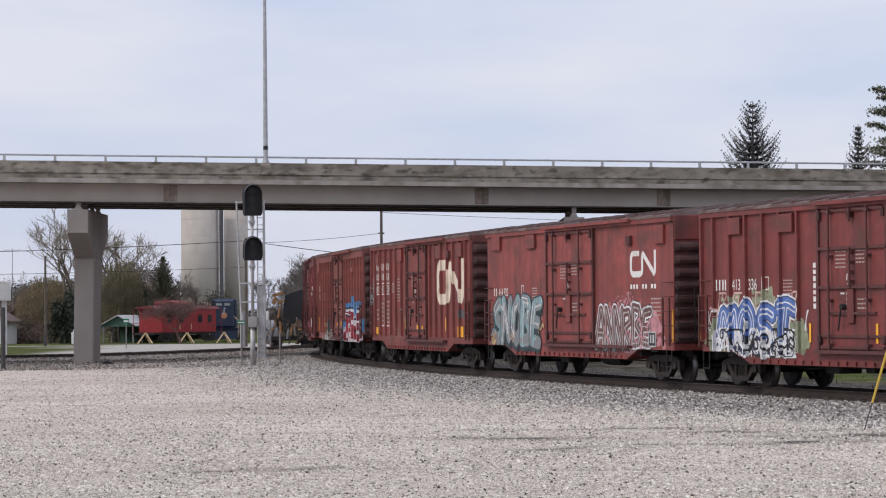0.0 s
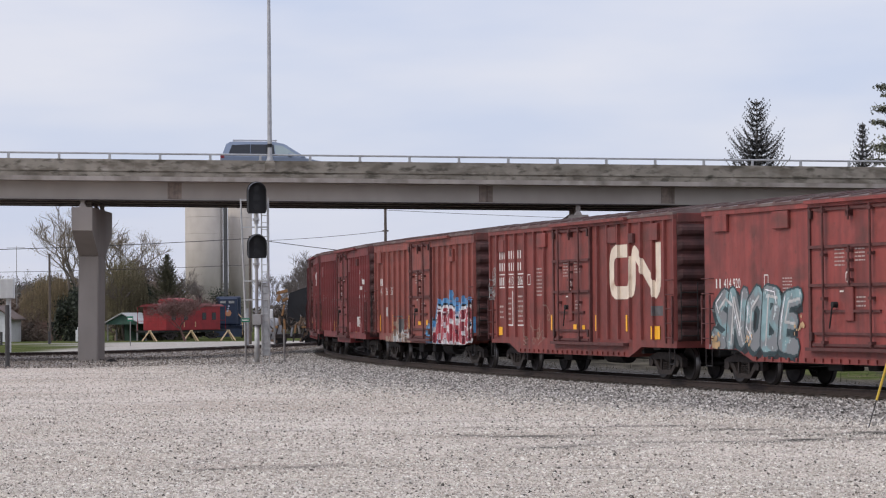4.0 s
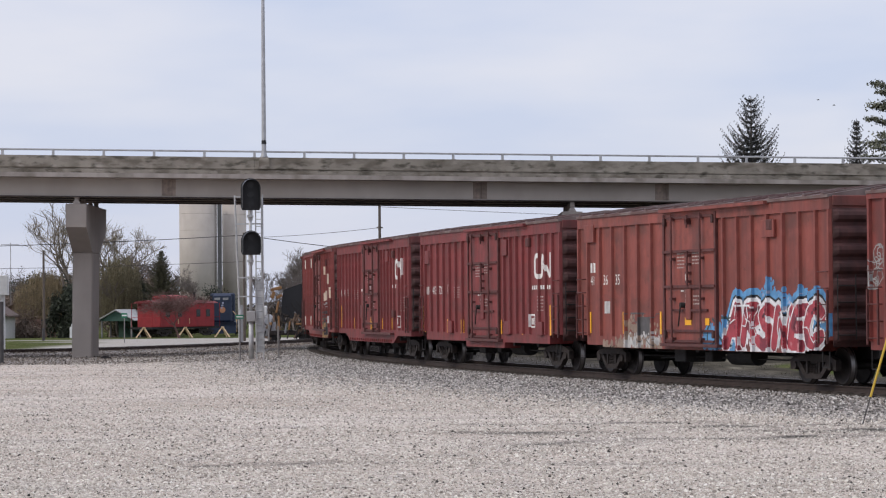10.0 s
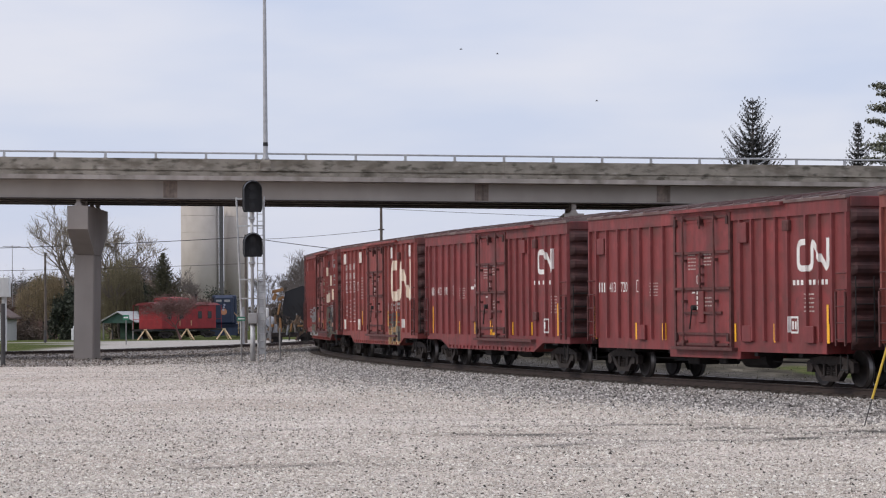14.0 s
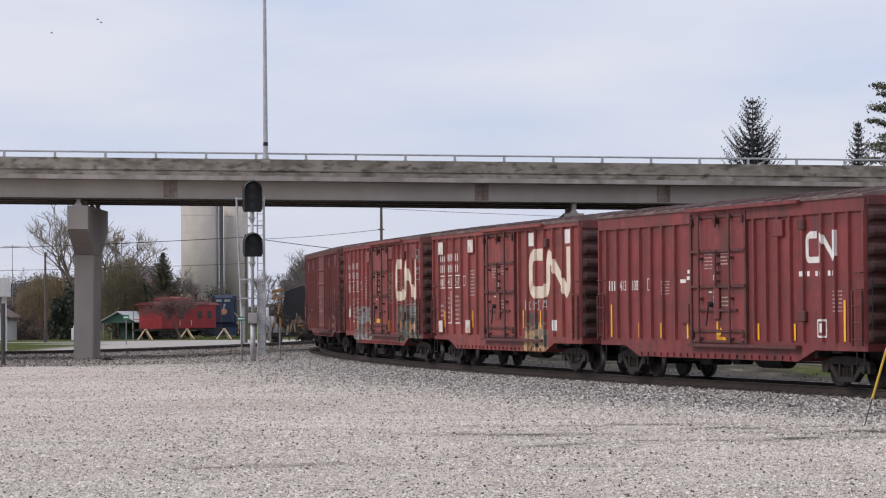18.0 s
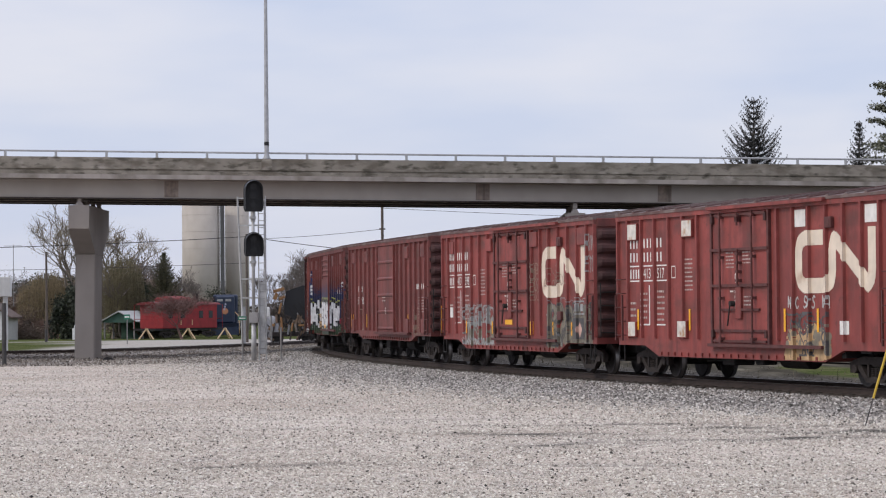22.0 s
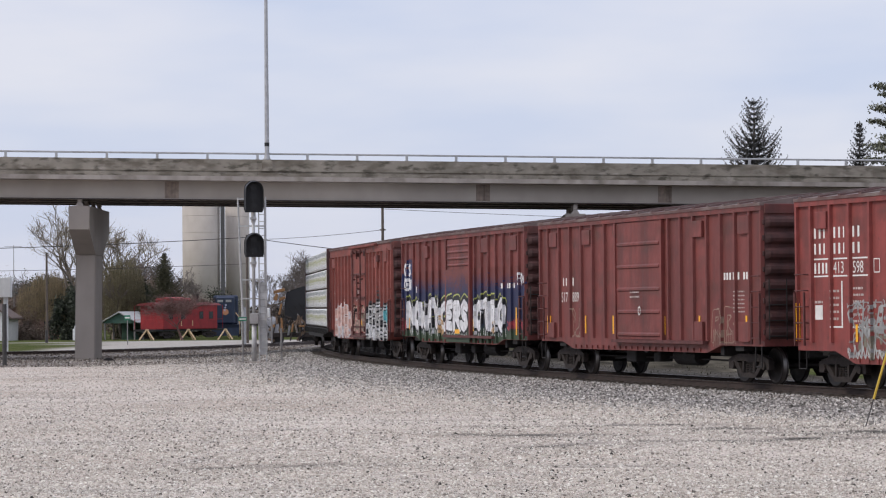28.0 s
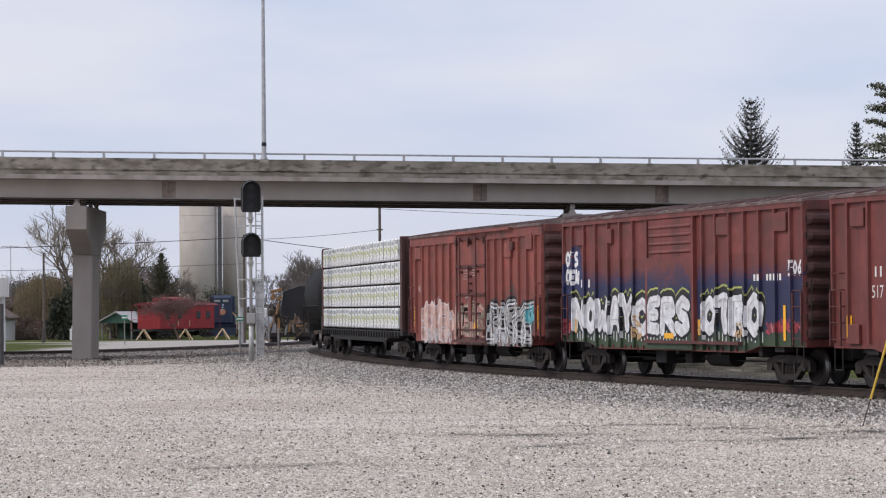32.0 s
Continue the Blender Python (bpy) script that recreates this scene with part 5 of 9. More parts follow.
def striped_name(car, slabs, number, left=-6.9):
    """Two rows of name, ruled lines and the number, in cream on the end panels."""
    cells = [(0.02, 0.105), (0.24, 0.325), (0.45, 0.52), (0.92, 1.005), (1.14, 1.225), (1.36, 1.41), (1.78, 1.865), (2.01, 2.095)]
    mark("name_lettering", lines_of_bars(left, 3.5, 0.37, (0.25, 0.25), cells), M["white"], car, slabs, 0.006)
    rules = [bar(left + a, left + b, z, z + 0.035) for z in (3.0, 2.6) for a, b in ((0, 0.72), (0.9, 1.6), (1.77, 2.48))]
    rules += [bar(left + a, left + a + 0.08, 2.68, 2.93) for a in (0.02, 0.2, 0.38, 0.54)]
    mark("ruled_lines", rules, M["white"], car, slabs, 0.006)
    mark("car_number", text_polys(number[:3], left + 0.9, 2.68, 0.27, 0.84) + text_polys(number[3:], left + 1.77, 2.68, 0.27, 0.84), M["white"], car, slabs, 0.006)
    mark("dimension_bracket", [bar(left + 1.25, left + 1.31, 1.45, 2.5), bar(left + 0.85, left + 1.31, 1.42, 1.46), bar(left + 1.75, left + 2.3, 1.42, 1.46)], M["white"], car, slabs, 0.006)
    data_panel(car, slabs, left + 0.02, 1.6, 0.4, 0.5, 3, 5)
    data_panel(car, slabs, left + 0.86, 1.55, 0.32, 0.8, 5, 6)
    data_panel(car, slabs, left + 1.78, 1.5, 0.5, 0.9, 6, 7)
    data_panel(car, slabs, left + 3.55, 2.3, 0.5, 0.9, 8, 8)
    mark("data_box", stroke([(left + 2.72, 2.68), (left + 2.96, 2.68), (left + 2.96, 2.98), (left + 2.72, 2.98), (left + 2.72, 2.68)], 0.025), M["white"], car, slabs, 0.006)


def plain_number(car, slabs, number, z=2.42, left=-6.95, size=0.27, gaps=(0.9, 1.77), initials=(0.0, 0.18, 0.36, 0.5)):
    mark("reporting_mark", [bar(left + a, left + a + 0.07, z, z + size) for a in initials], M["white"], car, slabs, 0.006)
    mark("car_number", text_polys(number[:3], left + gaps[0], z, size, 0.8) + text_polys(number[3:], left + gaps[1], z, size, 0.8), M["white"], car, slabs, 0.006)
    mark("data_box", stroke([(left + 2.65, z), (left + 2.85, z), (left + 2.85, z + 0.3), (left + 2.65, z + 0.3), (left + 2.65, z)], 0.025), M["white"], car, slabs, 0.006)
    data_panel(car, slabs, left + 3.6, z - 0.15, 0.5, 0.4, 5, 3)


def address_bars(car, slabs, x0, x1, z, h=0.12):
    w = (x1 - x0) / 9
    mark("address_lettering", [bar(x0 + w * k, x0 + w * (k + 0.62), z, z + h) for k in range(9) if k not in (3, 6)], M["white"], car, slabs, 0.006)


def door_text(car, slabs, d0, seed):
    data_panel(car, slabs, d0 + 0.75, 2.85, 0.5, 0.45, 5, seed)
    data_panel(car, slabs, d0 + 1.7, 2.95, 0.5, 0.35, 4, seed + 1)
    mark("door_digit", stroke([(d0 + 1.35, 2.5), (d0 + 1.42, 2.55), (d0 + 1.42, 2.7), (d0 + 1.35, 2.75), (d0 + 1.28, 2.7), (d0 + 1.28, 2.55), (d0 + 1.35, 2.5)], 0.035), M["white"], car, slabs, 0.006)
    mark("door_stencil", [bar(d0 + 1.25, d0 + 1.37, 1.85 + 0.13 * k, 1.94 + 0.13 * k) for k in range(4)] + [bar(d0 + 0.98, d0 + 1.16, 2.27, 2.31), bar(d0 + 1.35, d0 + 1.6, 2.27, 2.31)], M["white"], car, slabs, 0.006)
    data_panel(car, slabs, d0 + 1.75, 1.9, 0.45, 0.3, 3, seed + 2)


def build_train():
    # 413336
    car, sl = boxcar("oxide-red boxcar with exterior ribs, plug door and blue-white graffiti", "oxide_deep", 67.952, plates=[(-6.1, 3.8, 0.62, 0.42), (-3.42, 3.78, 0.66, 0.44), (3.0, 3.8, 0.6, 0.42)])
    plain_number(car, sl, "413336")
    mark("spray_cloud", cloud(random.Random(70), -7.3, -2.4, 0.9, 2.65, 620, 0.13, 0.5), M["sp_sage"], car, sl, 0.0045)
    flow = [rounded(path) for path in letters_of(random.Random(11), "MOST", -6.75, -2.75, 0.95, 2.05, 0.2, 0.12)]
    for key, wide, low, lift in (("sp_white", 0.54, 0, 0.008), ("sp_navy", 0.44, 0, 0.0105), ("sp_azure", 0.38, 1.35, 0.013), ("sp_white", 0.16, 0, 0.0155), ("sp_azure", 0.08, 1.5, 0.018)):
        mark("painted_letters", [q for path in flow for q in stroke(path, wide) if max(c[1] for c in q) > low], M[key], car, sl, lift)
    mark("spray_line", curls(random.Random(91), -7.2, -2.8, 0.85, 1.4, 16, 0.06), M["sp_white"], car, sl, 0.022)
    mark("spray_line", [q for k in range(26) for q in stroke([(-7.0 + 0.165 * k, 0.78), (-6.95 + 0.165 * k + 0.05 * math.sin(2.1 * k), 1.05), (-7.02 + 0.165 * k, 1.3 + 0.14 * math.sin(1.7 * k))], 0.045)], M["sp_white"], car, sl, 0.0235)
    mark("spray_line", curls(random.Random(92), -7.0, -2.9, 0.85, 1.4, 10, 0.05), M["sp_black"], car, sl, 0.026)
    mark("spray_line", curls(random.Random(90), -7.2, -2.6, 1.5, 2.3, 9, 0.045), M["sp_rose"], car, sl, 0.0055)
    mark("spray_cloud", cloud(random.Random(71), -7.6, -6.8, 1.0, 1.9, 50, 0.07) + cloud(random.Random(72), -3.1, -2.15, 1.05, 1.8, 90, 0.08), M["sp_sage"], car, sl, 0.005)
    mark("spray_line", scribble(random.Random(73), -7.4, -6.9, 0.9, 1.9, 4, 0.035) + scribble(random.Random(74), -3.0, -2.1, 0.9, 1.9, 5, 0.035), M["sp_white"], car, sl, 0.007)
    reflectors(car, sl, (-7.72, -2.0, 1.2, 2.2, 4.4, 6.9), 1.15, 1.6)
    mark("reflector", [bar(-7.84, -7.72, 1.15, 2.05)], M["yellow"], car, sl, 0.02)
    door_text(car, sl, -1.45, 30)
    mark("stencil_bars", [bar(-1.85, -1.72, 1.95 + 0.16 * k, 2.06 + 0.16 * k) for k in range(7)], M["white"], car, sl, 0.006)
    # smooth-sided car
    car, sl = boxcar("smooth-sided red-brown boxcar with ribbon emblem and teal graffiti", "bright", 50.773, ribs=(), plates=[(-7.14, 3.85, 0.8, 0.42), (-3.9, 3.83, 0.82, 0.42), (6.5, 3.7, 0.7, 0.5)], rail_top=True, door=(-1.97, 1.83), end_top=0.62)
    mark("ribbon_emblem", ribbon_logo(4.64, 2.84, 1.9, 0.72, 0.15), M["white"], car, sl, 0.006, "white ribbon emblem")
    address_bars(car, sl, 4.66, 6.6, 2.52)
    plain_number(car, sl, "414920", 2.42, -7.1, 0.24, (0.45, 0.95), (0.0, 0.2))
    for dx, dz, key in ((0.16, -0.12, "sp_black"), (-0.1, -0.06, "sp_dteal")):
        under = letters_of(random.Random(23), "SNOBE", -7.2, -2.6, 0.95, 2.25, 0.25, 0.12)
        mark("spray_shadow", [[(x + dx, z + dz) for x, z in q] for path in under for q in stroke(path, 0.52)], M[key], car, sl, 0.004 if dx > 0 else 0.005)
    piece(car, sl, 23, "SNOBE", -7.2, -2.6, 0.95, 2.25, [(M["sp_dteal"], 0.52, 0), (M["sp_teal"], 0.40, 0)], None, 0, None, 0.25, 0.12, True)
    shine = letters_of(random.Random(23), "SNOBE", -7.2, -2.6, 0.95, 2.25, 0.25, 0.12)
    mark("spray_shine", [[(x - 0.09, z + 0.1) for x, z in q] for path in shine for q in stroke(path[1:4], 0.035)], M["sp_white"], car, sl, 0.0255)
    mark("spray_shine", [[(x + 0.08, z - 0.05) for x, z in q] for path in shine for q in stroke(path[:3], 0.07)], M["sp_lgrey"], car, sl, 0.0245)
    mark("paint_patch", cloud(random.Random(80), -7.3, -6.9, 0.95, 1.5, 16, 0.07) + cloud(random.Random(69), -2.9, -2.4, 1.3, 1.8, 12, 0.06) + cloud(random.Random(68), -5.5, -5.1, 1.0, 1.5, 10, 0.05), M["sp_tan"], car, sl, 0.027)
    mark("spray_line", scribble(random.Random(75), -7.5, -6.9, 0.9, 1.9, 6, 0.05), M["sp_teal"], car, sl, 0.007)
    piece(car, sl, 24, "ANNRBE", 2.0, 6.1, 0.95, 1.95, [(M["sp_black"], 0.40, 0), (M["sp_white"], 0.34, 0), (M["sp_smoke"], 0.24, 0), (M["sp_lgrey"], 0.035, 0)], None, 0, M["sp_lgrey"], 0.3)
    mark("spray_arrow", [[(6.0, 1.15), (7.0, 1.4), (6.45, 1.95), (5.95, 1.75)], bar(2.2, 2.5, 1.1, 1.5)], M["sp_pink"], car, sl, 0.004, "pink sprayed arrow")
    mark("data_box", [bar(6.0, 6.5, 0.97, 1.35)], M["sp_black"], car, sl, 0.021)
    mark("data_box", stroke([(6.0, 0.97), (6.5, 0.97), (6.5, 1.35), (6.0, 1.35), (6.0, 0.97)], 0.04) + [bar(6.1, 6.2, 1.06, 1.28), bar(6.28, 6.4, 1.06, 1.28)], M["sp_lgrey"], car, sl, 0.024)
    data_panel(car, sl, 6.15, 1.75, 0.75, 0.55, 5, 35)
    mark("spray_cloud", cloud(random.Random(76), 2.2, 6.3, 1.6, 2.5, 620, 0.06, 1.1) + cloud(random.Random(79), 5.7, 7.1, 0.9, 2.0, 110, 0.06), M["sp_pink"], car, sl, 0.003)
    mark("spray_line", scribble(random.Random(77), 2.2, 7.0, 0.8, 1.7, 6, 0.06), M["sp_pink"], car, sl, 0.02)
    reflectors(car, sl, (7.7,), 1.1, 1.95)
    door_text(car, sl, -1.6, 34)
    # 413206
    car, sl = boxcar("oxide-red boxcar with huge cream ribbon emblem and name in bars", "oxide", 33.596, door=(-1.62, 1.36), plates=[(-6.75, 3.72, 0.5, 0.38), (-3.1, 3.78, 0.75, 0.42), (2.9, 3.75, 0.65, 0.45), (6.0, 3.75, 0.6, 0.45)])
    striped_name(car, sl, "413206")
    mark("ribbon_emblem", ribbon_logo(2.84, 2.18, 3.84, 1.52, 0.36), M["cream"], car, sl, 0.006, "huge cream ribbon emblem")
    reflectors(car, sl, (-7.85, -4.45, -2.0, 1.75, 4.15), 1.3, 1.75, 0.12)
    mark("reflector", [bar(7.58, 7.72, 1.3, 2.15)], M["yellow"], car, sl, 0.02)
    mark("yellow_square", [bar(6.05, 6.6, 1.1, 1.45), bar(-6.95, -6.6, 1.12, 1.38), bar(0.0, 0.28, 1.3, 1.48), bar(0.75, 0.98, 1.28, 1.46)], M["yellow"], car, sl, 0.02)
    mark("stencil_box", [bar(6.0, 6.8, 1.72, 2.0)], M["sp_dgrey"], car, sl, 0.006)
    mark("scrawl", curls(random.Random(4), -5.0, -2.2, 0.9, 2.0, 9, 0.025), M["sp_drab"], car, sl, 0.006)
    mark("scrawl", curls(random.Random(5), -7.6, -7.15, 2.3, 3.3, 7, 0.03), M["sp_grey"], car, sl, 0.006)
    door_text(car, sl, -1.62, 38)
    # 413635
    car, sl = boxcar("faded orange-brown boxcar with red, white and blue graffiti", "orange", 16.442, belly=False, sill=0.82, header=0.3, door=(-1.6, 1.5), plates=[(-7.2, 3.7, 0.7, 0.5), (4.2, 3.55, 0.7, 0.42)])
    mark("reporting_mark", [bar(-6.9, -6.76, 2.85, 3.12), bar(-6.68, -6.54, 2.85, 3.12)], M["white"], car, sl, 0.006)
    mark("car_number", text_polys("41", -6.9, 2.5, 0.26, 0.85) + text_polys("36", -5.98, 2.5, 0.28, 0.85) + text_polys("35", -5.12, 2.5, 0.28, 0.85), M["white"], car, sl, 0.006)
    ink = letters_of(random.Random(41), "ARSNEC", 2.2, 7.3, 0.92, 1.85, 0.3, 0.25)
    mark("spray_cloud", cloud(random.Random(40), 2.3, 7.7, 1.3, 2.55, 1100, 0.10, 0.7), M["sp_sky"], car, sl, 0.004)
    mark("spray_cloud", cloud(random.Random(39), 2.4, 7.6, 1.6, 2.3, 200, 0.05, 0.6), M["sp_lilac"], car, sl, 0.0045)
    mark("spray_halo", [[(x, z + 0.2) for x, z in q] for path in ink for q in stroke(path, 0.6)], M["sp_sky"], car, sl, 0.0035)
    mark("spray_edge", [[(x, z + 0.05) for x, z in q] for path in ink for q in stroke(path, 0.56)], M["sp_black"], car, sl, 0.005)
    mark("spray_edge", [q for path in ink for q in stroke(path, 0.53)], M["sp_white"], car, sl, 0.006)
    piece(car, sl, 41, "ARSNEC", 2.2, 7.3, 0.92, 1.85, [(M["sp_white"], 0.40, 0), (M["sp_red"], 0.31, 0)], None, 0, None, 0.3, 0.25, True)
    mark("spray_shade", [[(x + 0.07, z - 0.03) for x, z in q] for path in ink for q in stroke(path[1:3], 0.075)], M["sp_maroon"], car, sl, 0.031)
    mark("spray_line", scribble(random.Random(93), 2.2, 7.6, 0.85, 1.9, 9, 0.03), M["sp_white"], car, sl, 0.033)
    mark("paint_patch", cloud(random.Random(94), 2.0, 4.0, 0.82, 1.3, 60, 0.09), M["sp_white"], car, sl, 0.005)
    mark("spray_cloud", cloud(random.Random(78), 0.75, 2.4, 0.85, 1.75, 220, 0.10), M["sp_sky"], car, sl, 0.006)
    mark("spray_line", scribble(random.Random(8), 1.0, 2.3, 0.9, 1.6, 6, 0.05), M["sp_dteal"], car, sl, 0.008)
    mark("paint_patch", cloud(random.Random(95), -4.5, -2.0, 0.8, 1.9, 120, 0.12) + cloud(random.Random(67), -6.0, -2.0, 0.76, 1.15, 120, 0.08), M["sp_drab"], car, sl, 0.004)
    mark("paint_patch", [bar(-5.9, -5.5, 1.7, 2.05)], M["sp_lgrey"], car, sl, 0.006)
    mark("paint_patch", [bar(-3.45, -2.75, 1.1, 1.6)], M["sp_dgrey"], car, sl, 0.0055)
    mark("paint_patch", cloud(random.Random(66), -4.4, -2.1, 0.8, 1.3, 60, 0.09), M["sp_lgrey"], car, sl, 0.006)
    mark("scrawl", scribble(random.Random(9), -5.3, -2.0, 0.85, 1.7, 7, 0.028), M["sp_dgrey"], car, sl, 0.008)
    reflectors(car, sl, (-6.9, -4.4, -2.0), 1.15, 1.75)
    mark("yellow_square", [bar(-0.35, 0.05, 1.4, 1.6), bar(0.9, 1.15, 1.4, 1.58)], M["yellow"], car, sl, 0.02)
    door_text(car, sl, -1.6, 42)
    # 413720
    car, sl = boxcar("maroon boxcar with close ribs and small white ribbon emblem", "maroon", -0.423, belly=False, sill=0.80, ribs=RIBS_CLOSE, header=0.34, door=(-1.75, 1.5), drop=(-2.3, 1.95, 0.62), plates=[(-7.1, 3.4, 0.5, 0.45), (2.0, 3.5, 0.5, 0.5), (2.2, 1.05, 0.5, 0.4), (5.6, 1.05, 0.45, 0.4), (-4.3, 1.05, 0.5, 0.4)])
    plain_number(car, sl, "413720", 2.35, -7.12, 0.27, (0.75, 1.55))
    mark("ribbon_emblem", ribbon_logo(5.1, 2.74, 1.66, 0.76, 0.15), M["white"], car, sl, 0.006, "white ribbon emblem")
    address_bars(car, sl, 4.88, 6.75, 2.42)
    reflectors(car, sl, (-7.27, -4.5, -2.55, 1.72, 3.9, 6.7), 1.05, 1.5)
    mark("reflector", [bar(-7.32, -7.22, 1.05, 1.95), bar(6.62, 6.72, 1.05, 1.95)], M["yellow"], car, sl, 0.022)
    mark("stencil_box", stroke([(4.75, 1.3), (5.12, 1.3), (5.12, 1.65), (4.75, 1.65), (4.75, 1.3)], 0.05) + [bar(4.82, 4.91, 1.38, 1.57), bar(4.96, 5.05, 1.38, 1.57)], M["white"], car, sl, 0.006)
    data_panel(car, sl, 5.55, 1.75, 0.45, 0.5, 5, 44)
    door_text(car, sl, -1.75, 45)
    # 413108
    car, sl = boxcar("maroon-red boxcar with small white ribbon emblem and fishbelly sill", "maroon", -17.556, ribs=RIBS_CLOSE, header=0.34, door=(-1.5, 1.6), low_board=True, plates=[(-2.2, 1.5, 0.5, 0.5), (3.2, 3.6, 0.5, 0.4)])
    plain_number(car, sl, "413108", 2.38, -7.12, 0.27, (0.75, 1.55))
    mark("ribbon_emblem", ribbon_logo(4.78, 2.92, 1.58, 0.74, 0.15), M["white"], car, sl, 0.006, "white ribbon emblem")
    address_bars(car, sl, 4.42, 6.3, 2.62)
    mark("paint_patch", [bar(-2.35, -2.0, 2.55, 2.64), bar(-1.95, -1.68, 2.62, 2.72), bar(-1.9, -1.7, 2.78, 2.87)], M["white"], car, sl, 0.006)
    reflectors(car, sl, (-5.05, -3.43, -1.9, 2.25, 4.2), 1.1, 1.5)
    mark("reflector", [bar(-6.98, -6.88, 1.1, 2.0)], M["yellow"], car, sl, 0.022)
    data_panel(car, sl, 6.1, 1.75, 0.5, 0.55, 6, 47)
    mark("reflector", [bar(6.66, 6.76, 1.1, 2.05)], M["yellow"], car, sl, 0.022)
    mark("stencil_box", stroke([(5.35, 1.2), (5.78, 1.2), (5.78, 1.58), (5.35, 1.58), (5.35, 1.2)], 0.05) + [bar(5.43, 5.54, 1.3, 1.5), bar(5.59, 5.7, 1.3, 1.5)], M["white"], car, sl, 0.006)
    mark("yellow_squiggle", scribble(random.Random(12), 0.0, 0.5, 1.1, 1.5, 3, 0.09), M["yellow"], car, sl, 0.02)
    door_text(car, sl, -1.5, 48)
    # 413517
    car, sl = boxcar("bright red-brown boxcar with white patches and huge cream ribbon emblem", "bright", -34.448, door=(-1.6, 1.5), plates=[(-6.95, 3.72, 0.62, 0.46), (-3.43, 3.72, 0.62, 0.46), (-6.95, 1.1, 0.5, 0.42), (-3.75, 1.1, 0.55, 0.45)])
    striped_name(car, sl, "413517", -6.95)
    mark("ribbon_emblem", ribbon_logo(2.85, 2.2, 3.94, 1.5, 0.36), M["cream"], car, sl, 0.006, "huge cream ribbon emblem")
    mark("paint_patch", [bar(2.85, 3.4, 3.8, 4.2), bar(6.3, 6.85, 3.8, 4.2), bar(5.05, 5.5, 1.25, 1.55)], M["white"], car, sl, 0.008, "white painted patches")
    for a, b, c, d in ((-6.93, -6.35, 3.74, 4.16), (-3.41, -2.83, 3.74, 4.16), (-6.93, -6.47, 1.12, 1.5), (-3.73, -3.22, 1.12, 1.53)):
        mark("paint_patch", [bar(a, b, c, d)], M["rusted_white"], car, [(-8, 8, -1.605)], 0.003, "rust-edged white paint on a plate")
    mark("paint_patch", cloud(random.Random(98), 2.35, 4.55, 0.66, 1.75, 230, 0.13), M["sp_tan"], car, sl, 0.007, "rust-tan painted-over patch")
    mark("scrawl", curls(random.Random(14), 2.5, 4.4, 0.8, 1.7, 12, 0.045), M["sp_dgrey"], car, sl, 0.01)
    mark("paint_patch", cloud(random.Random(49), 3.4, 4.6, 0.9, 1.6, 30, 0.10) + cloud(random.Random(50), 2.4, 3.1, 1.0, 1.7, 20, 0.08), M["sp_ash"], car, sl, 0.0085)
    mark("scrawl", [q for word, a, b in (("NIC", 2.45, 3.05), ("SOS", 3.25, 3.9), ("NA", 4.2, 4.6)) for path in letters_of(random.Random(48), word, a, b, 1.85, 2.15, 0.1, 0.1) for q in stroke(path, 0.04)], M["sp_lgrey"], car, sl, 0.01, "thin grey tags")
    reflectors(car, sl, (-6.4, -3.1, 2.3, 4.0, 7.4), 1.3, 1.85)
    door_text(car, sl, -1.6, 52)
    # 413598
    car, sl = boxcar("red-brown boxcar with huge cream ribbon emblem and grey graffiti", "bright", -51.529, door=(-1.7, 1.6), low_board=True, plates=[(-6.75, 3.72, 0.5, 0.4), (-2.6, 3.72, 0.55, 0.4), (1.9, 3.75, 0.7, 0.45), (6.3, 3.7, 0.7, 0.5)])
    striped_name(car, sl, "413598", -6.95)
    mark("ribbon_emblem", ribbon_logo(2.85, 2.2, 3.94, 1.52, 0.36), M["cream"], car, sl, 0.006, "huge cream ribbon emblem")
    mark("spray_cloud", cloud(random.Random(89), -4.9, -2.0, 0.8, 2.1, 150, 0.07), M["sp_ash"], car, sl, 0.005)
    mark("spray_cloud", cloud(random.Random(54), -4.9, -2.0, 1.2, 2.3, 110, 0.08), M["sp_grey"], car, sl, 0.006)
    piece(car, sl, 55, "SKEORB", -5.3, -2.0, 0.75, 2.05, [(M["sp_grey"], 0.06, 0)], None, 0, None, 0.6)
    mark("scrawl", [q for k in range(19) for q in stroke([(-5.35 + 0.18 * k, 0.72), (-5.28 + 0.18 * k, 0.95 + 0.1 * math.sin(2.3 * k)), (-5.2 + 0.18 * k, 0.75)], 0.04)], M["sp_lgrey"], car, sl, 0.014)
    mark("paint_patch", [bar(-3.25, -2.6, 0.95, 1.45)], M["bright"], car, sl, 0.018)
    mark("scrawl", scribble(random.Random(81), -5.3, -1.9, 0.8, 2.0, 18, 0.026), M["sp_grey"], car, sl, 0.016)
    mark("spray_cloud", cloud(random.Random(82), 3.4, 7.3, 0.85, 2.2, 330, 0.13), M["sp_ash"], car, sl, 0.005)
    piece(car, sl, 56, "BOSAR", 3.5, 7.3, 0.95, 1.95, [(M["sp_dgrey"], 0.24, 0), (M["sp_ash"], 0.19, 0)], None, 0, None, 0.2)
    mark("scrawl", curls(random.Random(83), 3.4, 7.3, 0.85, 2.0, 16, 0.05), M["sp_dgrey"], car, sl, 0.02)
    mark("scrawl", scribble(random.Random(53), 3.4, 7.4, 0.8, 2.2, 8, 0.03), M["sp_grey"], car, sl, 0.022)
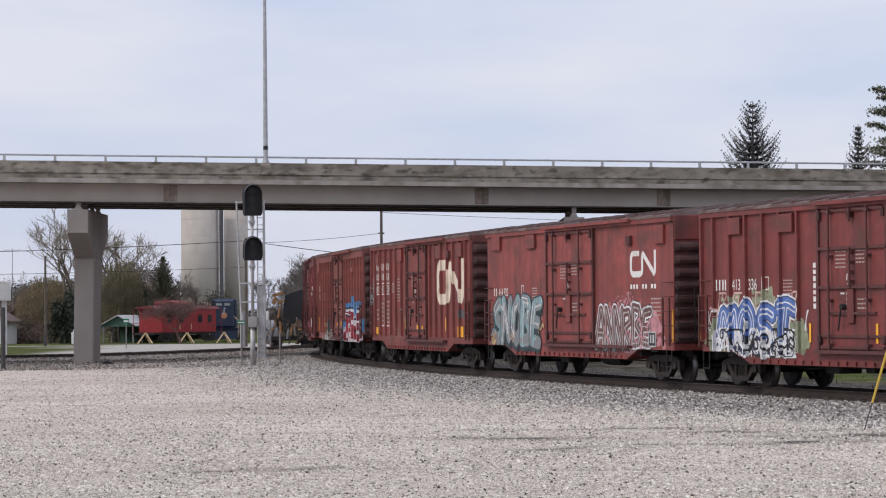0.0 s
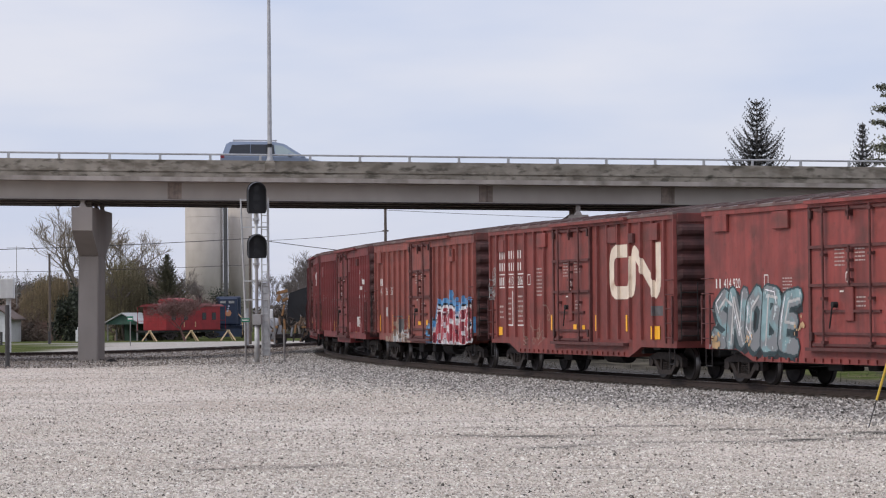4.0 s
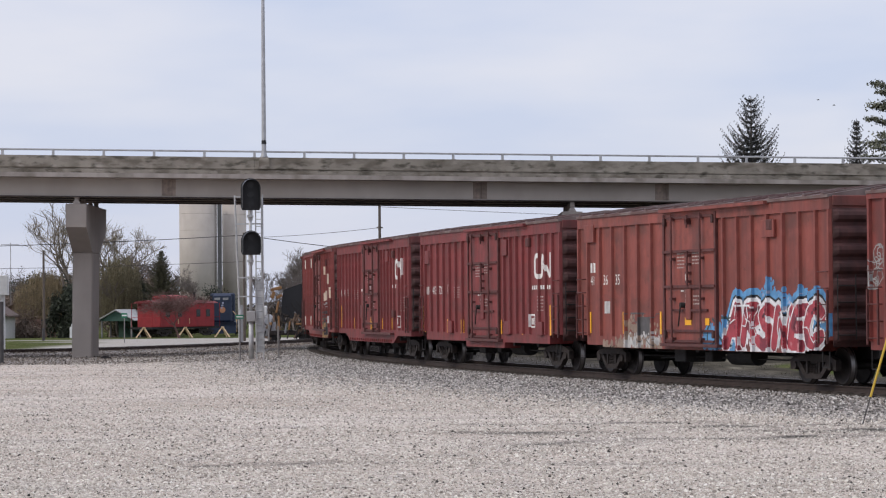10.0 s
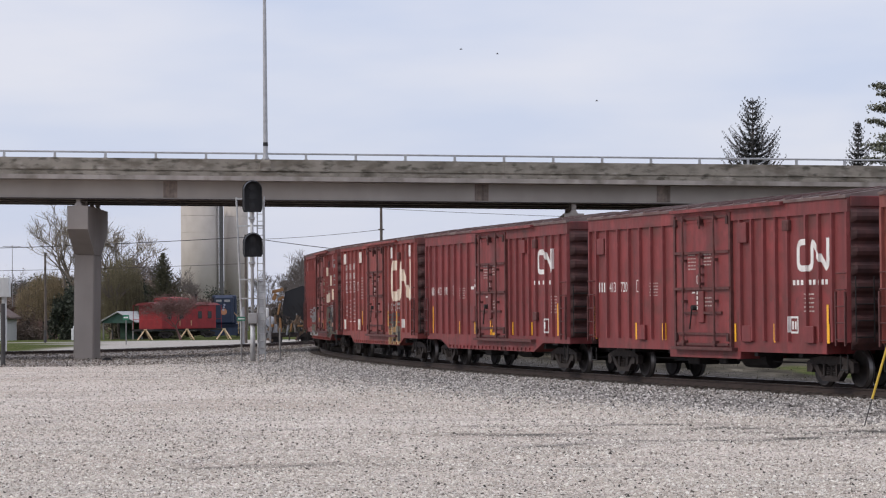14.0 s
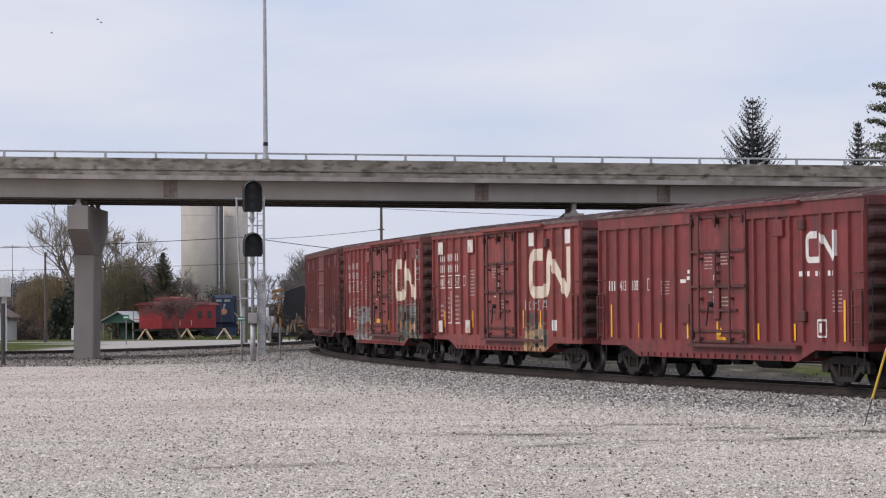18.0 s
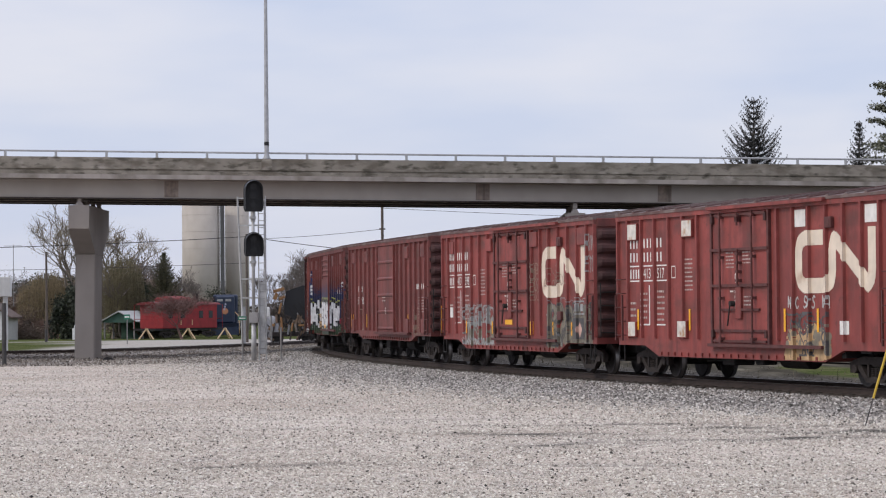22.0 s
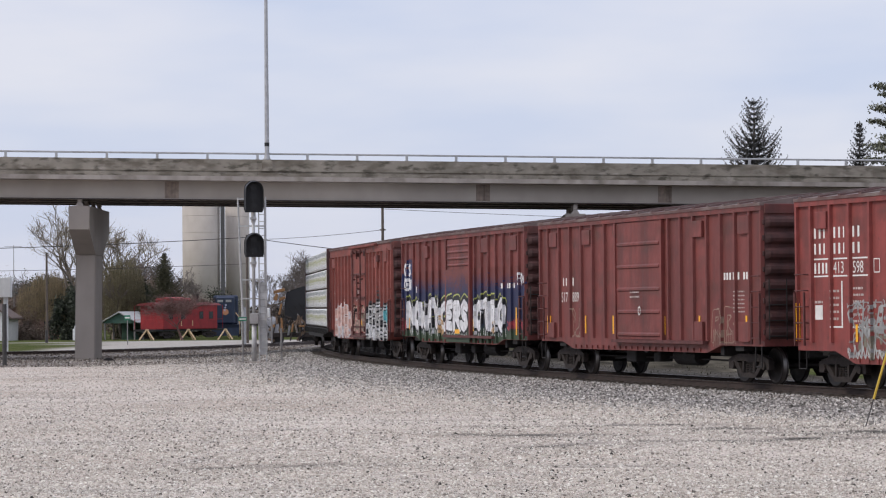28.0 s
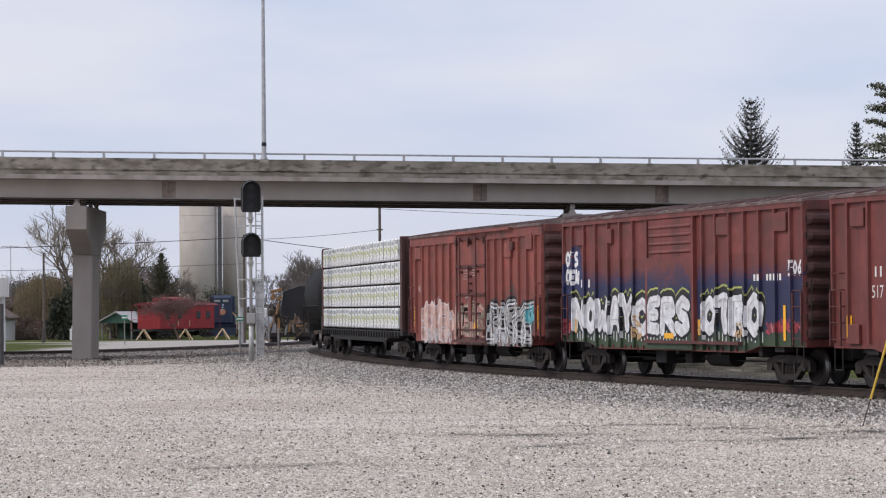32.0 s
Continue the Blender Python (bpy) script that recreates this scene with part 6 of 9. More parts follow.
    mark("paint_patch", [bar(5.75, 6.7, 1.02, 1.6)], M["sp_dgrey"], car, sl, 0.024)
    mark("stencil_box", [[(x + 0.38, z) for x, z in q] for q in stroke([(5.6, 1.72), (6.35, 1.72), (6.35, 2.08), (5.6, 2.08), (5.6, 1.72)], 0.05) + [bar(5.68, 5.92, 1.79, 2.02), bar(6.02, 6.26, 1.79, 2.02)]], M["sp_grey"], car, sl, 0.026)
    mark("diamond_placard", [[(6.35, 1.05), (6.55, 1.28), (6.35, 1.5), (6.15, 1.28)]], M["sp_salmon"], car, sl, 0.026, "salmon diamond placard")
    mark("scrawl", [q for word, z in (("RIM", 3.5), ("ETC", 2.9)) for path in letters_of(random.Random(52), word, 6.98, 7.58, z, z + 0.5, 0.2, 0.1) for q in stroke(path, 0.045)], M["sp_grey"], car, sl, 0.008, "thin grey tag")
    mark("paint_patch", [bar(-6.9, -6.55, 1.6, 1.95)], M["white"], car, sl, 0.012)
    mark("reflector", [bar(-7.75, -7.62, 1.1, 2.0), bar(7.6, 7.72, 1.2, 2.0)], M["yellow"], car, sl, 0.022)
    reflectors(car, sl, (-5.0, -2.15, 2.0, 3.9, 5.6), 1.1, 1.5)
    mark("yellow_square", [bar(-0.65, 0.1, 1.4, 1.55)], M["yellow"], car, sl, 0.022)
    mark("scrawl", curls(random.Random(15), 1.75, 2.6, 2.2, 3.2, 8, 0.03) + curls(random.Random(51), 3.2, 5.0, 2.6, 3.1, 6, 0.025), M["sp_drab"], car, sl, 0.009)
    door_text(car, sl, -1.7, 57)
    # 517889
    car, sl = boxcar("brown boxcar with horizontally pressed sliding door and corrugated ends", "brown", -68.686, door=(-1.66, 1.5), door_kind="panel", end_notch=True, sill=0.95, deep=0.75, rail_top=False,
                     plates=[(-6.85, 3.72, 0.6, 0.42), (-4.2, 3.72, 0.6, 0.42), (3.6, 3.72, 0.6, 0.42), (6.4, 3.72, 0.65, 0.45), (-7.0, 1.05, 0.5, 0.45), (3.7, 1.05, 0.5, 0.5), (6.4, 1.05, 0.6, 0.5)])
    mark("reporting_mark", [bar(-5.9, -5.83, 2.57, 2.8), bar(-5.68, -5.61, 2.57, 2.8), bar(-5.14, -5.05, 2.57, 2.8)], M["white"], car, sl, 0.006)
    mark("car_number", text_polys("517", -6.05, 2.1, 0.28, 0.85) + text_polys("889", -5.16, 2.1, 0.28, 0.85), M["white"], car, sl, 0.006)
    address_bars(car, sl, 5.4, 6.9, 2.6, 0.18)
    piece(car, sl, 61, "RB", 4.65, 6.15, 1.05, 1.8, [(M["sp_drab"], 0.24, 0), (M["brown"], 0.18, 0)], None, 0, M["sp_drab"], 0.1)
    mark("scrawl", scribble(random.Random(16), -5.2, -4.6, 1.1, 1.9, 6, 0.03), M["sp_drab"], car, sl, 0.008)
    reflectors(car, sl, (-6.95, -4.1, -2.0, 1.62, 3.9, 6.75), 1.2, 1.7)
    data_panel(car, sl, 6.1, 1.75, 0.55, 0.6, 6, 62)
    data_panel(car, sl, -0.6, 2.15, 0.7, 0.25, 2, 63)
    mark("door_digit", stroke([(0.05, 1.72), (0.12, 1.77), (0.12, 1.9), (0.05, 1.95), (-0.02, 1.9), (-0.02, 1.77), (0.05, 1.72)], 0.035), M["white"], car, sl, 0.006)
    # blue-green graffiti car
    car, sl = boxcar("brown boxcar with navy and green band and white block-letter graffiti", "brown", -85.403, door=(-1.5, 1.4), door_kind="fine", end_notch=True, sill=0.95, deep=0.78, rail_top=False,
                     plates=[(-6.6, 3.7, 0.55, 0.4), (-4.5, 3.7, 0.5, 0.4), (2.9, 3.72, 0.7, 0.45), (6.2, 3.72, 0.65, 0.45)])
    mark("spray_band", [bar(-7.7, 7.7, 0.82, 3.25)], M["band"], car, sl, 0.003, "sprayed band, green below fading into navy")
    mark("spray_band", cloud(random.Random(96), -7.8, -6.3, 2.3, 4.1, 420, 0.10), M["sp_navy"], car, sl, 0.004)
    mark("spray_band", cloud(random.Random(84), -8.0, 8.0, 2.5, 3.3, 900, 0.03, 1.6), M["sp_navy"], car, sl, 0.004)
    for k, (word, x0, x1) in enumerate((("NOWAY", -6.95, -2.62), ("CERS", -2.5, 1.3), ("OTRO", 1.85, 5.5))):
        rims = letters_of(random.Random(200 + k), word, x0, x1, 1.3, 2.12, 0.12, 0.02)
        # fat white letters, each with a black edge, under a lime rim along their tops
        mark("letter_halo", [[(x, z + 0.11) for x, z in q] for path in rims for q in stroke(path, 0.52)], M["sp_lime"], car, sl, 0.006)
        mark("letter_edge", [[(x, z + 0.04) for x, z in q] for path in rims for q in stroke(path, 0.56)], M["sp_black"], car, sl, 0.0075)
        piece(car, sl, 200 + k, word, x0, x1, 1.3, 2.12, [(M["sp_black"], 0.42, 0), (M["sp_chalk"], 0.32, 0)], None, 0, None, 0.12, 0.02, True)
        mark("spray_line", [q for path in rims for q in stroke(path[:3], 0.03)], M["sp_lgrey"], car, sl, 0.027)
        mark("spray_line", [bar(d, d + 0.05, 1.03 + 0.05 * math.sin(7 * d), 1.3) for d in np.arange(x0 + 0.15, x1 - 0.1, 0.21)], M["sp_chalk"], car, sl, 0.0072)
    mark("paint_patch", cloud(random.Random(65), -2.75, -2.1, 1.05, 1.9, 26, 0.07) + cloud(random.Random(64), 3.9, 4.3, 1.25, 1.6, 10, 0.07) + cloud(random.Random(63), 1.6, 1.9, 1.2, 1.7, 12, 0.05), M["sp_tan"], car, sl, 0.029)
    mark("painted_word", [p for word, z in (("OTS", 3.12), ("CREN", 2.6)) for line in letters_of(random.Random(86), word, -7.6, -6.62, z, z + 0.4) for p in stroke(line, 0.12)], M["sp_white"], car, sl, 0.008, "small white tag")
    mark("spray_cloud", cloud(random.Random(87), 5.6, 7.7, 1.35, 1.55, 200, 0.05) + cloud(random.Random(88), -7.7, -7.1, 1.3, 1.7, 30, 0.08), M["sp_red"], car, sl, 0.009)
    mark("painted_word", [q for path in ([(6.85, 2.95), (7.05, 3.0), (7.0, 2.85), (6.85, 2.68), (7.05, 2.68)], [(7.2, 3.0), (7.1, 2.85), (7.18, 2.68), (7.28, 2.85), (7.2, 3.0)], [(7.5, 3.02), (7.36, 2.8), (7.42, 2.68), (7.52, 2.78), (7.4, 2.88)]) for q in stroke(path, 0.07)], M["sp_white"], car, sl, 0.01)
    mark("reporting_mark", [bar(-6.45, -6.37, 2.5, 2.72), bar(-6.3, -6.22, 2.5, 2.72), bar(-5.9, -5.78, 2.5, 2.72)], M["white"], car, sl, 0.008)
    address_bars(car, sl, 4.9, 6.5, 2.55, 0.16)
    mark("reflector", [bar(6.55, 6.68, 1.1, 1.95), bar(-6.9, -6.8, 1.2, 1.6), bar(-0.35, 0.25, 1.1, 1.24), bar(1.62, 1.74, 1.2, 1.6)], M["yellow"], car, sl, 0.02)
    # orange-brown car with two sprayed pieces
    car, sl = boxcar("faded orange-brown boxcar with salmon and grey graffiti along its foot", "orange", -102.62, belly=False, sill=0.80, header=0.3, door=(-1.6, 1.7), plates=[(-7.0, 3.65, 0.8, 0.4), (3.9, 3.5, 0.7, 0.45), (6.2, 3.7, 0.6, 0.5)])
    mark("spray_cloud", cloud(random.Random(97), -6.3, -2.0, 1.15, 2.35, 480, 0.10) + [bar(d, d + 0.16, 0.85 + 0.5 * (0.5 + 0.5 * math.sin(9.7 * d)), 1.5) for d in np.arange(-6.0, -2.2, 0.24)], M["sp_rose"], car, sl, 0.005)
    piece(car, sl, 71, "SOKER", -6.1, -2.5, 0.95, 2.0, [(M["sp_white"], 0.44, 0), (M["sp_rose"], 0.36, 0), (M["sp_salmon"], 0.06, 0)], None, 0, M["sp_white"], 0.15)
    mark("spray_cloud", cloud(random.Random(45), -2.3, 1.8, 0.85, 2.2, 330, 0.10, 0.7), M["sp_drab"], car, sl, 0.004)
    piece(car, sl, 72, "NEIS", -2.0, 1.5, 0.9, 1.95, [(M["sp_ash"], 0.40, 0), (M["sp_salmon"], 0.28, 0), (M["sp_red"], 0.06, 0)], None, 0, None, 0.2)
    mark("spray_line", curls(random.Random(46), -2.0, 1.6, 0.85, 1.9, 12, 0.05), M["sp_ash"], car, sl, 0.02)
    mark("paint_patch", cloud(random.Random(47), 0.2, 1.0, 1.2, 1.7, 20, 0.07), M["yellow"], car, sl, 0.005)
    piece(car, sl, 73, "BARKE", 2.1, 6.6, 0.88, 2.0, [(M["sp_black"], 0.46, 0), (M["sp_lgrey"], 0.30, 0), (M["sp_black"], 0.17, 0), (M["sp_chalk"], 0.07, 0)], M["sp_dgrey"], 260, M["sp_white"], 0.6, 0.3)
    mark("spray_line", [q for k in range(15) for q in stroke([(2.2 + 0.3 * k, 0.85), (2.3 + 0.3 * k, 1.2), (2.18 + 0.3 * k, 1.45 + 0.2 * math.sin(2.7 * k))], 0.09)], M["sp_white"], car, sl, 0.024)
    mark("spray_line", curls(random.Random(44), 2.2, 6.5, 1.3, 1.9, 9, 0.05), M["sp_lgrey"], car, sl, 0.028)
    mark("scrawl", cloud(random.Random(18), 6.0, 6.9, 1.5, 2.2, 30, 0.09), M["sp_aqua"], car, sl, 0.03)
    mark("car_number", text_polys("41", -6.8, 2.5, 0.25, 0.8), M["white"], car, sl, 0.006)
    reflectors(car, sl, (-7.3, 7.2), 1.3, 2.0)
    door_text(car, sl, -1.6, 74)
    lumber_car(-122.07)
    tank_car(-141.6)


def lumber_car(middle):
    car = thing("lumber_flatcar", "dark flatcar with bulkheads, loaded with wrapped lumber", "freight car", group="cars of the moving train")
    half = 10.2
    bm = fresh()
    prism(bm, [(-half, 0.95), (-7.4, 0.95), (-6.4, 0.70), (6.4, 0.70), (7.4, 0.95), (half, 0.95), (half, 1.12), (-half, 1.12)], -1.5, 1.5)
    part("deck", bm, M["under"], car, "grimy dark deck")
    for sgn in (-1, 1):
        bm = fresh()
        box(bm, sgn * 9.85 - 0.14, sgn * 9.85 + 0.14, -1.5, 1.5, 1.1, 4.55, 0.02)
        for y in (-1.45, -0.5, 0.5, 1.45):
            box(bm, sgn * 10.03 - 0.1, sgn * 10.03 + 0.1, y - 0.05, y + 0.05, 1.1, 4.5)
        part("bulkhead", bm, M["end_dark"], car, "grimy dark end bulkhead")
    bm = fresh()
    box(bm, -9.8, 9.8, -0.06, 0.06, 1.1, 4.5)
    part("centre_beam", bm, M["end_dark"], car)
    bm = fresh()
    for x in np.arange(-9.7, 9.8, 0.62):
        box(bm, x - 0.06, x + 0.06, -1.56, -1.5, 0.86, 1.08)
    part("stake_pocket", bm, M["under"], car)
    # bundles, four high, of two lengths
    k = 0
    for tier in range(4):
        z0 = 1.16 + tier * 0.845
        x = -9.65
        while x < 9.4:
            ln = 2.44 if k % 3 else 3.05
            ln = min(ln, 9.65 - x)
            if ln > 0.5:
                bm = fresh()
                box(bm, x + 0.012, x + ln - 0.012, -1.5, -0.09, z0 + 0.03, z0 + 0.80, 0.04)
                b = part("wrapped_bale", bm, M["wrap"], car, "white plastic-wrapped lumber bundle with yellow-green print")
                rng = random.Random(k)
                polys, dark, seam_shades = [], [], []
                for xx in np.arange(x + 0.02, x + ln - 0.5, 0.81):
                    zz = z0 + rng.uniform(0.36, 0.42)
                    polys += [bar(xx + 0.1, xx + 0.46, zz - 0.02, zz + 0.13), bar(xx + 0.5, xx + 0.64, zz - 0.1, zz + 0.05), bar(xx + 0.16, xx + 0.3, zz - 0.16, zz - 0.08)]
                    dark += [bar(xx + 0.14, xx + 0.58, zz + 0.2, zz + 0.33), bar(xx + 0.34, xx + 0.5, zz - 0.3, zz - 0.24)]
                    # dark bar at each seam paints the shadow between neighbouring bales
                    seam_shades += [bar(xx + 0.685, xx + 0.775, z0 + 0.05, z0 + 0.8)]
                mark("wrapper_seam", seam_shades, M["seam_shade"], b, [(-20, 20, -1.5)], 0.003)
                flat = [(-20, 20, -1.5)]
                mark("wrapper_print", polys, M["print"], b, flat, 0.004)
                mark("wrapper_print", dark, M["print_grey"], b, flat, 0.004)
                bm = fresh()
                box(bm, x + 0.012, x + ln - 0.012, 0.09, 1.5, z0 + 0.03, z0 + 0.80, 0.04)
                part("wrapped_bale", bm, M["wrap"], car)
            x += ln
            k += 1
        bm = fresh()
        for xx in np.arange(-9.5, 9.6, 1.2):
            box(bm, xx - 0.05, xx + 0.05, -1.46, 1.46, z0 - 0.022, z0 + 0.018)
        part("dunnage", bm, M["tie"], car)
    for sgn in (1, -1):
        part("coupler", COUPLER, None, car, at=pose(sgn * (half - 0.1), 0, 0, 0, 0, 0 if sgn > 0 else 180))
    add_trucks(car, middle, 8.2)


def tank_car(middle):
    car = thing("tank_car", "black cylindrical tank car with rounded ends", "freight car", group="cars of the moving train")
    bm = fresh()
    n, rings = 28, []
    for x, r in ((-7.6, 0.2), (-7.45, 0.8), (-7.2, 1.2), (-6.8, 1.42), (-6.3, 1.5), (6.3, 1.5), (6.8, 1.42), (7.2, 1.2), (7.45, 0.8), (7.6, 0.2)):
        rings.append([(x, r * math.cos(2 * math.pi * k / n), 2.65 + r * math.sin(2 * math.pi * k / n)) for k in range(n)])
    loft(bm, rings)
    part("tank", smooth(made("tank", bm, M["tank"])), None, car, "glossy black tank shell")
    bm = fresh()
    box(bm, -7.9, 7.9, -0.4, 0.4, 0.8, 1.2)
    for x in (-6.2, 6.2):
        box(bm, x - 0.5, x + 0.5, -1.3, 1.3, 0.9, 1.6)
    part("underframe", bm, M["under"], car)
    bm = fresh()
    rod(bm, (0, 0, 4.1), (0, 0, 4.5), 0.5, n=16)
    part("dome_cover", bm, M["tank"], car)
    bm = fresh()
    for x in np.arange(-7.6, 7.7, 0.95):
        rod(bm, (x, -1.52, 1.3), (x, -1.52, 2.1), 0.018, n=6)
    rod(bm, (-7.6, -1.52, 2.1), (7.6, -1.52, 2.1), 0.02, n=6)
    part("hand_railing", bm, M["under"], car)
    for sgn in (1, -1):
        part("coupler", COUPLER, None, car, at=pose(sgn * 7.7, 0, 0, 0, 0, 0 if sgn > 0 else 180))
    add_trucks(car, middle, 6.2)


M["rusted_white"] = material("rust_edged_white_paint", (0.62, 0.58, 0.52), 0.7, grain=0.15, scale=5, spots=[((0.40, 0.22, 0.10), 3.5, 0.52, 0.7)])
M["wrap"] = material("white_lumber_wrap", (0.80, 0.80, 0.79), 0.4, grain=0.06, scale=3, bump=0.3, bump_scale=6)
# shadow between bales, as a dark colour
M["seam_shade"] = material("shaded_wrapper_fold", (0.15, 0.16, 0.16), 0.6, grain=0.2)
M["print"] = material("yellow_green_print", (0.50, 0.52, 0.24), 0.5, grain=0.1)
M["print_grey"] = material("grey_print", (0.36, 0.40, 0.40), 0.5, grain=0.1)
M["tank"] = material("black_tank_paint", (0.012, 0.012, 0.013), 0.7, grain=0.25, spec=0.2)
build_train()


# ---- signal and things beside the tracks ----
M["signal_grey"] = material("aluminium_paint", (0.44, 0.44, 0.43), 0.5, 0.3, grain=0.15, scale=4, streaks=0.2)
M["lens_dark"] = material("unlit_signal_lens", (0.004, 0.004, 0.005), 0.4, grain=0.1)
M["sign_green"] = material("green_sign_sheet", (0.02, 0.16, 0.09), 0.5, grain=0.1)
M["white_metal"] = material("white_painted_metal", (0.66, 0.66, 0.64), 0.5, grain=0.08, streaks=0.2, streak_colour=(0.35, 0.33, 0.3))
M["post_dark"] = material("dark_post", (0.05, 0.047, 0.045), 0.8, grain=0.2)
M["post_grey"] = material("grey_post", (0.20, 0.19, 0.18), 0.7, grain=0.2)
M["box_grey"] = material("grey_cabinet", (0.27, 0.26, 0.25), 0.6, grain=0.12)
M["guard_yellow"] = material("yellow_plastic_guard", (0.50, 0.33, 0.03), 0.5, grain=0.08)
M["pole_wood"] = material("utility_pole_wood", (0.10, 0.08, 0.065), 0.9, grain=0.25, scale=3, streaks=0.3)


def railway_signal(x, y):
    z0 = height_at(x, y) - 0.05
    s = thing("railway_signal", "tall two-headed railway signal mast with ladder and black hoods", "signal", pose(x, y, 0))
    bm = fresh()
    rod(bm, (0, 0, z0), (0, 0, 1.5), 0.115, 0.10, 14)
    rod(bm, (0, 0, 1.5), (0, 0, 7.3), 0.075, 0.06, 14)
    part("mast", smooth(made("mast", bm, M["signal_grey"])), None, s, "grey tubular mast")
    bm = fresh()
    box(bm, -0.3, 0.3, -0.3, 0.3, z0 - 0.3, z0 + 0.12, 0.03)
    part("foundation", bm, M["concrete"], s)
    bm = fresh()
    box(bm, -0.17, 0.2, -0.22, 0.2, 1.35, 1.8, 0.02)
    part("junction_box", bm, M["box_grey"], s, "grey junction box on the mast")
    for zb, h in ((6.06, 1.35), (4.17, 1.03)):
        bm = fresh()
        w, n = 0.42, 20
        ring = [(w * math.cos(a), zb + h - w + w * math.sin(a)) for a in np.linspace(0, math.pi, n)] + [(-w, zb + 0.14), (-w * 0.86, zb), (w * 0.86, zb), (w, zb + 0.14)]
        prism(bm, ring, -0.36, -0.32)
        head = part("signal_head", bm, M["black"], s, "black oval background plate", at=pose(0, 0, 0, 0, 0, 8))
        bm = fresh()
        # a deep hood standing out of the plate, open towards its front
        wi, we = 0.36, 0.40
        outer = [(we * math.cos(a), zb + h - we - 0.02 + we * math.sin(a)) for a in np.linspace(0, math.pi, n)]
        outer = [(we, zb + 0.1)] + outer + [(-we, zb + 0.1)]
        for (x0, a0), (x1, a1) in zip(outer, outer[1:]):
            p = [(x0, -0.36, a0), (x1, -0.36, a1), (x1 * 0.93, -0.36 - 0.52, a1 - 0.04), (x0 * 0.93, -0.36 - 0.52, a0 - 0.04)]
            f = bm.faces.new([bm.verts.new(q) for q in p])
        bmesh.ops.remove_doubles(bm, verts=bm.verts, dist=0.001)
        bmesh.ops.solidify(bm, geom=bm.faces[:], thickness=0.02)
        part("hood", bm, M["black"], head, "deep black hood")
        k = 3 if h > 1.2 else 2
        for i in range(k):
            bm = fresh()
            c = zb + 0.27 + i * (h - 0.55) / (k - 1)
            rod(bm, (0, -0.36, c), (0, -0.39, c), 0.14, n=16)
            part("lens", bm, M["lens_dark"], head)
        bm = fresh()
        box(bm, -0.2, 0.2, -0.32, 0.1, zb + 0.15, zb + h - 0.3, 0.03)
        part("housing", bm, M["black"], head)
        bm = fresh()
        rod(bm, (0, 0, zb - 0.42), (0, 0, zb + 0.1), 0.1, n=12)
        box(bm, -0.13, 0.13, -0.3, 0.12, zb - 0.3, zb - 0.2, 0.01)
        part("bracket", bm, M["signal_grey"], s)
    # ladder behind the mast
    for sx in (0.2, 0.5):
        bm = fresh()
        rod(bm, (sx, 0.35, z0), (sx, 0.35, 6.75), 0.028, n=8)
        part("ladder_stile", bm, M["signal_grey"], s)
    for z in np.arange(0.3, 6.7, 0.3):
        bm = fresh()
        rod(bm, (0.2, 0.35, z), (0.5, 0.35, z), 0.016, n=6)
        part("rung", bm, M["signal_grey"], s)
    bm = fresh()
    box(bm, 0.16, 0.54, 0.37, 0.385, z0 + 0.4, 3.1)
    part("climbing_shield", bm, M["signal_grey"], s, "pale shield plate behind the ladder")
    for sx, top, foot in ((-0.68, 6.72, 1.95), (0.47, 6.6, 3.0)):
        bm = fresh()
        rod(bm, (sx + (0.0 if sx > 0 else 0.17), 0.3, foot), (sx, 0.3, top), 0.05, 0.04, 8)
        part("guard_post", bm, M["signal_grey"], s)
    for z, a, b in ((5.5, -0.66, 0.5), (3.22, -0.55, 0.5), (2.42, -0.52, 0.2), (6.65, -0.68, -0.3)):
        bm = fresh()
        box(bm, a, b, 0.2, 0.28, z - 0.03, z + 0.03)
        rod(bm, (0, 0, z), (0, 0.25, z), 0.03, n=8)
        part("platform_bar", bm, M["signal_grey"], s)
    return s


def pole(name, label, category, x, y, top, r0=0.06, r1=None, mat="post_grey", foot=None):
    z0 = height_at(x, y) - 0.1 if foot is None else foot
    bm = fresh()
    rod(bm, (0, 0, z0), (0, 0, top), r0, r1 or r0, 10)
    ob = part(name, bm, M[mat], None, label, at=pose(x, y, 0))
    return tagged(ob, category=category)


def post_sign(x, y, z, w, h, top, label, mat="sign_green", post="post_grey"):
    s = thing("street_sign", label, "sign", pose(x, y, 0))
    bm = fresh()
    rod(bm, (0, 0, height_at(x, y) - 0.1), (0, 0, top), 0.04, n=8)
    part("post", bm, M[post], s)
    bm = fresh()
    box(bm, -w / 2, w / 2, -0.06, -0.045, z - h / 2, z + h / 2, 0.005)
    plate = part("sign_plate", bm, M[mat], s)
    bm = fresh()
    box(bm, -w * 0.38, w * 0.38, -0.066, -0.061, z - h * 0.14, z + h * 0.14)
    part("lettering", bm, M["white"], plate)
    return s


railway_signal(-8.08, 112.0)
post_sign(-8.75, 114.5, 1.55, 0.36, 0.17, 1.65, "small green blade sign on a thin grey post")
pole("marker_post", "thin grey steel post in the ballast", "post", -7.05, 114.0, 1.15, 0.045)
pole("marker_post", "thin grey steel post by the pavement", "post", -11.4, 174.0, 1.5, 0.06)
pole("marker_post", "stout pale grey post beside the pavement", "post", -13.0, 171.0, 2.1, 0.16, mat="signal_grey")
pole("marker_post", "dark grey post at the edge of the yard", "post", -19.15, 115.0, 2.3, 0.1, mat="post_dark")
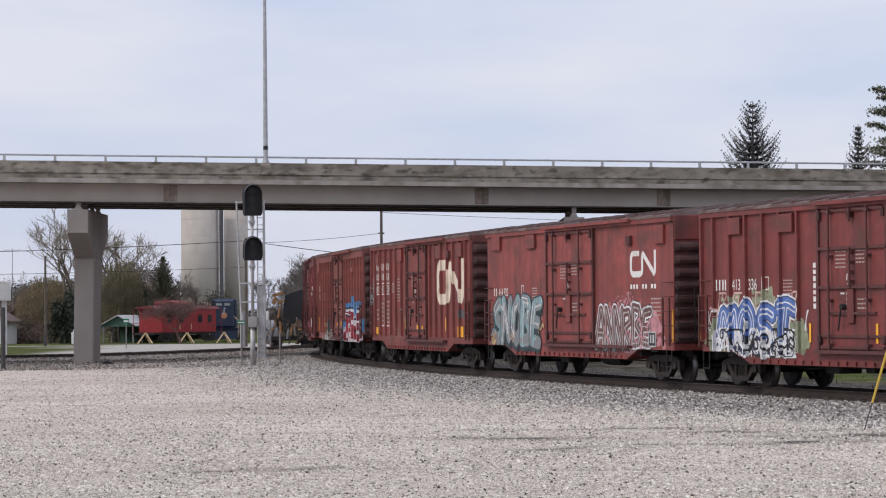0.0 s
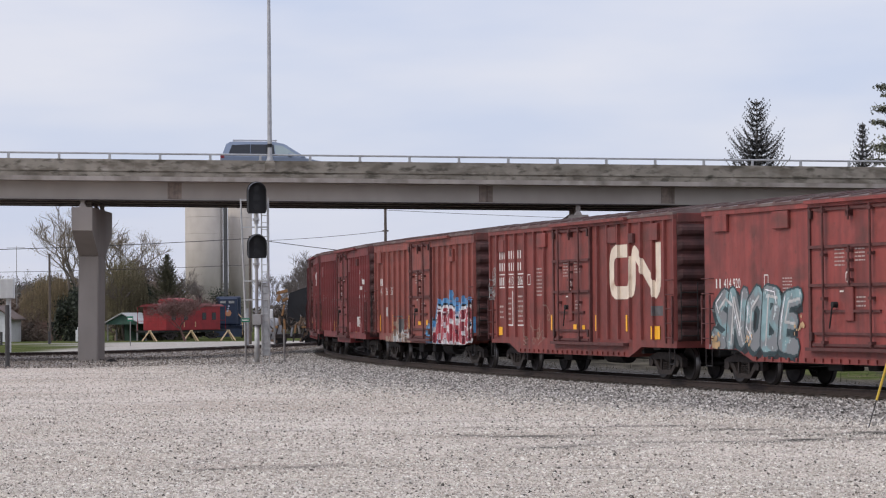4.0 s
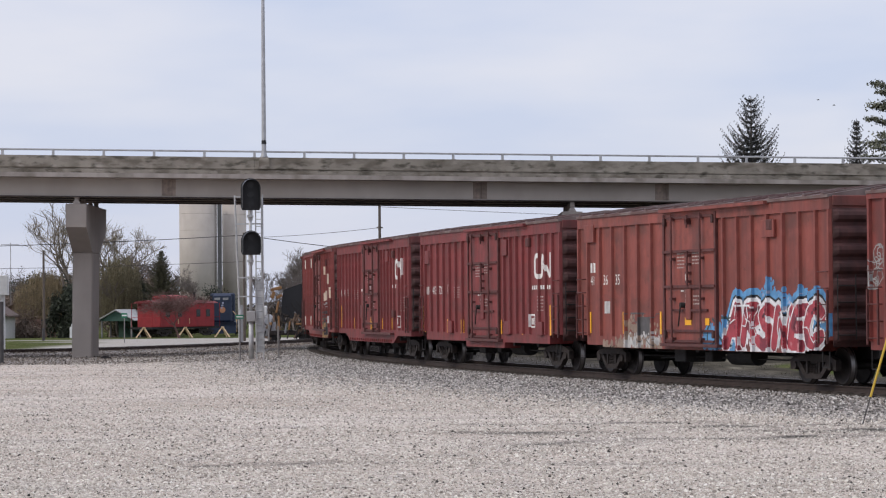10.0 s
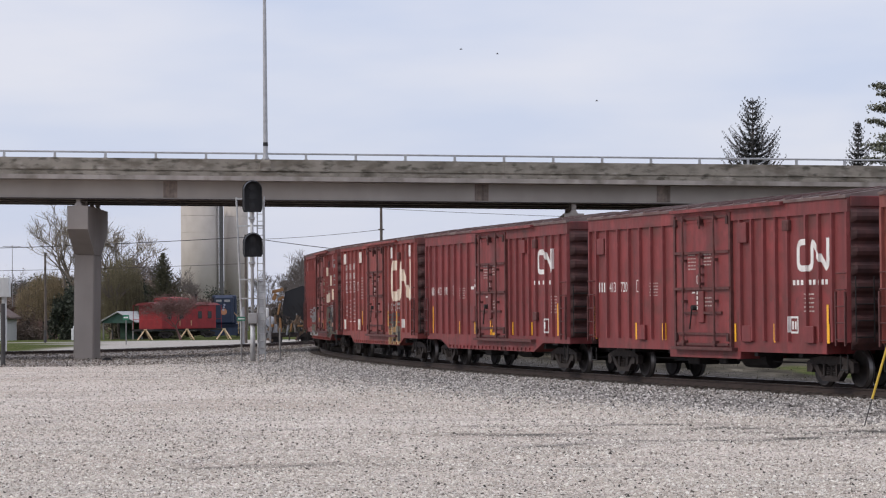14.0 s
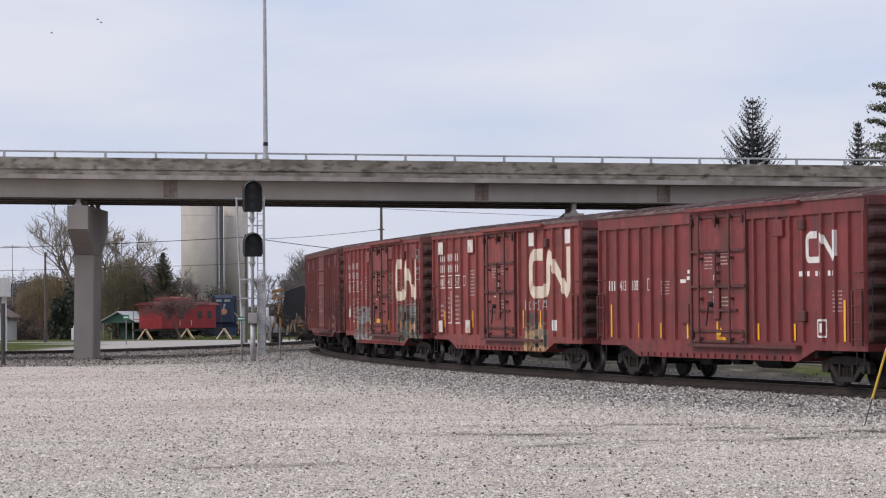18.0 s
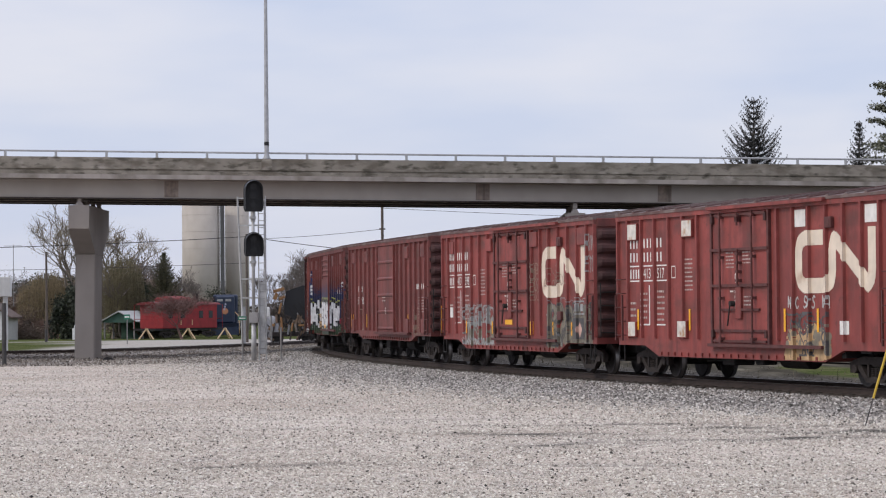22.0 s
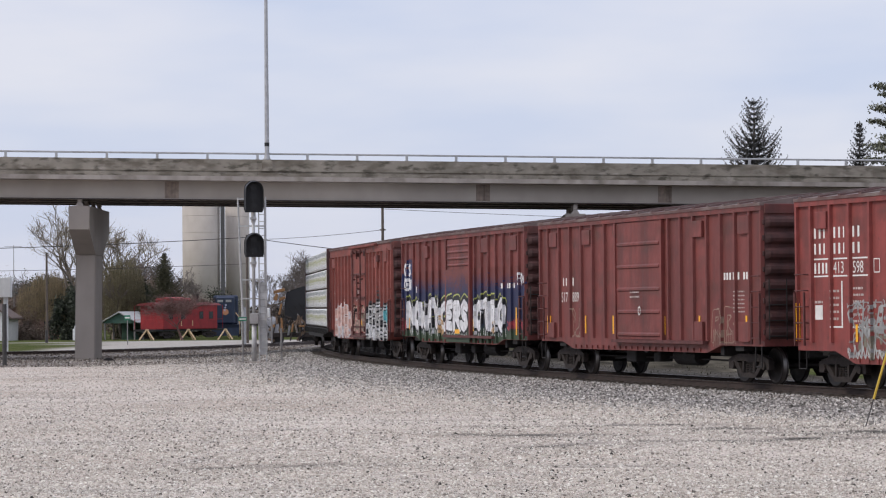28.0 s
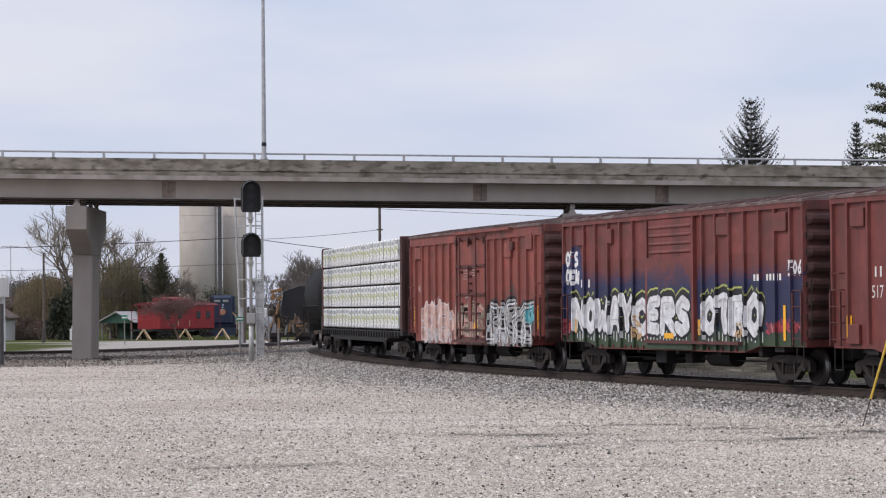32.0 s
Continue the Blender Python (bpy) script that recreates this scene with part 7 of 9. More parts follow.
post_sign(-24.0, 200.0, 1.42, 0.46, 0.38, 1.6, "green square sign on a grey post in the grass")

# flat bag-like lump of dark rubber by the pier
bm = fresh()
loft(bm, [[(-0.28 * a, y, z) for a, z in ((1, 0), (0.9, 0.1), (0.3, 0.16), (-0.5, 0.13), (-1, 0.02))] for y in (-0.12, 0.0, 0.12)])
_rub = part("tie_scrap", bm, M["under"], None, "dark broken piece of tie lying on the ballast", at=pose(-16.0, 126.0, height_at(-16.0, 126.0), 0, 0, 10))
tagged(_rub, category="debris")


def guy_wire():
    g = thing("guy_wire", "steel guy wire with a yellow plastic guard", "guy wire", pose(7.10, 45.0, 0))
    zb = height_at(7.13, 45.0)
    a, d = Vector((0, 0, zb - 0.1)), Vector((0.30, 0, 1.0)).normalized()
    bm = fresh()
    rod(bm, a, a + d * 7.5, 0.011, n=6)
    part("wire", bm, M["post_dark"], g)
    bm = fresh()
    rod(bm, a + d * 0.6, a + d * 2.9, 0.021, n=10)
    part("guard", bm, M["guard_yellow"], g, "yellow plastic guard sleeve")
    p = thing("utility_pole", "weathered wooden utility pole at the yard's edge", "utility pole", pose(9.42, 45.0, 0))
    bm = fresh()
    rod(bm, (0, 0, -0.6), (0, 0, 9.5), 0.16, 0.11, 12)
    part("shaft", bm, M["pole_wood"], p)
    bm = fresh()
    box(bm, -0.06, 0.06, -1.1, 1.1, 8.7, 8.82)
    part("crossarm", bm, M["pole_wood"], p)


guy_wire()


def utility_pole(x, y, top, label, r=0.13, arms=()):
    p = thing("utility_pole", label, "utility pole", pose(x, y, 0))
    bm = fresh()
    rod(bm, (0, 0, height_at(x, y) - 0.3), (0, 0, top), r, r * 0.75, 10)
    part("shaft", bm, M["pole_wood"], p)
    for z, w in arms:
        bm = fresh()
        box(bm, -w, w, -0.05, 0.05, z - 0.05, z + 0.05)
        part("crossarm", bm, M["pole_wood"], p)
    return p


def wire(points, r, sag, label):
    """A wire hung through points, sagging a little between them."""
    line = []
    for a, b in zip(points, points[1:]):
        a, b = Vector(a), Vector(b)
        line += [a.lerp(b, k / 12) - Vector((0, 0, 4 * sag * k / 12 * (1 - k / 12))) for k in range(1 if line else 0, 13)]
    across = Vector((line[-1].y - line[0].y, line[0].x - line[-1].x, 0)).normalized()
    bm = fresh()
    loft(bm, [[p + across * (r * math.cos(w)) + Vector((0, 0, r * math.sin(w))) for w in np.linspace(0, 2 * math.pi, 6)[:-1]] for p in line])
    ob = part("overhead_wire", bm, M["post_dark"], None, label)
    return tagged(ob, category="wire")


utility_pole(-4.42, 190.0, 9.25, "weathered wooden utility pole behind the train", 0.13, ((7.6, 0.22),))
utility_pole(-34.6, 230.0, 7.05, "slender wooden utility pole in the grass", 0.12)
utility_pole(-15.3, 205.0, 7.75, "wooden utility pole behind the signal", 0.11)
utility_pole(-64.0, 200.0, 7.2, "wooden utility pole far along the road", 0.12)
utility_pole(12.0, 205.0, 8.0, "wooden utility pole hidden behind the train", 0.12)
wire([(-64, 200, 6.9), (-15.3, 205, 7.55), (12, 205, 5.2)], 0.028, 0.5, "dark overhead power line above the lot")
wire([(-15.3, 205, 7.35), (-4.42, 190, 7.6)], 0.018, 0.12, "thin wire between two utility poles")
wire([(-64, 200, 5.4), (-15.3, 205, 5.5)], 0.018, 0.4, "thin lower telephone line")
wire([(-4.42, 190, 9.1), (60, 190, 8.0)], 0.016, 0.7, "thin wire running off behind the train")


# ---- park, buildings and trees beyond ----
M["caboose_red"] = material("bright_red_caboose_paint", (0.245, 0.013, 0.016), 0.7, grain=0.2, scale=1.5, streaks=0.25, streak_colour=(0.16, 0.02, 0.018))
# roof red made darker to hold the shade of the tree before it
M["caboose_roof"] = material("tree_shaded_caboose_roof", (0.13, 0.012, 0.014), 0.8, grain=0.25, scale=2)
M["loco_blue"] = material("navy_locomotive_paint", (0.013, 0.023, 0.050), 0.5, grain=0.2, scale=2)
M["orange_disc"] = material("orange_emblem", (0.45, 0.20, 0.10), 0.6, grain=0.1)
M["timber_yellow"] = material("faded_yellow_timber", (0.60, 0.43, 0.26), 0.7, grain=0.15)
M["shelter_green"] = material("green_boarding", (0.035, 0.085, 0.06), 0.7, grain=0.15)
M["roof_grey"] = material("pale_shingle", (0.36, 0.36, 0.35), 0.9, grain=0.15, bump=0.3)
M["roof_brown"] = material("brown_shingle", (0.12, 0.085, 0.07), 0.9, grain=0.2)
M["brick_wall"] = material("brown_brick_wall", (0.17, 0.10, 0.08), 0.9, grain=0.2)
M["silo"] = material("silo_concrete", (0.42, 0.375, 0.325), 0.9, grain=0.08, scale=0.4, streaks=0.25, streak_colour=(0.27, 0.24, 0.20), streak_scale=0.8)
M["silo_dark"] = material("plain_dark_grey", (0.10, 0.095, 0.09), 0.7, grain=0.2)
M["bark"] = material("grey_bark", (0.12, 0.10, 0.085), 0.95, grain=0.3, scale=3)
M["twig"] = material("bare_twigs", (0.13, 0.105, 0.09), 0.95, grain=0.2)
M["twig_red"] = material("reddish_budding_twigs", (0.15, 0.085, 0.075), 0.95, grain=0.2)
M["twig_pale"] = material("pale_bare_twigs", (0.145, 0.122, 0.108), 0.95, grain=0.2)
M["twig_willow"] = material("grey_brown_willow_limbs", (0.165, 0.135, 0.105), 0.95, grain=0.25)
M["willow_haze"] = material("pale_willow_switches", (0.34, 0.285, 0.20), 0.9, grain=0.2, island=0.3)
M["brownbud"] = material("brown_budding_twigs", (0.15, 0.112, 0.086), 0.95, grain=0.2, scale=1, island=0.4)
M["greybud"] = material("grey_brown_bare_twigs", (0.13, 0.105, 0.092), 0.95, grain=0.2, scale=1, island=0.4)
M["needle"] = material("spruce_needles", (0.046, 0.046, 0.043), 0.85, grain=0.3, scale=4, island=0.45)
M["pine"] = material("pine_needles", (0.13, 0.132, 0.09), 0.85, grain=0.3, scale=2, island=0.4)
M["yew"] = material("dark_evergreen", (0.036, 0.043, 0.026), 0.85, grain=0.3, scale=2, island=0.5)
M["cedar"] = material("dull_green_cedar", (0.062, 0.060, 0.030), 0.85, grain=0.3, scale=2, island=0.5)
M["willow"] = material("yellow_budding_willow", (0.215, 0.165, 0.092), 0.9, grain=0.2, scale=1, island=0.4)
M["olive"] = material("budding_olive_tree", (0.16, 0.135, 0.075), 0.9, grain=0.25, scale=1, island=0.4)
M["far_wood"] = material("far_bare_wood", (0.13, 0.11, 0.095), 1.0, grain=0.25, scale=0.2, island=0.35)
M["glass_dark"] = material("dark_window_glass", (0.02, 0.022, 0.026), 0.1, grain=0.1)
M["crane_yellow"] = material("worn_yellow_machine_paint", (0.21, 0.105, 0.038), 0.6, grain=0.2)
M["machine_brown"] = material("rusty_brown_machine_steel", (0.13, 0.085, 0.055), 0.8, grain=0.3)
M["machine_grey"] = material("grey_machine_paint", (0.22, 0.22, 0.225), 0.6, grain=0.2)


def caboose(x, y, rz):
    z0 = height_at(x, y)
    c = thing("caboose", "bright red displayed caboose with cupola", "railway car", pose(x, y, z0, 0, 0, rz))
    bm = fresh()
    box(bm, -4.1, 4.1, -1.4, 1.4, 1.0, 3.25, 0.04)
    part("body", bm, M["caboose_red"], c)
    bm = fresh()
    prism_y = [(-1.46, 3.23), (-1.1, 3.42), (0, 3.52), (1.1, 3.42), (1.46, 3.23)]
    loft(bm, [[(s, a, b) for a, b in prism_y] for s in (-4.7, 4.7)])
    part("roof", bm, M["caboose_roof"], c, "red roof, darkened in colour for the tree's shade")
    bm = fresh()
    box(bm, -2.1, 0.3, -1.2, 1.2, 3.4, 3.85, 0.05)
    loft(bm, [[(s, a * 0.85, b + 0.5) for a, b in prism_y] for s in (-2.2, 0.4)])
    part("cupola", bm, M["caboose_red"], c)
    for xx in (-3.0, -1.2, 1.6, 3.1):
        bm = fresh()
        box(bm, xx - 0.3, xx + 0.3, -1.42, -1.395, 1.95, 2.65, 0.01)
        part("window", bm, M["glass_dark"], c)
    bm = fresh()
    box(bm, -5.2, 5.2, -1.3, 1.3, 0.82, 1.0)
    part("platform", bm, M["under"], c)
    for sgn in (-1, 1):
        bm = fresh()
        for yy in (-1.25, 1.25):
            rod(bm, (sgn * 5.1, yy, 1.0), (sgn * 5.1, yy, 3.25), 0.03, n=6)
        rod(bm, (sgn * 5.1, -1.25, 1.9), (sgn * 5.1, 1.25, 1.9), 0.03, n=6)
        part("end_railing", bm, M["caboose_red"], c)
        part("truck", TRUCK, None, c, at=pose(sgn * 3.2, 0, 0))
    bm = fresh()
    for xx in (-1.5, 0.2):
        box(bm, xx, xx + 0.12, -1.41, -1.395, 1.3, 1.8)
    part("lettering", bm, M["sp_tan"], c)
    rod_bm = fresh()
    rod(rod_bm, (3.3, 0.4, 3.55), (3.3, 0.4, 4.3), 0.12, n=10)
    part("smokejack", rod_bm, M["under"], c)
    return c


def locomotive(x, y, rz):
    z0 = height_at(x, y)
    c = thing("locomotive", "navy blue displayed diesel locomotive with yellow handrails", "locomotive", pose(x, y, z0, 0, 0, rz))
    bm = fresh()
    box(bm, -6.5, 6.0, -1.0, 1.0, 1.5, 4.2, 0.1)
    part("hood", bm, M["loco_blue"], c)
    bm = fresh()
    box(bm, 3.2, 5.6, -1.25, 1.25, 1.5, 4.45, 0.12)
    part("cab", bm, M["loco_blue"], c)
    bm = fresh()
    box(bm, 5.6, 7.0, -0.95, 0.95, 1.5, 4.35, 0.18)
    nose = part("nose", bm, M["loco_blue"], c)
    bm = fresh()
    box(bm, -8.0, 8.0, -1.4, 1.4, 1.15, 1.5)
    box(bm, 7.6, 8.0, -1.38, 1.38, 0.35, 1.5)
    part("frame", bm, M["loco_blue"], c)
    for yy in (-0.55, 0.3):
        bm = fresh()
        box(bm, 7.0, 7.03, yy - 0.25, yy + 0.32, 3.75, 3.98)
        part("number_board", bm, M["sp_grey"], nose)
        bm = fresh()
        box(bm, 5.61, 5.63, yy * 2 - 0.2, yy * 2 + 0.2, 3.6, 4.2)
        part("windscreen", bm, M["glass_dark"], c)
    bm = fresh()
    rod(bm, (7.0, 0, 2.75), (7.04, 0, 2.75), 0.32, n=18)
    part("emblem", bm, M["orange_disc"], nose, "round orange emblem")
    for k in (-1, 0, 1):
        bm = fresh()
        rod(bm, (7.0, 0.06 * k, 3.2 + 0.25 * k), (7.06, 0.06 * k, 3.2 + 0.25 * k), 0.1, n=12)
        part("headlamp", bm, M["sp_lilac"], nose)
    for sgn in (-1, 1):
        bm = fresh()
        pts = [(7.4, sgn * 1.05, 2.65), (7.7, sgn * 1.35, 2.3), (7.9, sgn * 1.48, 1.5), (7.95, sgn * 1.48, 0.5)]
        for a, b in zip(pts, pts[1:]):
            rod(bm, a, b, 0.035, n=6)
        part("handrail", bm, M["sp_tan"], c, "yellow handrail")
    for sgn in (-1, 1):
        part("truck", TRUCK, None, c, at=pose(sgn * 5.0, 0, 0) @ Matrix.Scale(1.25, 4))
    return c


def a_frame(x, y):
    s = thing("track_bumper", "yellow timber A-frame track bumper", "track bumper", pose(x, y, height_at(x, y)), group="bumpers before the displayed cars")
    for sgn in (-1, 1):
        bm = fresh()
        rod(bm, (sgn * 0.68, -0.35, 0), (sgn * 0.06, 0, 0.92), 0.075, 0.065, 6)
        part("leg", bm, M["timber_yellow"], s)
    bm = fresh()
    rod(bm, (0.35, 0.5, 0), (0, 0, 0.85), 0.06, n=6)
    part("back_strut", bm, M["timber_yellow"], s)
    bm = fresh()
    box(bm, -0.14, 0.14, -0.12, 0.12, 0.86, 1.0, 0.02)
    part("cap", bm, M["timber_yellow"], s)
    return s


def shelter(x, y, k=1.0):
    z0 = height_at(x, y)
    s = thing("picnic_shelter", "open picnic shelter with green gable and pale roof", "shelter", pose(x, y, z0, 0, 0, -14) @ Matrix.Scale(k, 4))
    bm = fresh()
    prism(bm, [(-2.1, 2.0), (2.1, 2.0), (2.1, 2.15), (0, 3.25), (-2.1, 2.15)], -0.05, 0.05)
    part("gable", bm, M["shelter_green"], s, "green boarded gable")
    for sgn in (-1, 1):
        bm = fresh()
        prism(bm, [(0, 3.3), (sgn * 2.45, 2.03), (sgn * 2.45, 2.15), (0, 3.43)], -0.4, 6.5)
        part("roof_slope", bm, M["roof_grey"], s)
    for xx in (-1.9, 1.9):
        for yy in (0, 3, 6):
            bm = fresh()
            box(bm, xx - 0.08, xx + 0.08, yy - 0.08, yy + 0.08, -0.2, 2.05)
            part("post", bm, M["post_grey"], s)
    bm = fresh()
    box(bm, -2.0, 2.0, 5.9, 6.0, -0.2, 2.0)
    part("back_wall", bm, M["shelter_green"], s)
    return s


def house(x, y, w, d, h, ridge, rz, wall, roof, label, windows=2):
    z0 = height_at(x, y) - 0.1
    s = thing("house", label, "house", pose(x, y, z0, 0, 0, rz))
    bm = fresh()
    box(bm, -w / 2, w / 2, 0, d, 0, h)
    prism(bm, [(-w / 2, h), (w / 2, h), (0, ridge)], 0.02, d - 0.02)
    part("wall", bm, M[wall], s)
    for sgn in (-1, 1):
        bm = fresh()
        prism(bm, [(0, ridge + 0.02), (sgn * (w / 2 + 0.4), h - 0.2), (sgn * (w / 2 + 0.4), h - 0.05), (0, ridge + 0.18)], -0.4, d + 0.4)
        part("roof", bm, M[roof], s)
    for k in range(windows):
        bm = fresh()
        xx = -w / 2 + w * (k + 0.5) / windows
        box(bm, xx - 0.45, xx + 0.45, -0.03, 0.02, 0.9, 2.1)
        part("window", bm, M["glass_dark"], s)
    return s


def silo(x, y, r, top, label, mat="silo"):
    z0 = height_at(x, y) - 0.2
    s = thing("grain_silo", label, "silo", pose(x, y, z0))
    bm = fresh()
    rod(bm, (0, 0, 0), (0, 0, top), r, n=48)
    part("shell", smooth(made("shell", bm, M[mat])), None, s)
    for z in np.arange(2.4, top, 2.4):
        bm = fresh()
        rod(bm, (0, 0, z - 0.02), (0, 0, z + 0.02), r + 0.008, n=48)
        part("hoop", bm, M[mat], s)
    bm = fresh()
    rod(bm, (0, 0, top), (0, 0, top + 0.8), r + 0.05, r * 0.3, 48)
    part("cap", bm, M["roof_grey"], s)
    return s


def rods_mesh(name, rods, mat, n=5):
    """Many open tapered rods, each from p to q, as one mesh."""
    p, q = np.array([r[0][:] for r in rods], float), np.array([r[1][:] for r in rods], float)
    r0, r1 = np.array([r[2] for r in rods]), np.array([r[3] for r in rods])
    d = q - p
    d /= np.linalg.norm(d, axis=1)[:, None] + 1e-9
    up = np.where(np.abs(d[:, 2:3]) < 0.9, [[0, 0, 1.0]], [[1.0, 0, 0]])
    a = np.cross(d, up)
    a /= np.linalg.norm(a, axis=1)[:, None]
    b = np.cross(d, a)
    k = len(rods)
    v = np.empty((k, 2 * n, 3))
    for i in range(n):
        w = 2 * math.pi * i / n
        o = a * math.cos(w) + b * math.sin(w)
        v[:, i], v[:, n + i] = p + o * r0[:, None], q + o * r1[:, None]
    base = np.arange(k)[:, None] * 2 * n
    faces = np.concatenate([base + np.array([i, (i + 1) % n, n + (i + 1) % n, n + i]) for i in range(n)])
    me = bpy.data.meshes.new(name)
    me.from_pydata(v.reshape(-1, 3).tolist(), [], faces.tolist())
    me.materials.append(mat)
    return smooth(me)


def scatter_mesh(name, centres, sizes, mat, seed, droop=0.0):
    """One triangle of its own slant at each centre."""
    rng = np.random.default_rng(seed)
    c = np.asarray(centres, float)
    n = len(c)
    a = rng.normal(size=(n, 3))
    a /= np.linalg.norm(a, axis=1)[:, None]
    b = np.cross(a, rng.normal(size=(n, 3)))
    b /= np.linalg.norm(b, axis=1)[:, None] + 1e-9
    s = np.asarray(sizes, float)[:, None] if np.ndim(sizes) else sizes
    v = np.empty((n * 3, 3))
    v[0::3], v[1::3], v[2::3] = c + a * s, c - a * s * 0.5 + b * s * 0.7, c - a * s * 0.5 - b * s * 0.7
    if droop:
        v[0::3, 2] -= droop
    i = np.arange(n * 3).reshape(-1, 3)
    me = bpy.data.meshes.new(name)
    me.from_pydata(v.tolist(), [], i.tolist())
    me.materials.append(mat)
    return me


def crown_points(seed, n, rx, ry, rz, gaps=6, taper=0.0):
    """Points in a lumpy crown round the origin, clumped, with gaps."""
    rng = np.random.default_rng(seed)
    lumps = rng.normal(size=(gaps * 4, 3))
    lumps /= np.linalg.norm(lumps, axis=1)[:, None]
    lumps *= rng.uniform(0.35, 0.9, (len(lumps), 1))
    k = rng.integers(0, len(lumps), n)
    p = lumps[k] + rng.normal(size=(n, 3)) * 0.17
    if taper:
        p[:, :2] *= (1 - taper * np.clip((p[:, 2] + 1) / 2, 0, 1))[:, None]
    return p * (rx, ry, rz)


def leafy_tree(name, x, y, h, rx, rz, mat, seed, label, n=5000, leaf=0.14, bark="bark", taper=0.0, low=0.4):
    z0 = height_at(x, y)
    t = thing(name, label, "tree", pose(x, y, z0 - 0.1))
    bm = []
    rng = random.Random(seed)
    limb(bm, rng, Vector((0, 0, 0)), Vector((0, 0, 1)), h * 0.22, 0.045 * h * 0.35, 4)
    part("trunk", rods_mesh("trunk", bm, M[bark]), None, t)
    pts = crown_points(seed, n, rx, rx, rz, taper=taper) + (0, 0, h - rz)
    pts = pts[pts[:, 2] > low]
    tagged(part("crown", scatter_mesh("crown", pts, np.random.default_rng(seed).uniform(0.5, 1.3, len(pts)) * leaf, M[mat], seed), None, t), kind="stuff")
    return t


def limb(bm, rng, p, d, length, r, depth, spread=0.55, minimum=0.012, bend=0.18):
    """A branch in three bends that forks on."""
    for k in range(3):
        d = (d + Vector((rng.uniform(-bend, bend), rng.uniform(-bend, bend), rng.uniform(-0.3 * bend, 0.65 * bend)))).normalized()
        q = p + d * (length / 3)
        bm.append((p, q, max(r, minimum), max(r * 0.85, minimum)))
        p, r = q, r * 0.85
        if depth > 0 and k > 0 and rng.random() < 0.6:
            side = (d + Vector((rng.uniform(-1, 1), rng.uniform(-1, 1), rng.uniform(-0.2, 0.7))) * spread).normalized()
            limb(bm, rng, p, side, length * rng.uniform(0.5, 0.75), r * 0.6, depth - 1, spread, minimum, bend)
    if depth > 0:
        for _ in range(rng.choice((2, 3))):
            side = (d + Vector((rng.uniform(-1, 1), rng.uniform(-1, 1), rng.uniform(-0.3, 0.6))) * spread).normalized()
            limb(bm, rng, p, side, length * rng.uniform(0.6, 0.85), r * 0.7, depth - 1, spread, minimum, bend)


def bare_tree(x, y, first, r, depth, seed, label, lean=(0, 0), mat="twig", spread=0.6, minimum=0.016, haze=0, haze_mat="twig_red", bend=0.3, wide=1.0):
    z0 = height_at(x, y)
    t = thing("bare_tree", label, "tree", pose(x, y, z0 - 0.1))
    rng = random.Random(seed)
    bm = []
    limb(bm, rng, Vector((0, 0, 0)), Vector((lean[0], lean[1], 1)).normalized(), first, r, depth, spread, minimum, bend)
    if wide != 1.0:
        bm = [(Vector((p.x * wide, p.y * wide, p.z)), Vector((q.x * wide, q.y * wide, q.z)), a, b) for p, q, a, b in bm]
    pts = [b[1] for b in bm]
    tagged(part("bough_work", rods_mesh("bough_work", bm, M[mat], 4), None, t), kind="stuff")
    if haze:
        g = np.random.default_rng(seed)
        far = [p for p in pts if p.z > first * 0.8]
        c = np.array([far[i] for i in g.integers(0, len(far), haze)]) + g.normal(size=(haze, 3)) * 0.25
        tagged(part("bud_haze", scatter_mesh("bud_haze", c, 0.05, M[haze_mat], seed), None, t), kind="stuff")
    return t


def weeping_tree(x, y, h, rx, mat, seed, label, strands=420, low=0.5):
    """A dome of thin hanging switches with small budding leaves along them."""
    z0 = height_at(x, y)
    t = thing("willow_tree", label, "tree", pose(x, y, z0 - 0.1))
    rng = random.Random(seed)
    wood = []
    limb(wood, rng, Vector((0, 0, 0)), Vector((0, 0, 1)), h * 0.3, 0.02 * h, 3, 0.8, 0.02, 0.3)
    part("trunk", rods_mesh("trunk", wood, M["bark"]), None, t)
    rods, pts = [], []
    for _ in range(strands):
        a, f = rng.uniform(0, 6.283), rng.random() ** 0.5
        top = h * (0.62 + 0.38 * math.sqrt(max(0.0, 1 - f * f))) * rng.uniform(0.8, 1.02)
        p = Vector((rx * f * math.cos(a), rx * f * math.sin(a), top))
        end = max(low, top - h * rng.uniform(0.25, 0.75))
        out = Vector((math.cos(a), math.sin(a), 0)) * 0.05
        while p.z > end:
            q = p + out + Vector((rng.uniform(-0.06, 0.06), rng.uniform(-0.06, 0.06), -0.4))
            rods.append((p, q, 0.012, 0.01))
            for _k in range(3):
                c = p.lerp(q, rng.random())
                pts.append((c.x + rng.gauss(0, 0.05), c.y + rng.gauss(0, 0.05), c.z))
            p, out = q, out * 0.7
    tagged(part("switch_curtain", rods_mesh("switch_curtain", rods, M[mat], 3), None, t), kind="stuff")
    tagged(part("bud_haze", scatter_mesh("bud_haze", pts, 0.055, M[mat], seed), None, t), kind="stuff")
    return t


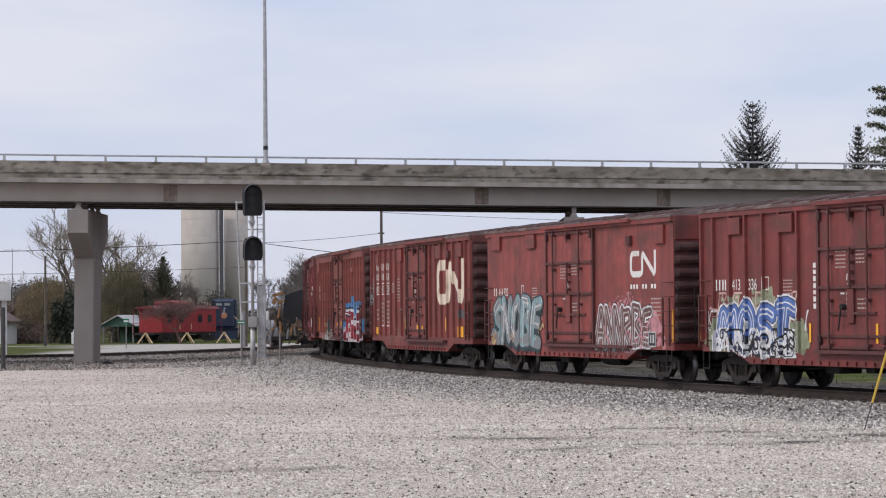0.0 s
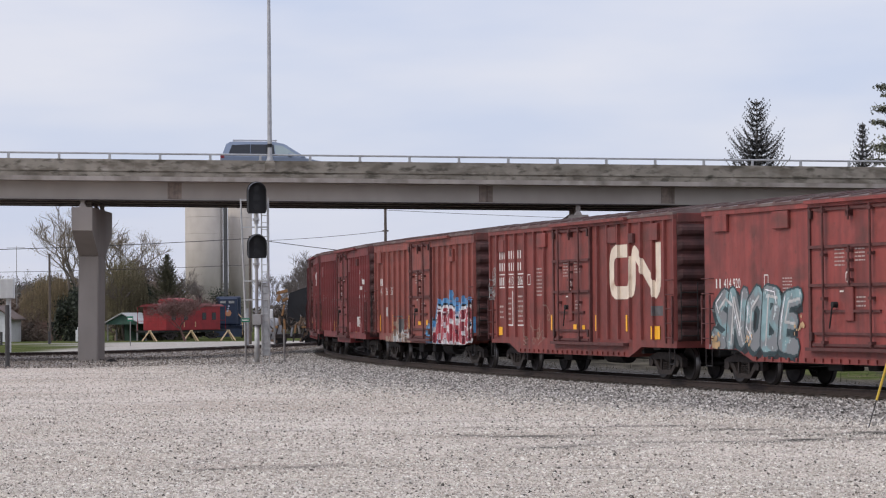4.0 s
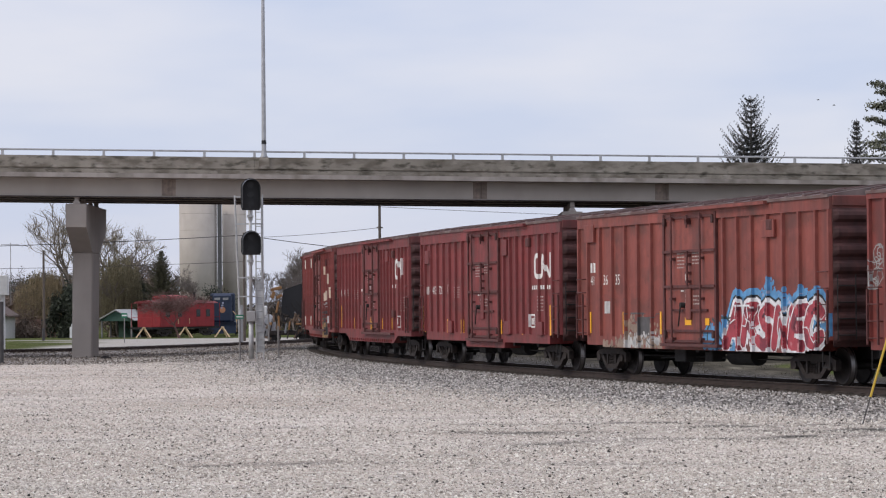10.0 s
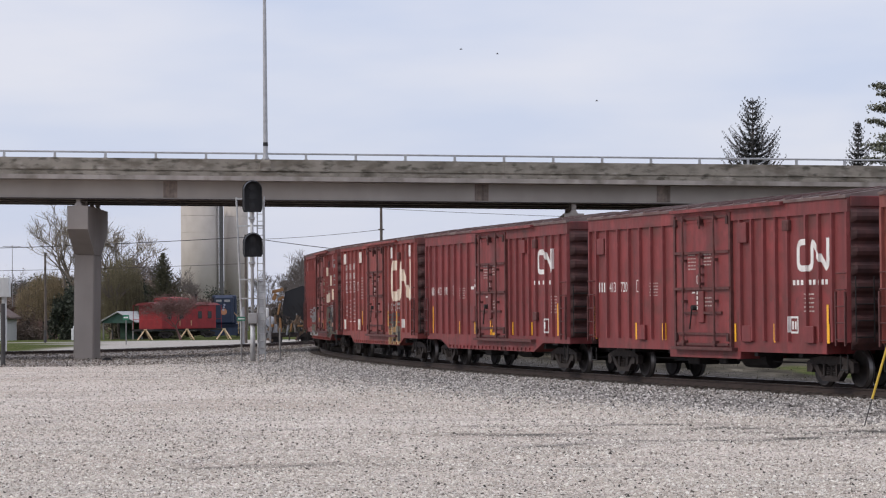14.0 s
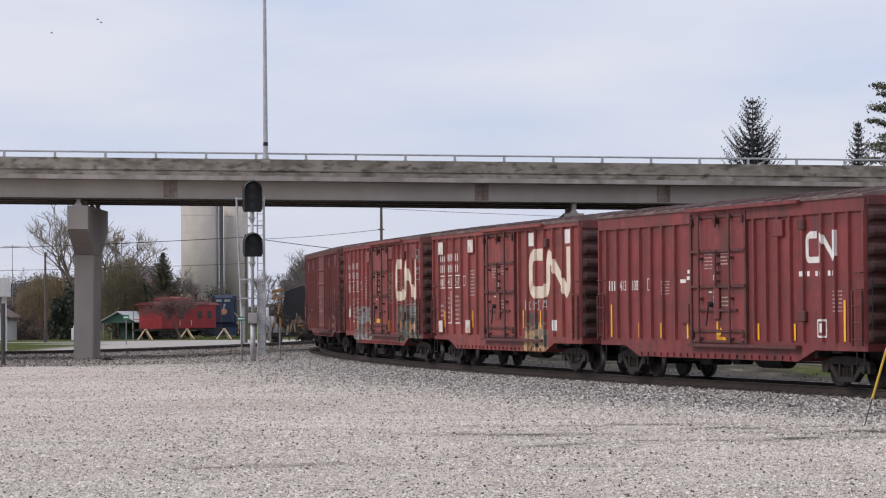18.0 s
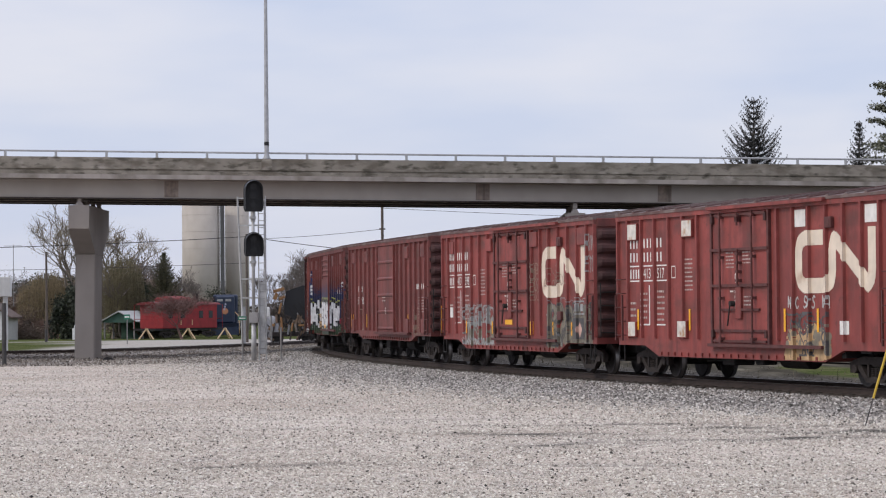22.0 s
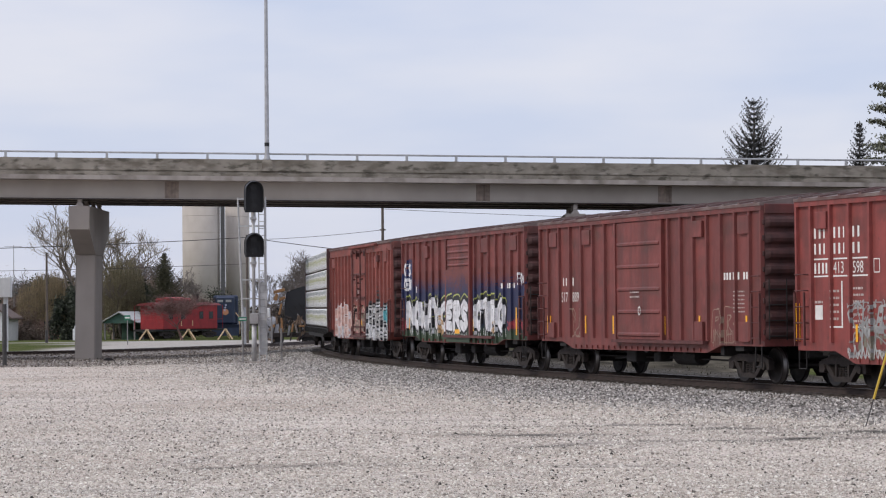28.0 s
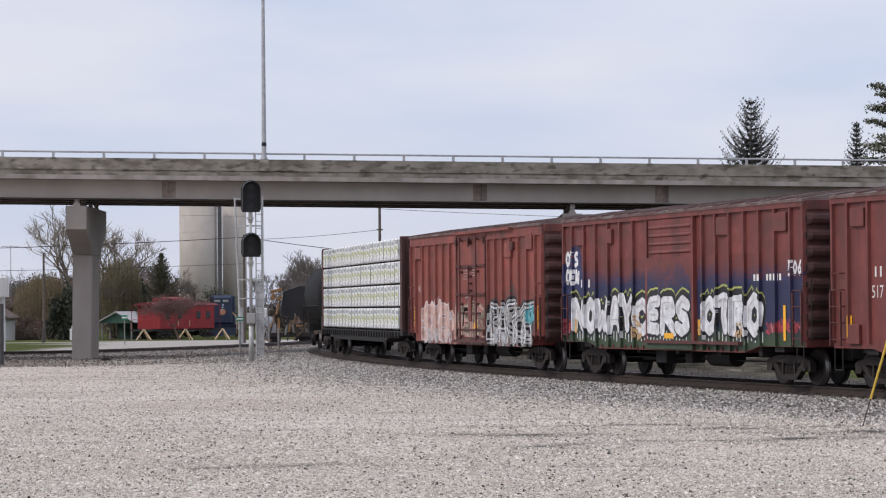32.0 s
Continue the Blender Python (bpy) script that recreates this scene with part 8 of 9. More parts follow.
def spruce(x, y, top, r, seed, label, mat="needle", bare=0.0, levels=46, low=0.08, rise=0.3, power=0.85, whorl=10, fine=1.0):
    z0 = height_at(x, y) - 0.1
    h = top - z0
    t = thing("spruce", label, "tree", pose(x, y, z0))
    rng = random.Random(seed)
    bm = fresh()
    rod(bm, (0, 0, 0), (0, 0, h), 0.017 * h, 0.02, 8)
    part("trunk", bm, M["bark"], t)
    pts, sizes = [], []
    wood = []
    for i in range(levels):
        f = low + (1 - low) * i / levels
        zz = f * h
        reach = r * (1 - f) ** power * rng.uniform(0.75, 1.12) + 0.12
        n = whorl if f < 0.85 else 6
        a0 = rng.uniform(0, 6.28)
        for k in range(n):
            if rng.random() < bare:
                continue
            a = a0 + 6.28 * k / n + rng.uniform(-.25, .25)
            ln = reach * rng.uniform(0.62, 1.08)
            prev = None
            m = max(4, int(ln / 0.11))
            for j in range(m + 1):
                g = j / m
                dz = -0.30 * ln * math.sin(g * 2.2) * (1 - 0.5 * f) + rise * ln * g * g + 0.25 * f * ln * g
                c = (ln * g * math.cos(a), ln * g * math.sin(a), zz + dz)
                if prev and j % 3 == 0:
                    wood.append((prev, c, 0.02, 0.012))
                if prev is None or j % 3 == 0:
                    prev = c
                if j:
                    for _ in range(int(24 - 18 * g)):
                        wide = (0.025 + 0.07 * (1 - g)) * fine
                        pts.append((c[0] + rng.gauss(0, wide), c[1] + rng.gauss(0, wide), c[2] - abs(rng.gauss(0, 0.04 + wide * 0.9)) + 0.03))
                        sizes.append(rng.uniform(0.035, 0.07) * fine)
    tagged(part("bough_work", rods_mesh("bough_work", wood, M["bark"], 4), None, t), kind="stuff")
    tagged(part("needles", scatter_mesh("needles", pts, sizes, M[mat], seed, 0.04), None, t), kind="stuff")
    return t


def clump_pine(x, y, top, r, seed, label):
    """A tall pine with long level boughs that end in open clumps."""
    z0 = height_at(x, y) - 0.1
    h = top - z0
    t = thing("pine", label, "tree", pose(x, y, z0))
    rng = random.Random(seed)
    bm = fresh()
    rod(bm, (0, 0, 0), (0, 0, h), 0.26, 0.04, 8)
    part("trunk", bm, M["bark"], t)
    wood, pts, sizes = [], [], []
    for i in range(26):
        f = 0.4 + 0.6 * i / 26 + rng.uniform(-0.012, 0.012)
        a = rng.uniform(0, 6.28) if i % 2 else math.pi + rng.uniform(-0.5, 0.5)
        ln = r * (1.1 - f) ** 0.25 * rng.uniform(0.7, 1.1)
        p, q = Vector((0, 0, f * h)), Vector((ln * math.cos(a), ln * math.sin(a), f * h + ln * rng.uniform(-0.15, 0.35)))
        wood.append((p, q, 0.05, 0.02))
        for g in np.linspace(0.55, 1.05, 4):
            c = p.lerp(q, g)
            s = rng.uniform(0.16, 0.34)
            for _ in range(90):
                pts.append((c.x + rng.gauss(0, s), c.y + rng.gauss(0, s), c.z + 0.1 + rng.gauss(0, s * 0.42)))
                sizes.append(rng.uniform(0.06, 0.13))
    part("boughs", rods_mesh("boughs", wood, M["bark"], 5), None, t)
    tagged(part("needles", scatter_mesh("needles", pts, sizes, M["pine"], seed), None, t), kind="stuff")
    return t


caboose(-25.3, 252.0, 57)
locomotive(-22.75, 276.0, -86.5)
for _x, _y in ((-27.6, 245.0), (-23.75, 245.0), (-20.4, 246.0)):
    a_frame(_x, _y)
shelter(-31.6, 257.0, 0.8)
silo(-34.9, 380.0, 2.72, 19.0, "tall pale concrete grain silo with hoop joints")
silo(-30.05, 384.0, 1.75, 19.0, "slimmer grey grain silo beside the pale one")
# added dark upright stands in for the dark gap between the silos
_leg = thing("silo_gap_upright", "dark upright added to fill the dark gap between the silos", "conveyor leg", pose(-31.75, 379.0, height_at(-31.75, 379)))
bm = fresh()
box(bm, -0.28, 0.28, -0.3, 0.3, 0, 19.5)
part("casing", bm, M["silo_dark"], _leg)
bm = fresh()
for _z in np.arange(0.4, 19, 0.45):
    box(bm, -0.5, -0.3, -0.32, -0.28, _z, _z + 0.06)
tagged(part("rung", bm, M["white_metal"], _leg), kind="stuff")
house(-44.2, 280.0, 6.6, 7.0, 2.5, 4.1, 8, "brick_wall", "roof_brown", "low brown brick house among bare trees", 3)
house(-44.5, 260.0, 3.2, 6.0, 2.4, 3.5, 0, "white_metal", "roof_brown", "small white clapboard house at the road", 1)

_aerial = thing("television_aerial", "tall thin television aerial on a mast", "aerial", pose(-45.6, 280.0, height_at(-45.6, 280.0)))
bm = fresh()
rod(bm, (0, 0, -0.1), (0, 0, 10.0), 0.05, 0.03, 6)
part("mast", bm, M["post_grey"], _aerial)
bm = fresh()
rod(bm, (-1.0, 0, 9.85), (0.9, 0, 9.85), 0.025, n=6)
for _x in (-0.9, -0.5, -0.1, 0.3, 0.7):
    rod(bm, (_x, -0.5, 9.85), (_x, 0.5, 9.85), 0.015, n=6)
part("dipoles", bm, M["post_grey"], _aerial)

# pale cabinet on a stand at the yard's edge, and small white kiosk
_cab = thing("signal_cabinet", "weathered white equipment cabinet on a post", "cabinet", pose(-24.4, 147.0, 0))
bm = fresh()
box(bm, -0.5, 0.32, -0.3, 0.3, 2.75, 3.85, 0.03)
part("cabinet", bm, M["white_metal"], _cab)
bm = fresh()
rod(bm, (0.0, 0, height_at(-24.4, 147.0) - 0.1), (0, 0, 2.8), 0.14, n=8)
part("post", bm, M["white_metal"], _cab)
_k = thing("kiosk", "small white utility kiosk in the grass", "cabinet", pose(-34.6, 249.0, height_at(-34.6, 249.0)))
bm = fresh()
box(bm, -0.4, 0.4, -0.3, 0.3, 0, 1.1, 0.03)
box(bm, -0.25, 0.25, -0.2, 0.2, 1.1, 1.35, 0.03)
part("body", bm, M["white_metal"], _k)
for _x, _y, _t in ((-33.9, 225.0, 0.0), (-36.3, 215.0, 0.05), (-38.8, 218.0, 0.1)):
    pole("bollard", "short dark bollard in the grass", "bollard", _x, _y, _t + 0.35, 0.11, mat="post_dark")
pole("marker_post", "pale square post in the grass", "post", -32.8, 238.0, 1.35, 0.16, mat="post_grey")

# track machine standing by the pavement behind the signal
def track_machine(x, y):
    z0 = height_at(x, y)
    s = thing("track_machine", "black and yellow rail crane on the far track", "rail crane", pose(x, y, z0))
    bm = fresh()
    prism(bm, [(0.0, 2.0), (0.9, 1.6), (3.2, 1.2), (3.2, 4.0), (2.2, 4.0), (1.3, 4.1), (0.7, 3.9), (0.15, 3.7), (0.0, 2.9)], -1.2, 1.2)
    part("body", bm, M["black"], s, "black machinery body")
    for k in range(7):
        bm = fresh()
        box(bm, -0.5, 0.5, -1.28, -1.2, -0.035, 0.035, 0.0, pose(0.6 + 0.36 * k, 0, 2.2 + 0.17 * (k % 3), 0, 52, 0))
        part("lattice_bar", bm, M["under"], s)
    bm = fresh()
    box(bm, -0.9, 3.0, -1.2, 1.2, 0.55, 0.85, 0.03)
    part("frame", bm, M["truck"], s)
    for a, b, c, d, t in ((-0.75, 0.05, 3.68, 3.9, -14), (-0.7, -0.45, 3.1, 3.6, 20), (-0.35, 0.1, 3.15, 3.35, -25), (-0.35, -0.2, 2.1, 2.9, 12), (-0.25, -0.1, 0.9, 1.9, -4),
                          (0.5, 0.62, 0.9, 1.5, 8), (1.0, 1.4, 1.25, 1.38, 0), (-0.85, -0.65, 1.25, 1.45, 0)):
        bm = fresh()
        box(bm, -(b - a) / 2, (b - a) / 2, -1.45, -1.3, -(d - c) / 2, (d - c) / 2, 0.03, pose((a + b) / 2, 0, (c + d) / 2, 0, t, 0))
        part("boom_section", bm, M["crane_yellow"], s, "worn yellow boom piece")
    rng = random.Random(6)
    for k in range(60):
        bm = fresh()
        xx, zz = rng.uniform(-1.3, 2.8), rng.uniform(0.3, 2.0)
        rod(bm, (xx, -1.25, zz), (xx + rng.uniform(-0.5, 0.5), -1.2, zz + rng.uniform(0.1, 0.8)), rng.uniform(0.03, 0.09), n=6)
        part("hydraulic_line", bm, M[rng.choice(("machine_brown", "machine_brown", "under", "under", "machine_grey", "truck"))], s)
    for k, xx in enumerate((-0.9, -0.3, 0.4, 1.0)):
        bm = fresh()
        rod(bm, (xx, -1.35, 0.3 + 0.1 * (k % 2)), (xx + 0.25, -1.35, 1.5), 0.05, n=6)
        part("hydraulic_ram", bm, M["truck"], s)
    for xx in (-0.6, 1.6):
        bm = fresh()
        rod(bm, (xx, -1.0, 0.4), (xx, 1.0, 0.4), 0.42, n=20)
        part("wheel", bm, M["under"], s)
    bm = fresh()
    box(bm, -1.5, -1.0, -1.3, -0.9, 1.9, 2.6, 0.08)
    part("lamp_box", bm, M["white_metal"], s)
    return s


track_machine(-11.2, 186.0)


def portable_tank(x, y):
    z0 = height_at(x, y)
    s = thing("portable_tank", "grey rounded tank on skids by the pavement", "tank", pose(x, y, z0))
    bm = fresh()
    n, rings = 18, []
    for xx, r in ((-0.75, 0.3), (-0.6, 0.62), (-0.35, 0.72), (0.35, 0.72), (0.6, 0.62), (0.75, 0.3)):
        rings.append([(xx, r * math.cos(6.2832 * k / n), 1.15 + r * 1.25 * math.sin(6.2832 * k / n)) for k in range(n)])
    loft(bm, rings)
    part("shell", smooth(made("shell", bm, M["machine_grey"])), None, s)
    for sgn in (-1, 1):
        bm = fresh()
        box(bm, sgn * 0.45 - 0.06, sgn * 0.45 + 0.06, -0.5, 0.5, -0.05, 0.4)
        part("skid", bm, M["under"], s)
    bm = fresh()
    box(bm, -0.62, -0.45, -0.8, -0.7, 1.5, 2.15, 0.02, pose(0, 0, 0, 0, 12, 0))
    part("white_panel", bm, M["white_metal"], s)
    return s


portable_tank(-13.2, 198.0)

# trees
bare_tree(-33.4, 268.0, 4.9, 0.42, 4, 8, "large bare willow with gnarled limbs", (0.3, 0), mat="twig_willow", spread=0.95, minimum=0.024, bend=0.45, haze=7000, haze_mat="willow_haze")
bare_tree(-36.4, 268.0, 5.0, 0.42, 4, 27, "large bare willow leaning out over the grass", (-0.4, 0), mat="twig_willow", spread=0.95, minimum=0.024, bend=0.45, haze=7000, haze_mat="willow_haze")
for _x, _y, _f, _s in ((-20.0, 300, 2.5, 11), (-17.2, 310, 2.8, 12), (-15.0, 295, 3.0, 13), (-12.5, 305, 2.8, 18), (-17.9, 290, 2.2, 22), (-52, 300, 2.4, 14), (-47.5, 290, 2.3, 15), (-28.0, 300, 2.6, 16), (-31.0, 287, 2.9, 17), (-43, 300, 2.4, 19), (-13.8, 282, 2.7, 23), (-11.6, 290, 3.3, 24), (-16.0, 286, 2.3, 25), (-10.2, 300, 3.0, 26)):
    bare_tree(_x, _y, _f, 0.14, 5, _s, "bare thin-branched tree in early spring", mat="twig_pale", spread=0.75, minimum=0.014, haze=1400, haze_mat="twig_pale")
bare_tree(-24.0, 242.0, 1.3, 0.13, 5, 21, "low spreading reddish tree before the caboose", mat="twig_red", spread=1.6, minimum=0.014, haze=9000, bend=0.35, wide=1.9)
weeping_tree(-40.2, 271.0, 7.2, 3.6, "willow", 31, "yellow budding weeping willow in the park", 760, 2.3)
weeping_tree(-32.2, 264.0, 8.8, 2.3, "olive", 32, "olive-yellow weeping willow behind the pier", 620, 2.2)
leafy_tree("evergreen", -32.3, 266.0, 5.6, 2.0, 3.2, "cedar", 63, "dark green evergreen behind the pier", 12000, 0.13, taper=0.3, low=0.2)
leafy_tree("evergreen", -46.5, 300.0, 7.0, 4.4, 3.6, "yew", 64, "broad dark pine by the houses", 12000, 0.17, taper=0.2, low=0.4)
leafy_tree("budding_tree", -46.0, 285.0, 5.4, 2.9, 3.2, "brownbud", 33, "brownish budding tree by the road", 11000, 0.13, low=0.2)
leafy_tree("budding_tree", -29.6, 280.0, 6.6, 3.0, 3.6, "brownbud", 39, "brownish budding tree behind the caboose", 11000, 0.13, low=0.2)
leafy_tree("evergreen", -36.4, 258.0, 5.6, 2.2, 3.3, "yew", 34, "dense dark evergreen in the park", 15000, 0.14, taper=0.45, low=0.1)
leafy_tree("budding_tree", -33.5, 290.0, 6.2, 3.2, 3.6, "brownbud", 35, "broad brown budding tree behind the shelter", 12000, 0.14, low=0.1)
spruce(-27.75, 262.0, 7.7, 3.9, 36, "dark pointed spruce behind the caboose", "cedar", levels=40)
leafy_tree("evergreen", -30.6, 266.0, 6.1, 1.9, 3.4, "yew", 61, "dark evergreen beside the shelter", 11000, 0.14, taper=0.4, low=0.1)
leafy_tree("budding_tree", -33.0, 281.0, 7.2, 2.4, 4.2, "brownbud", 62, "tall grey-brown budding tree behind the shelter", 12000, 0.13, low=0.1)
leafy_tree("evergreen", -50.5, 300.0, 6.2, 3.0, 3.4, "yew", 37, "dark evergreen by the houses", 9000, 0.16, taper=0.4, low=0.1)
leafy_tree("evergreen", -26.0, 300.0, 5.0, 3.0, 3.0, "yew", 38, "dark evergreen behind the red caboose", 9000, 0.15, low=0.1)
for _x, _y, _h, _r, _s in ((-15.5, 300.0, 4.6, 3.0, 53), (-12.0, 296.0, 4.2, 2.8, 54), (-18.5, 305.0, 4.4, 2.6, 55)):
    leafy_tree("budding_shrub", _x, _y, _h, _r, 2.6, "greybud", _s, "grey-brown thicket of bare bushes behind the rail crane", 9000, 0.1, low=0.0)
for _x, _y, _h, _r, _s in ((-46.0, 306.0, 8.0, 4.0, 57), (-41.0, 314.0, 8.8, 3.6, 58), (-36.5, 300.0, 9.4, 3.2, 59), (-34.0, 302.0, 8.6, 3.0, 60), (-51.0, 312.0, 7.6, 3.6, 65)):
    leafy_tree("budding_tree", _x, _y, _h, _r, 3.9, "greybud", _s, "grey-brown bare tree at the back of the park", 8000, 0.11, low=0.2)
leafy_tree("budding_shrub", -50.0, 282.0, 4.6, 3.6, 2.8, "brownbud", 56, "brown bare thicket before the low house", 9000, 0.11, low=0.0)
leafy_tree("budding_shrub", -42.2, 268.0, 3.2, 2.6, 2.2, "brownbud", 51, "brown bare shrub by the road", 8000, 0.1, low=0.1)
leafy_tree("budding_shrub", -33.4, 285.0, 3.6, 3.4, 2.6, "brownbud", 52, "brown bare shrub behind the shelter", 8000, 0.1, low=0.1)
spruce(20.0, 170.0, 15.3, 3.55, 41, "dark spruce rising behind the overpass", bare=0.1, levels=33, low=0.3, rise=0.6, power=0.5, whorl=13, fine=0.85)
spruce(27.1, 172.0, 13.9, 3.0, 42, "slender dark spruce behind the overpass", bare=0.1, levels=32, low=0.3, rise=0.5, power=0.75, whorl=11, fine=0.85)
clump_pine(29.3, 166.0, 15.9, 3.1, 43, "tall open pine behind the overpass")

# far woods along the horizon
_rng = np.random.default_rng(77)
_x = np.concatenate([_rng.uniform(-190, 260, 42000)])
_top = 5.4 + 2.2 * np.sin(_x * 0.09) + 1.4 * np.sin(_x * 0.31 + 1) + 0.9 * np.sin(_x * 0.83)
_z = -1.0 + _top * _rng.uniform(0, 1, len(_x)) ** 0.8
_pts = np.c_[_x, 430 + _rng.uniform(-14, 14, len(_x)), _z]
_woods = new("far_woods", scatter_mesh("far_woods", _pts, _rng.uniform(0.25, 0.6, len(_x)), M["far_wood"], 78))
tagged(_woods, "distant bare woods along the horizon", "woods", kind="stuff")


# ---- vehicles on the overpass ----
M["silver"] = material("silver_blue_car_paint", (0.21, 0.25, 0.32), 0.3, 0.4, grain=0.05)
M["car_white"] = material("white_car_paint", (0.68, 0.69, 0.70), 0.3, grain=0.04)
M["tail_red"] = material("red_tail_lamp", (0.22, 0.02, 0.03), 0.3, grain=0.05)
M["car_glass"] = material("tinted_car_glass", (0.012, 0.014, 0.018), 0.08, grain=0.05)
# sky light on these windows is put into the pale base colour
M["pale_glass"] = material("pale_sky_lit_glass", (0.30, 0.36, 0.36), 0.1, grain=0.05)
M["lamp_clear"] = material("clear_headlamp", (0.6, 0.6, 0.58), 0.2, grain=0.05)
M["tyre"] = material("tyre_rubber", (0.02, 0.02, 0.02), 0.9, grain=0.2)
M["alloy"] = material("alloy_rim", (0.45, 0.45, 0.46), 0.35, 0.8, grain=0.1)


def road_car(name, label, body_mat, low, high, belt, glass, half, wheel_x, wheel_r, rear_lamp, front_lamp, rack=False):
    """A car from its side outline: low body, cabin and windows. x runs forward."""
    c = thing(name, label, "car")
    bm = fresh()
    n = len(low)
    rings = []
    for y, k in ((-half, 0.94), (-half + 0.12, 1.0), (half - 0.12, 1.0), (half, 0.94)):
        rings.append([(x, y, 0.2 + (z - 0.2) * k) for x, z in low])
    loft(bm, rings)
    part("body", bm, body_mat, c)
    bm = fresh()
    rings = []
    for y, f in ((-half + 0.06, 0.0), (-half + 0.3, 1.0), (half - 0.3, 1.0), (half - 0.06, 0.0)):
        rings.append([(x, y, z if f else min(z, belt)) for x, z in high])
    a = [(x, -half + 0.08 + 0.22 * (z - belt) / (max(p[1] for p in high) - belt), z) for x, z in high]
    b = [(x, -y, z) for x, y, z in a]
    va, vb = [bm.verts.new(p) for p in a], [bm.verts.new(p) for p in b]
    bm.faces.new(va)
    bm.faces.new(vb[::-1])
    for i in range(len(va)):
        bm.faces.new((va[i], vb[i], vb[(i + 1) % len(va)], va[(i + 1) % len(va)]))
    cabin = part("cabin", bm, body_mat, c)
    top = max(p[1] for p in high)
    for k, (outline, mat) in enumerate(glass):
        for sgn in (-1, 1):
            bm = fresh()
            vs = [bm.verts.new((x, sgn * (half - 0.08 - 0.22 * (z - belt) / (top - belt) + 0.012), z)) for x, z in outline]
            bm.faces.new(vs)
            part("side_window", bm, mat, cabin, "tinted side window" if mat is M["car_glass"] else "")
    for xx in wheel_x:
        for sgn in (-1, 1):
            bm = fresh()
            rod(bm, (0, -0.1, 0), (0, 0.1, 0), wheel_r, n=20)
            w = part("wheel", bm, M["tyre"], c, at=pose(xx, sgn * (half - 0.1), wheel_r))
            bm = fresh()
            rod(bm, (0, -0.108, 0), (0, 0.108, 0), wheel_r * 0.62, n=16)
            part("rim", bm, M["alloy"], w)
    for sgn in (-1, 1):
        for (x0, x1, z0, z1), mat, nm in ((rear_lamp, M["tail_red"], "tail_lamp"), (front_lamp, M["lamp_clear"], "headlamp")):
            bm = fresh()
            box(bm, x0, x1, sgn * (half + 0.012), sgn * (half - 0.35), z0, z1, 0.02)
            part(nm, bm, mat, c)
    bm = fresh()
    box(bm, 0.75, 0.95, -half - 0.16, -half + 0.02, belt - 0.02, belt + 0.14, 0.03)
    part("wing_mirror", bm, body_mat, c)
    if rack:
        for sgn in (-1, 1):
            bm = fresh()
            rod(bm, (-2.0, sgn * 0.62, top + 0.07), (0.2, sgn * 0.62, top + 0.07), 0.03, n=6)
            for xx in (-1.9, -0.9, 0.1):
                rod(bm, (xx, sgn * 0.62, top - 0.05), (xx, sgn * 0.62, top + 0.07), 0.025, n=6)
            part("roof_rail", bm, M["alloy"], c)
    return c


van = road_car("minivan", "silver-blue minivan driving across the overpass", M["silver"],
               [(-2.52, 0.35), (-2.6, 0.75), (-2.55, 1.05), (0.9, 1.05), (1.6, 0.98), (2.35, 0.82), (2.6, 0.6), (2.55, 0.3), (2.2, 0.2), (-2.2, 0.2)],
               [(-2.54, 1.0), (-2.32, 1.62), (-2.1, 1.74), (0.0, 1.76), (0.55, 1.66), (1.62, 1.0)], 1.03,
               [([(-2.2, 1.12), (-2.03, 1.58), (-1.13, 1.62), (-1.13, 1.1)], M["car_glass"]), ([(-1.11, 1.1), (-1.11, 1.62), (0.02, 1.62), (0.1, 1.08)], M["car_glass"]),
                ([(0.14, 1.08), (0.06, 1.6), (0.45, 1.56), (1.25, 1.08)], M["pale_glass"])], 0.97, (-1.6, 1.5), 0.34,
               (-2.6, -2.4, 0.9, 1.12), (2.1, 2.5, 0.62, 0.8), rack=True)
sedan = road_car("sedan", "white sedan with dark roof driving across the overpass", M["car_white"],
                 [(-2.3, 0.35), (-2.35, 0.8), (-2.2, 0.98), (-1.3, 0.98), (1.1, 0.95), (2.0, 0.8), (2.32, 0.6), (2.3, 0.3), (2.0, 0.2), (-2.0, 0.2)],
                 [(-1.75, 0.95), (-1.0, 1.36), (-0.5, 1.43), (0.3, 1.41), (1.35, 0.93)], 0.96,
                 [([(-1.35, 1.0), (-0.9, 1.3), (-0.25, 1.35), (-0.25, 1.0)], M["pale_glass"]), ([(-0.2, 1.0), (-0.2, 1.35), (0.3, 1.33), (0.95, 1.0)], M["pale_glass"])], 0.88, (-1.4, 1.4), 0.32,
                 (-2.36, -2.1, 0.7, 0.88), (1.95, 2.25, 0.6, 0.75))
for _o in sedan.children:
    if _o.name.startswith("cabin"):
        _o.data.materials[0] = M["silo_dark"]
moving_cars = [(van, -0.4, 3.5, 13.1), (sedan, 5.1, 5.5, 13.3)]


# ---- birds ----
M["feather"] = material("grey_feathers", (0.26, 0.255, 0.255), 0.8, grain=0.2)


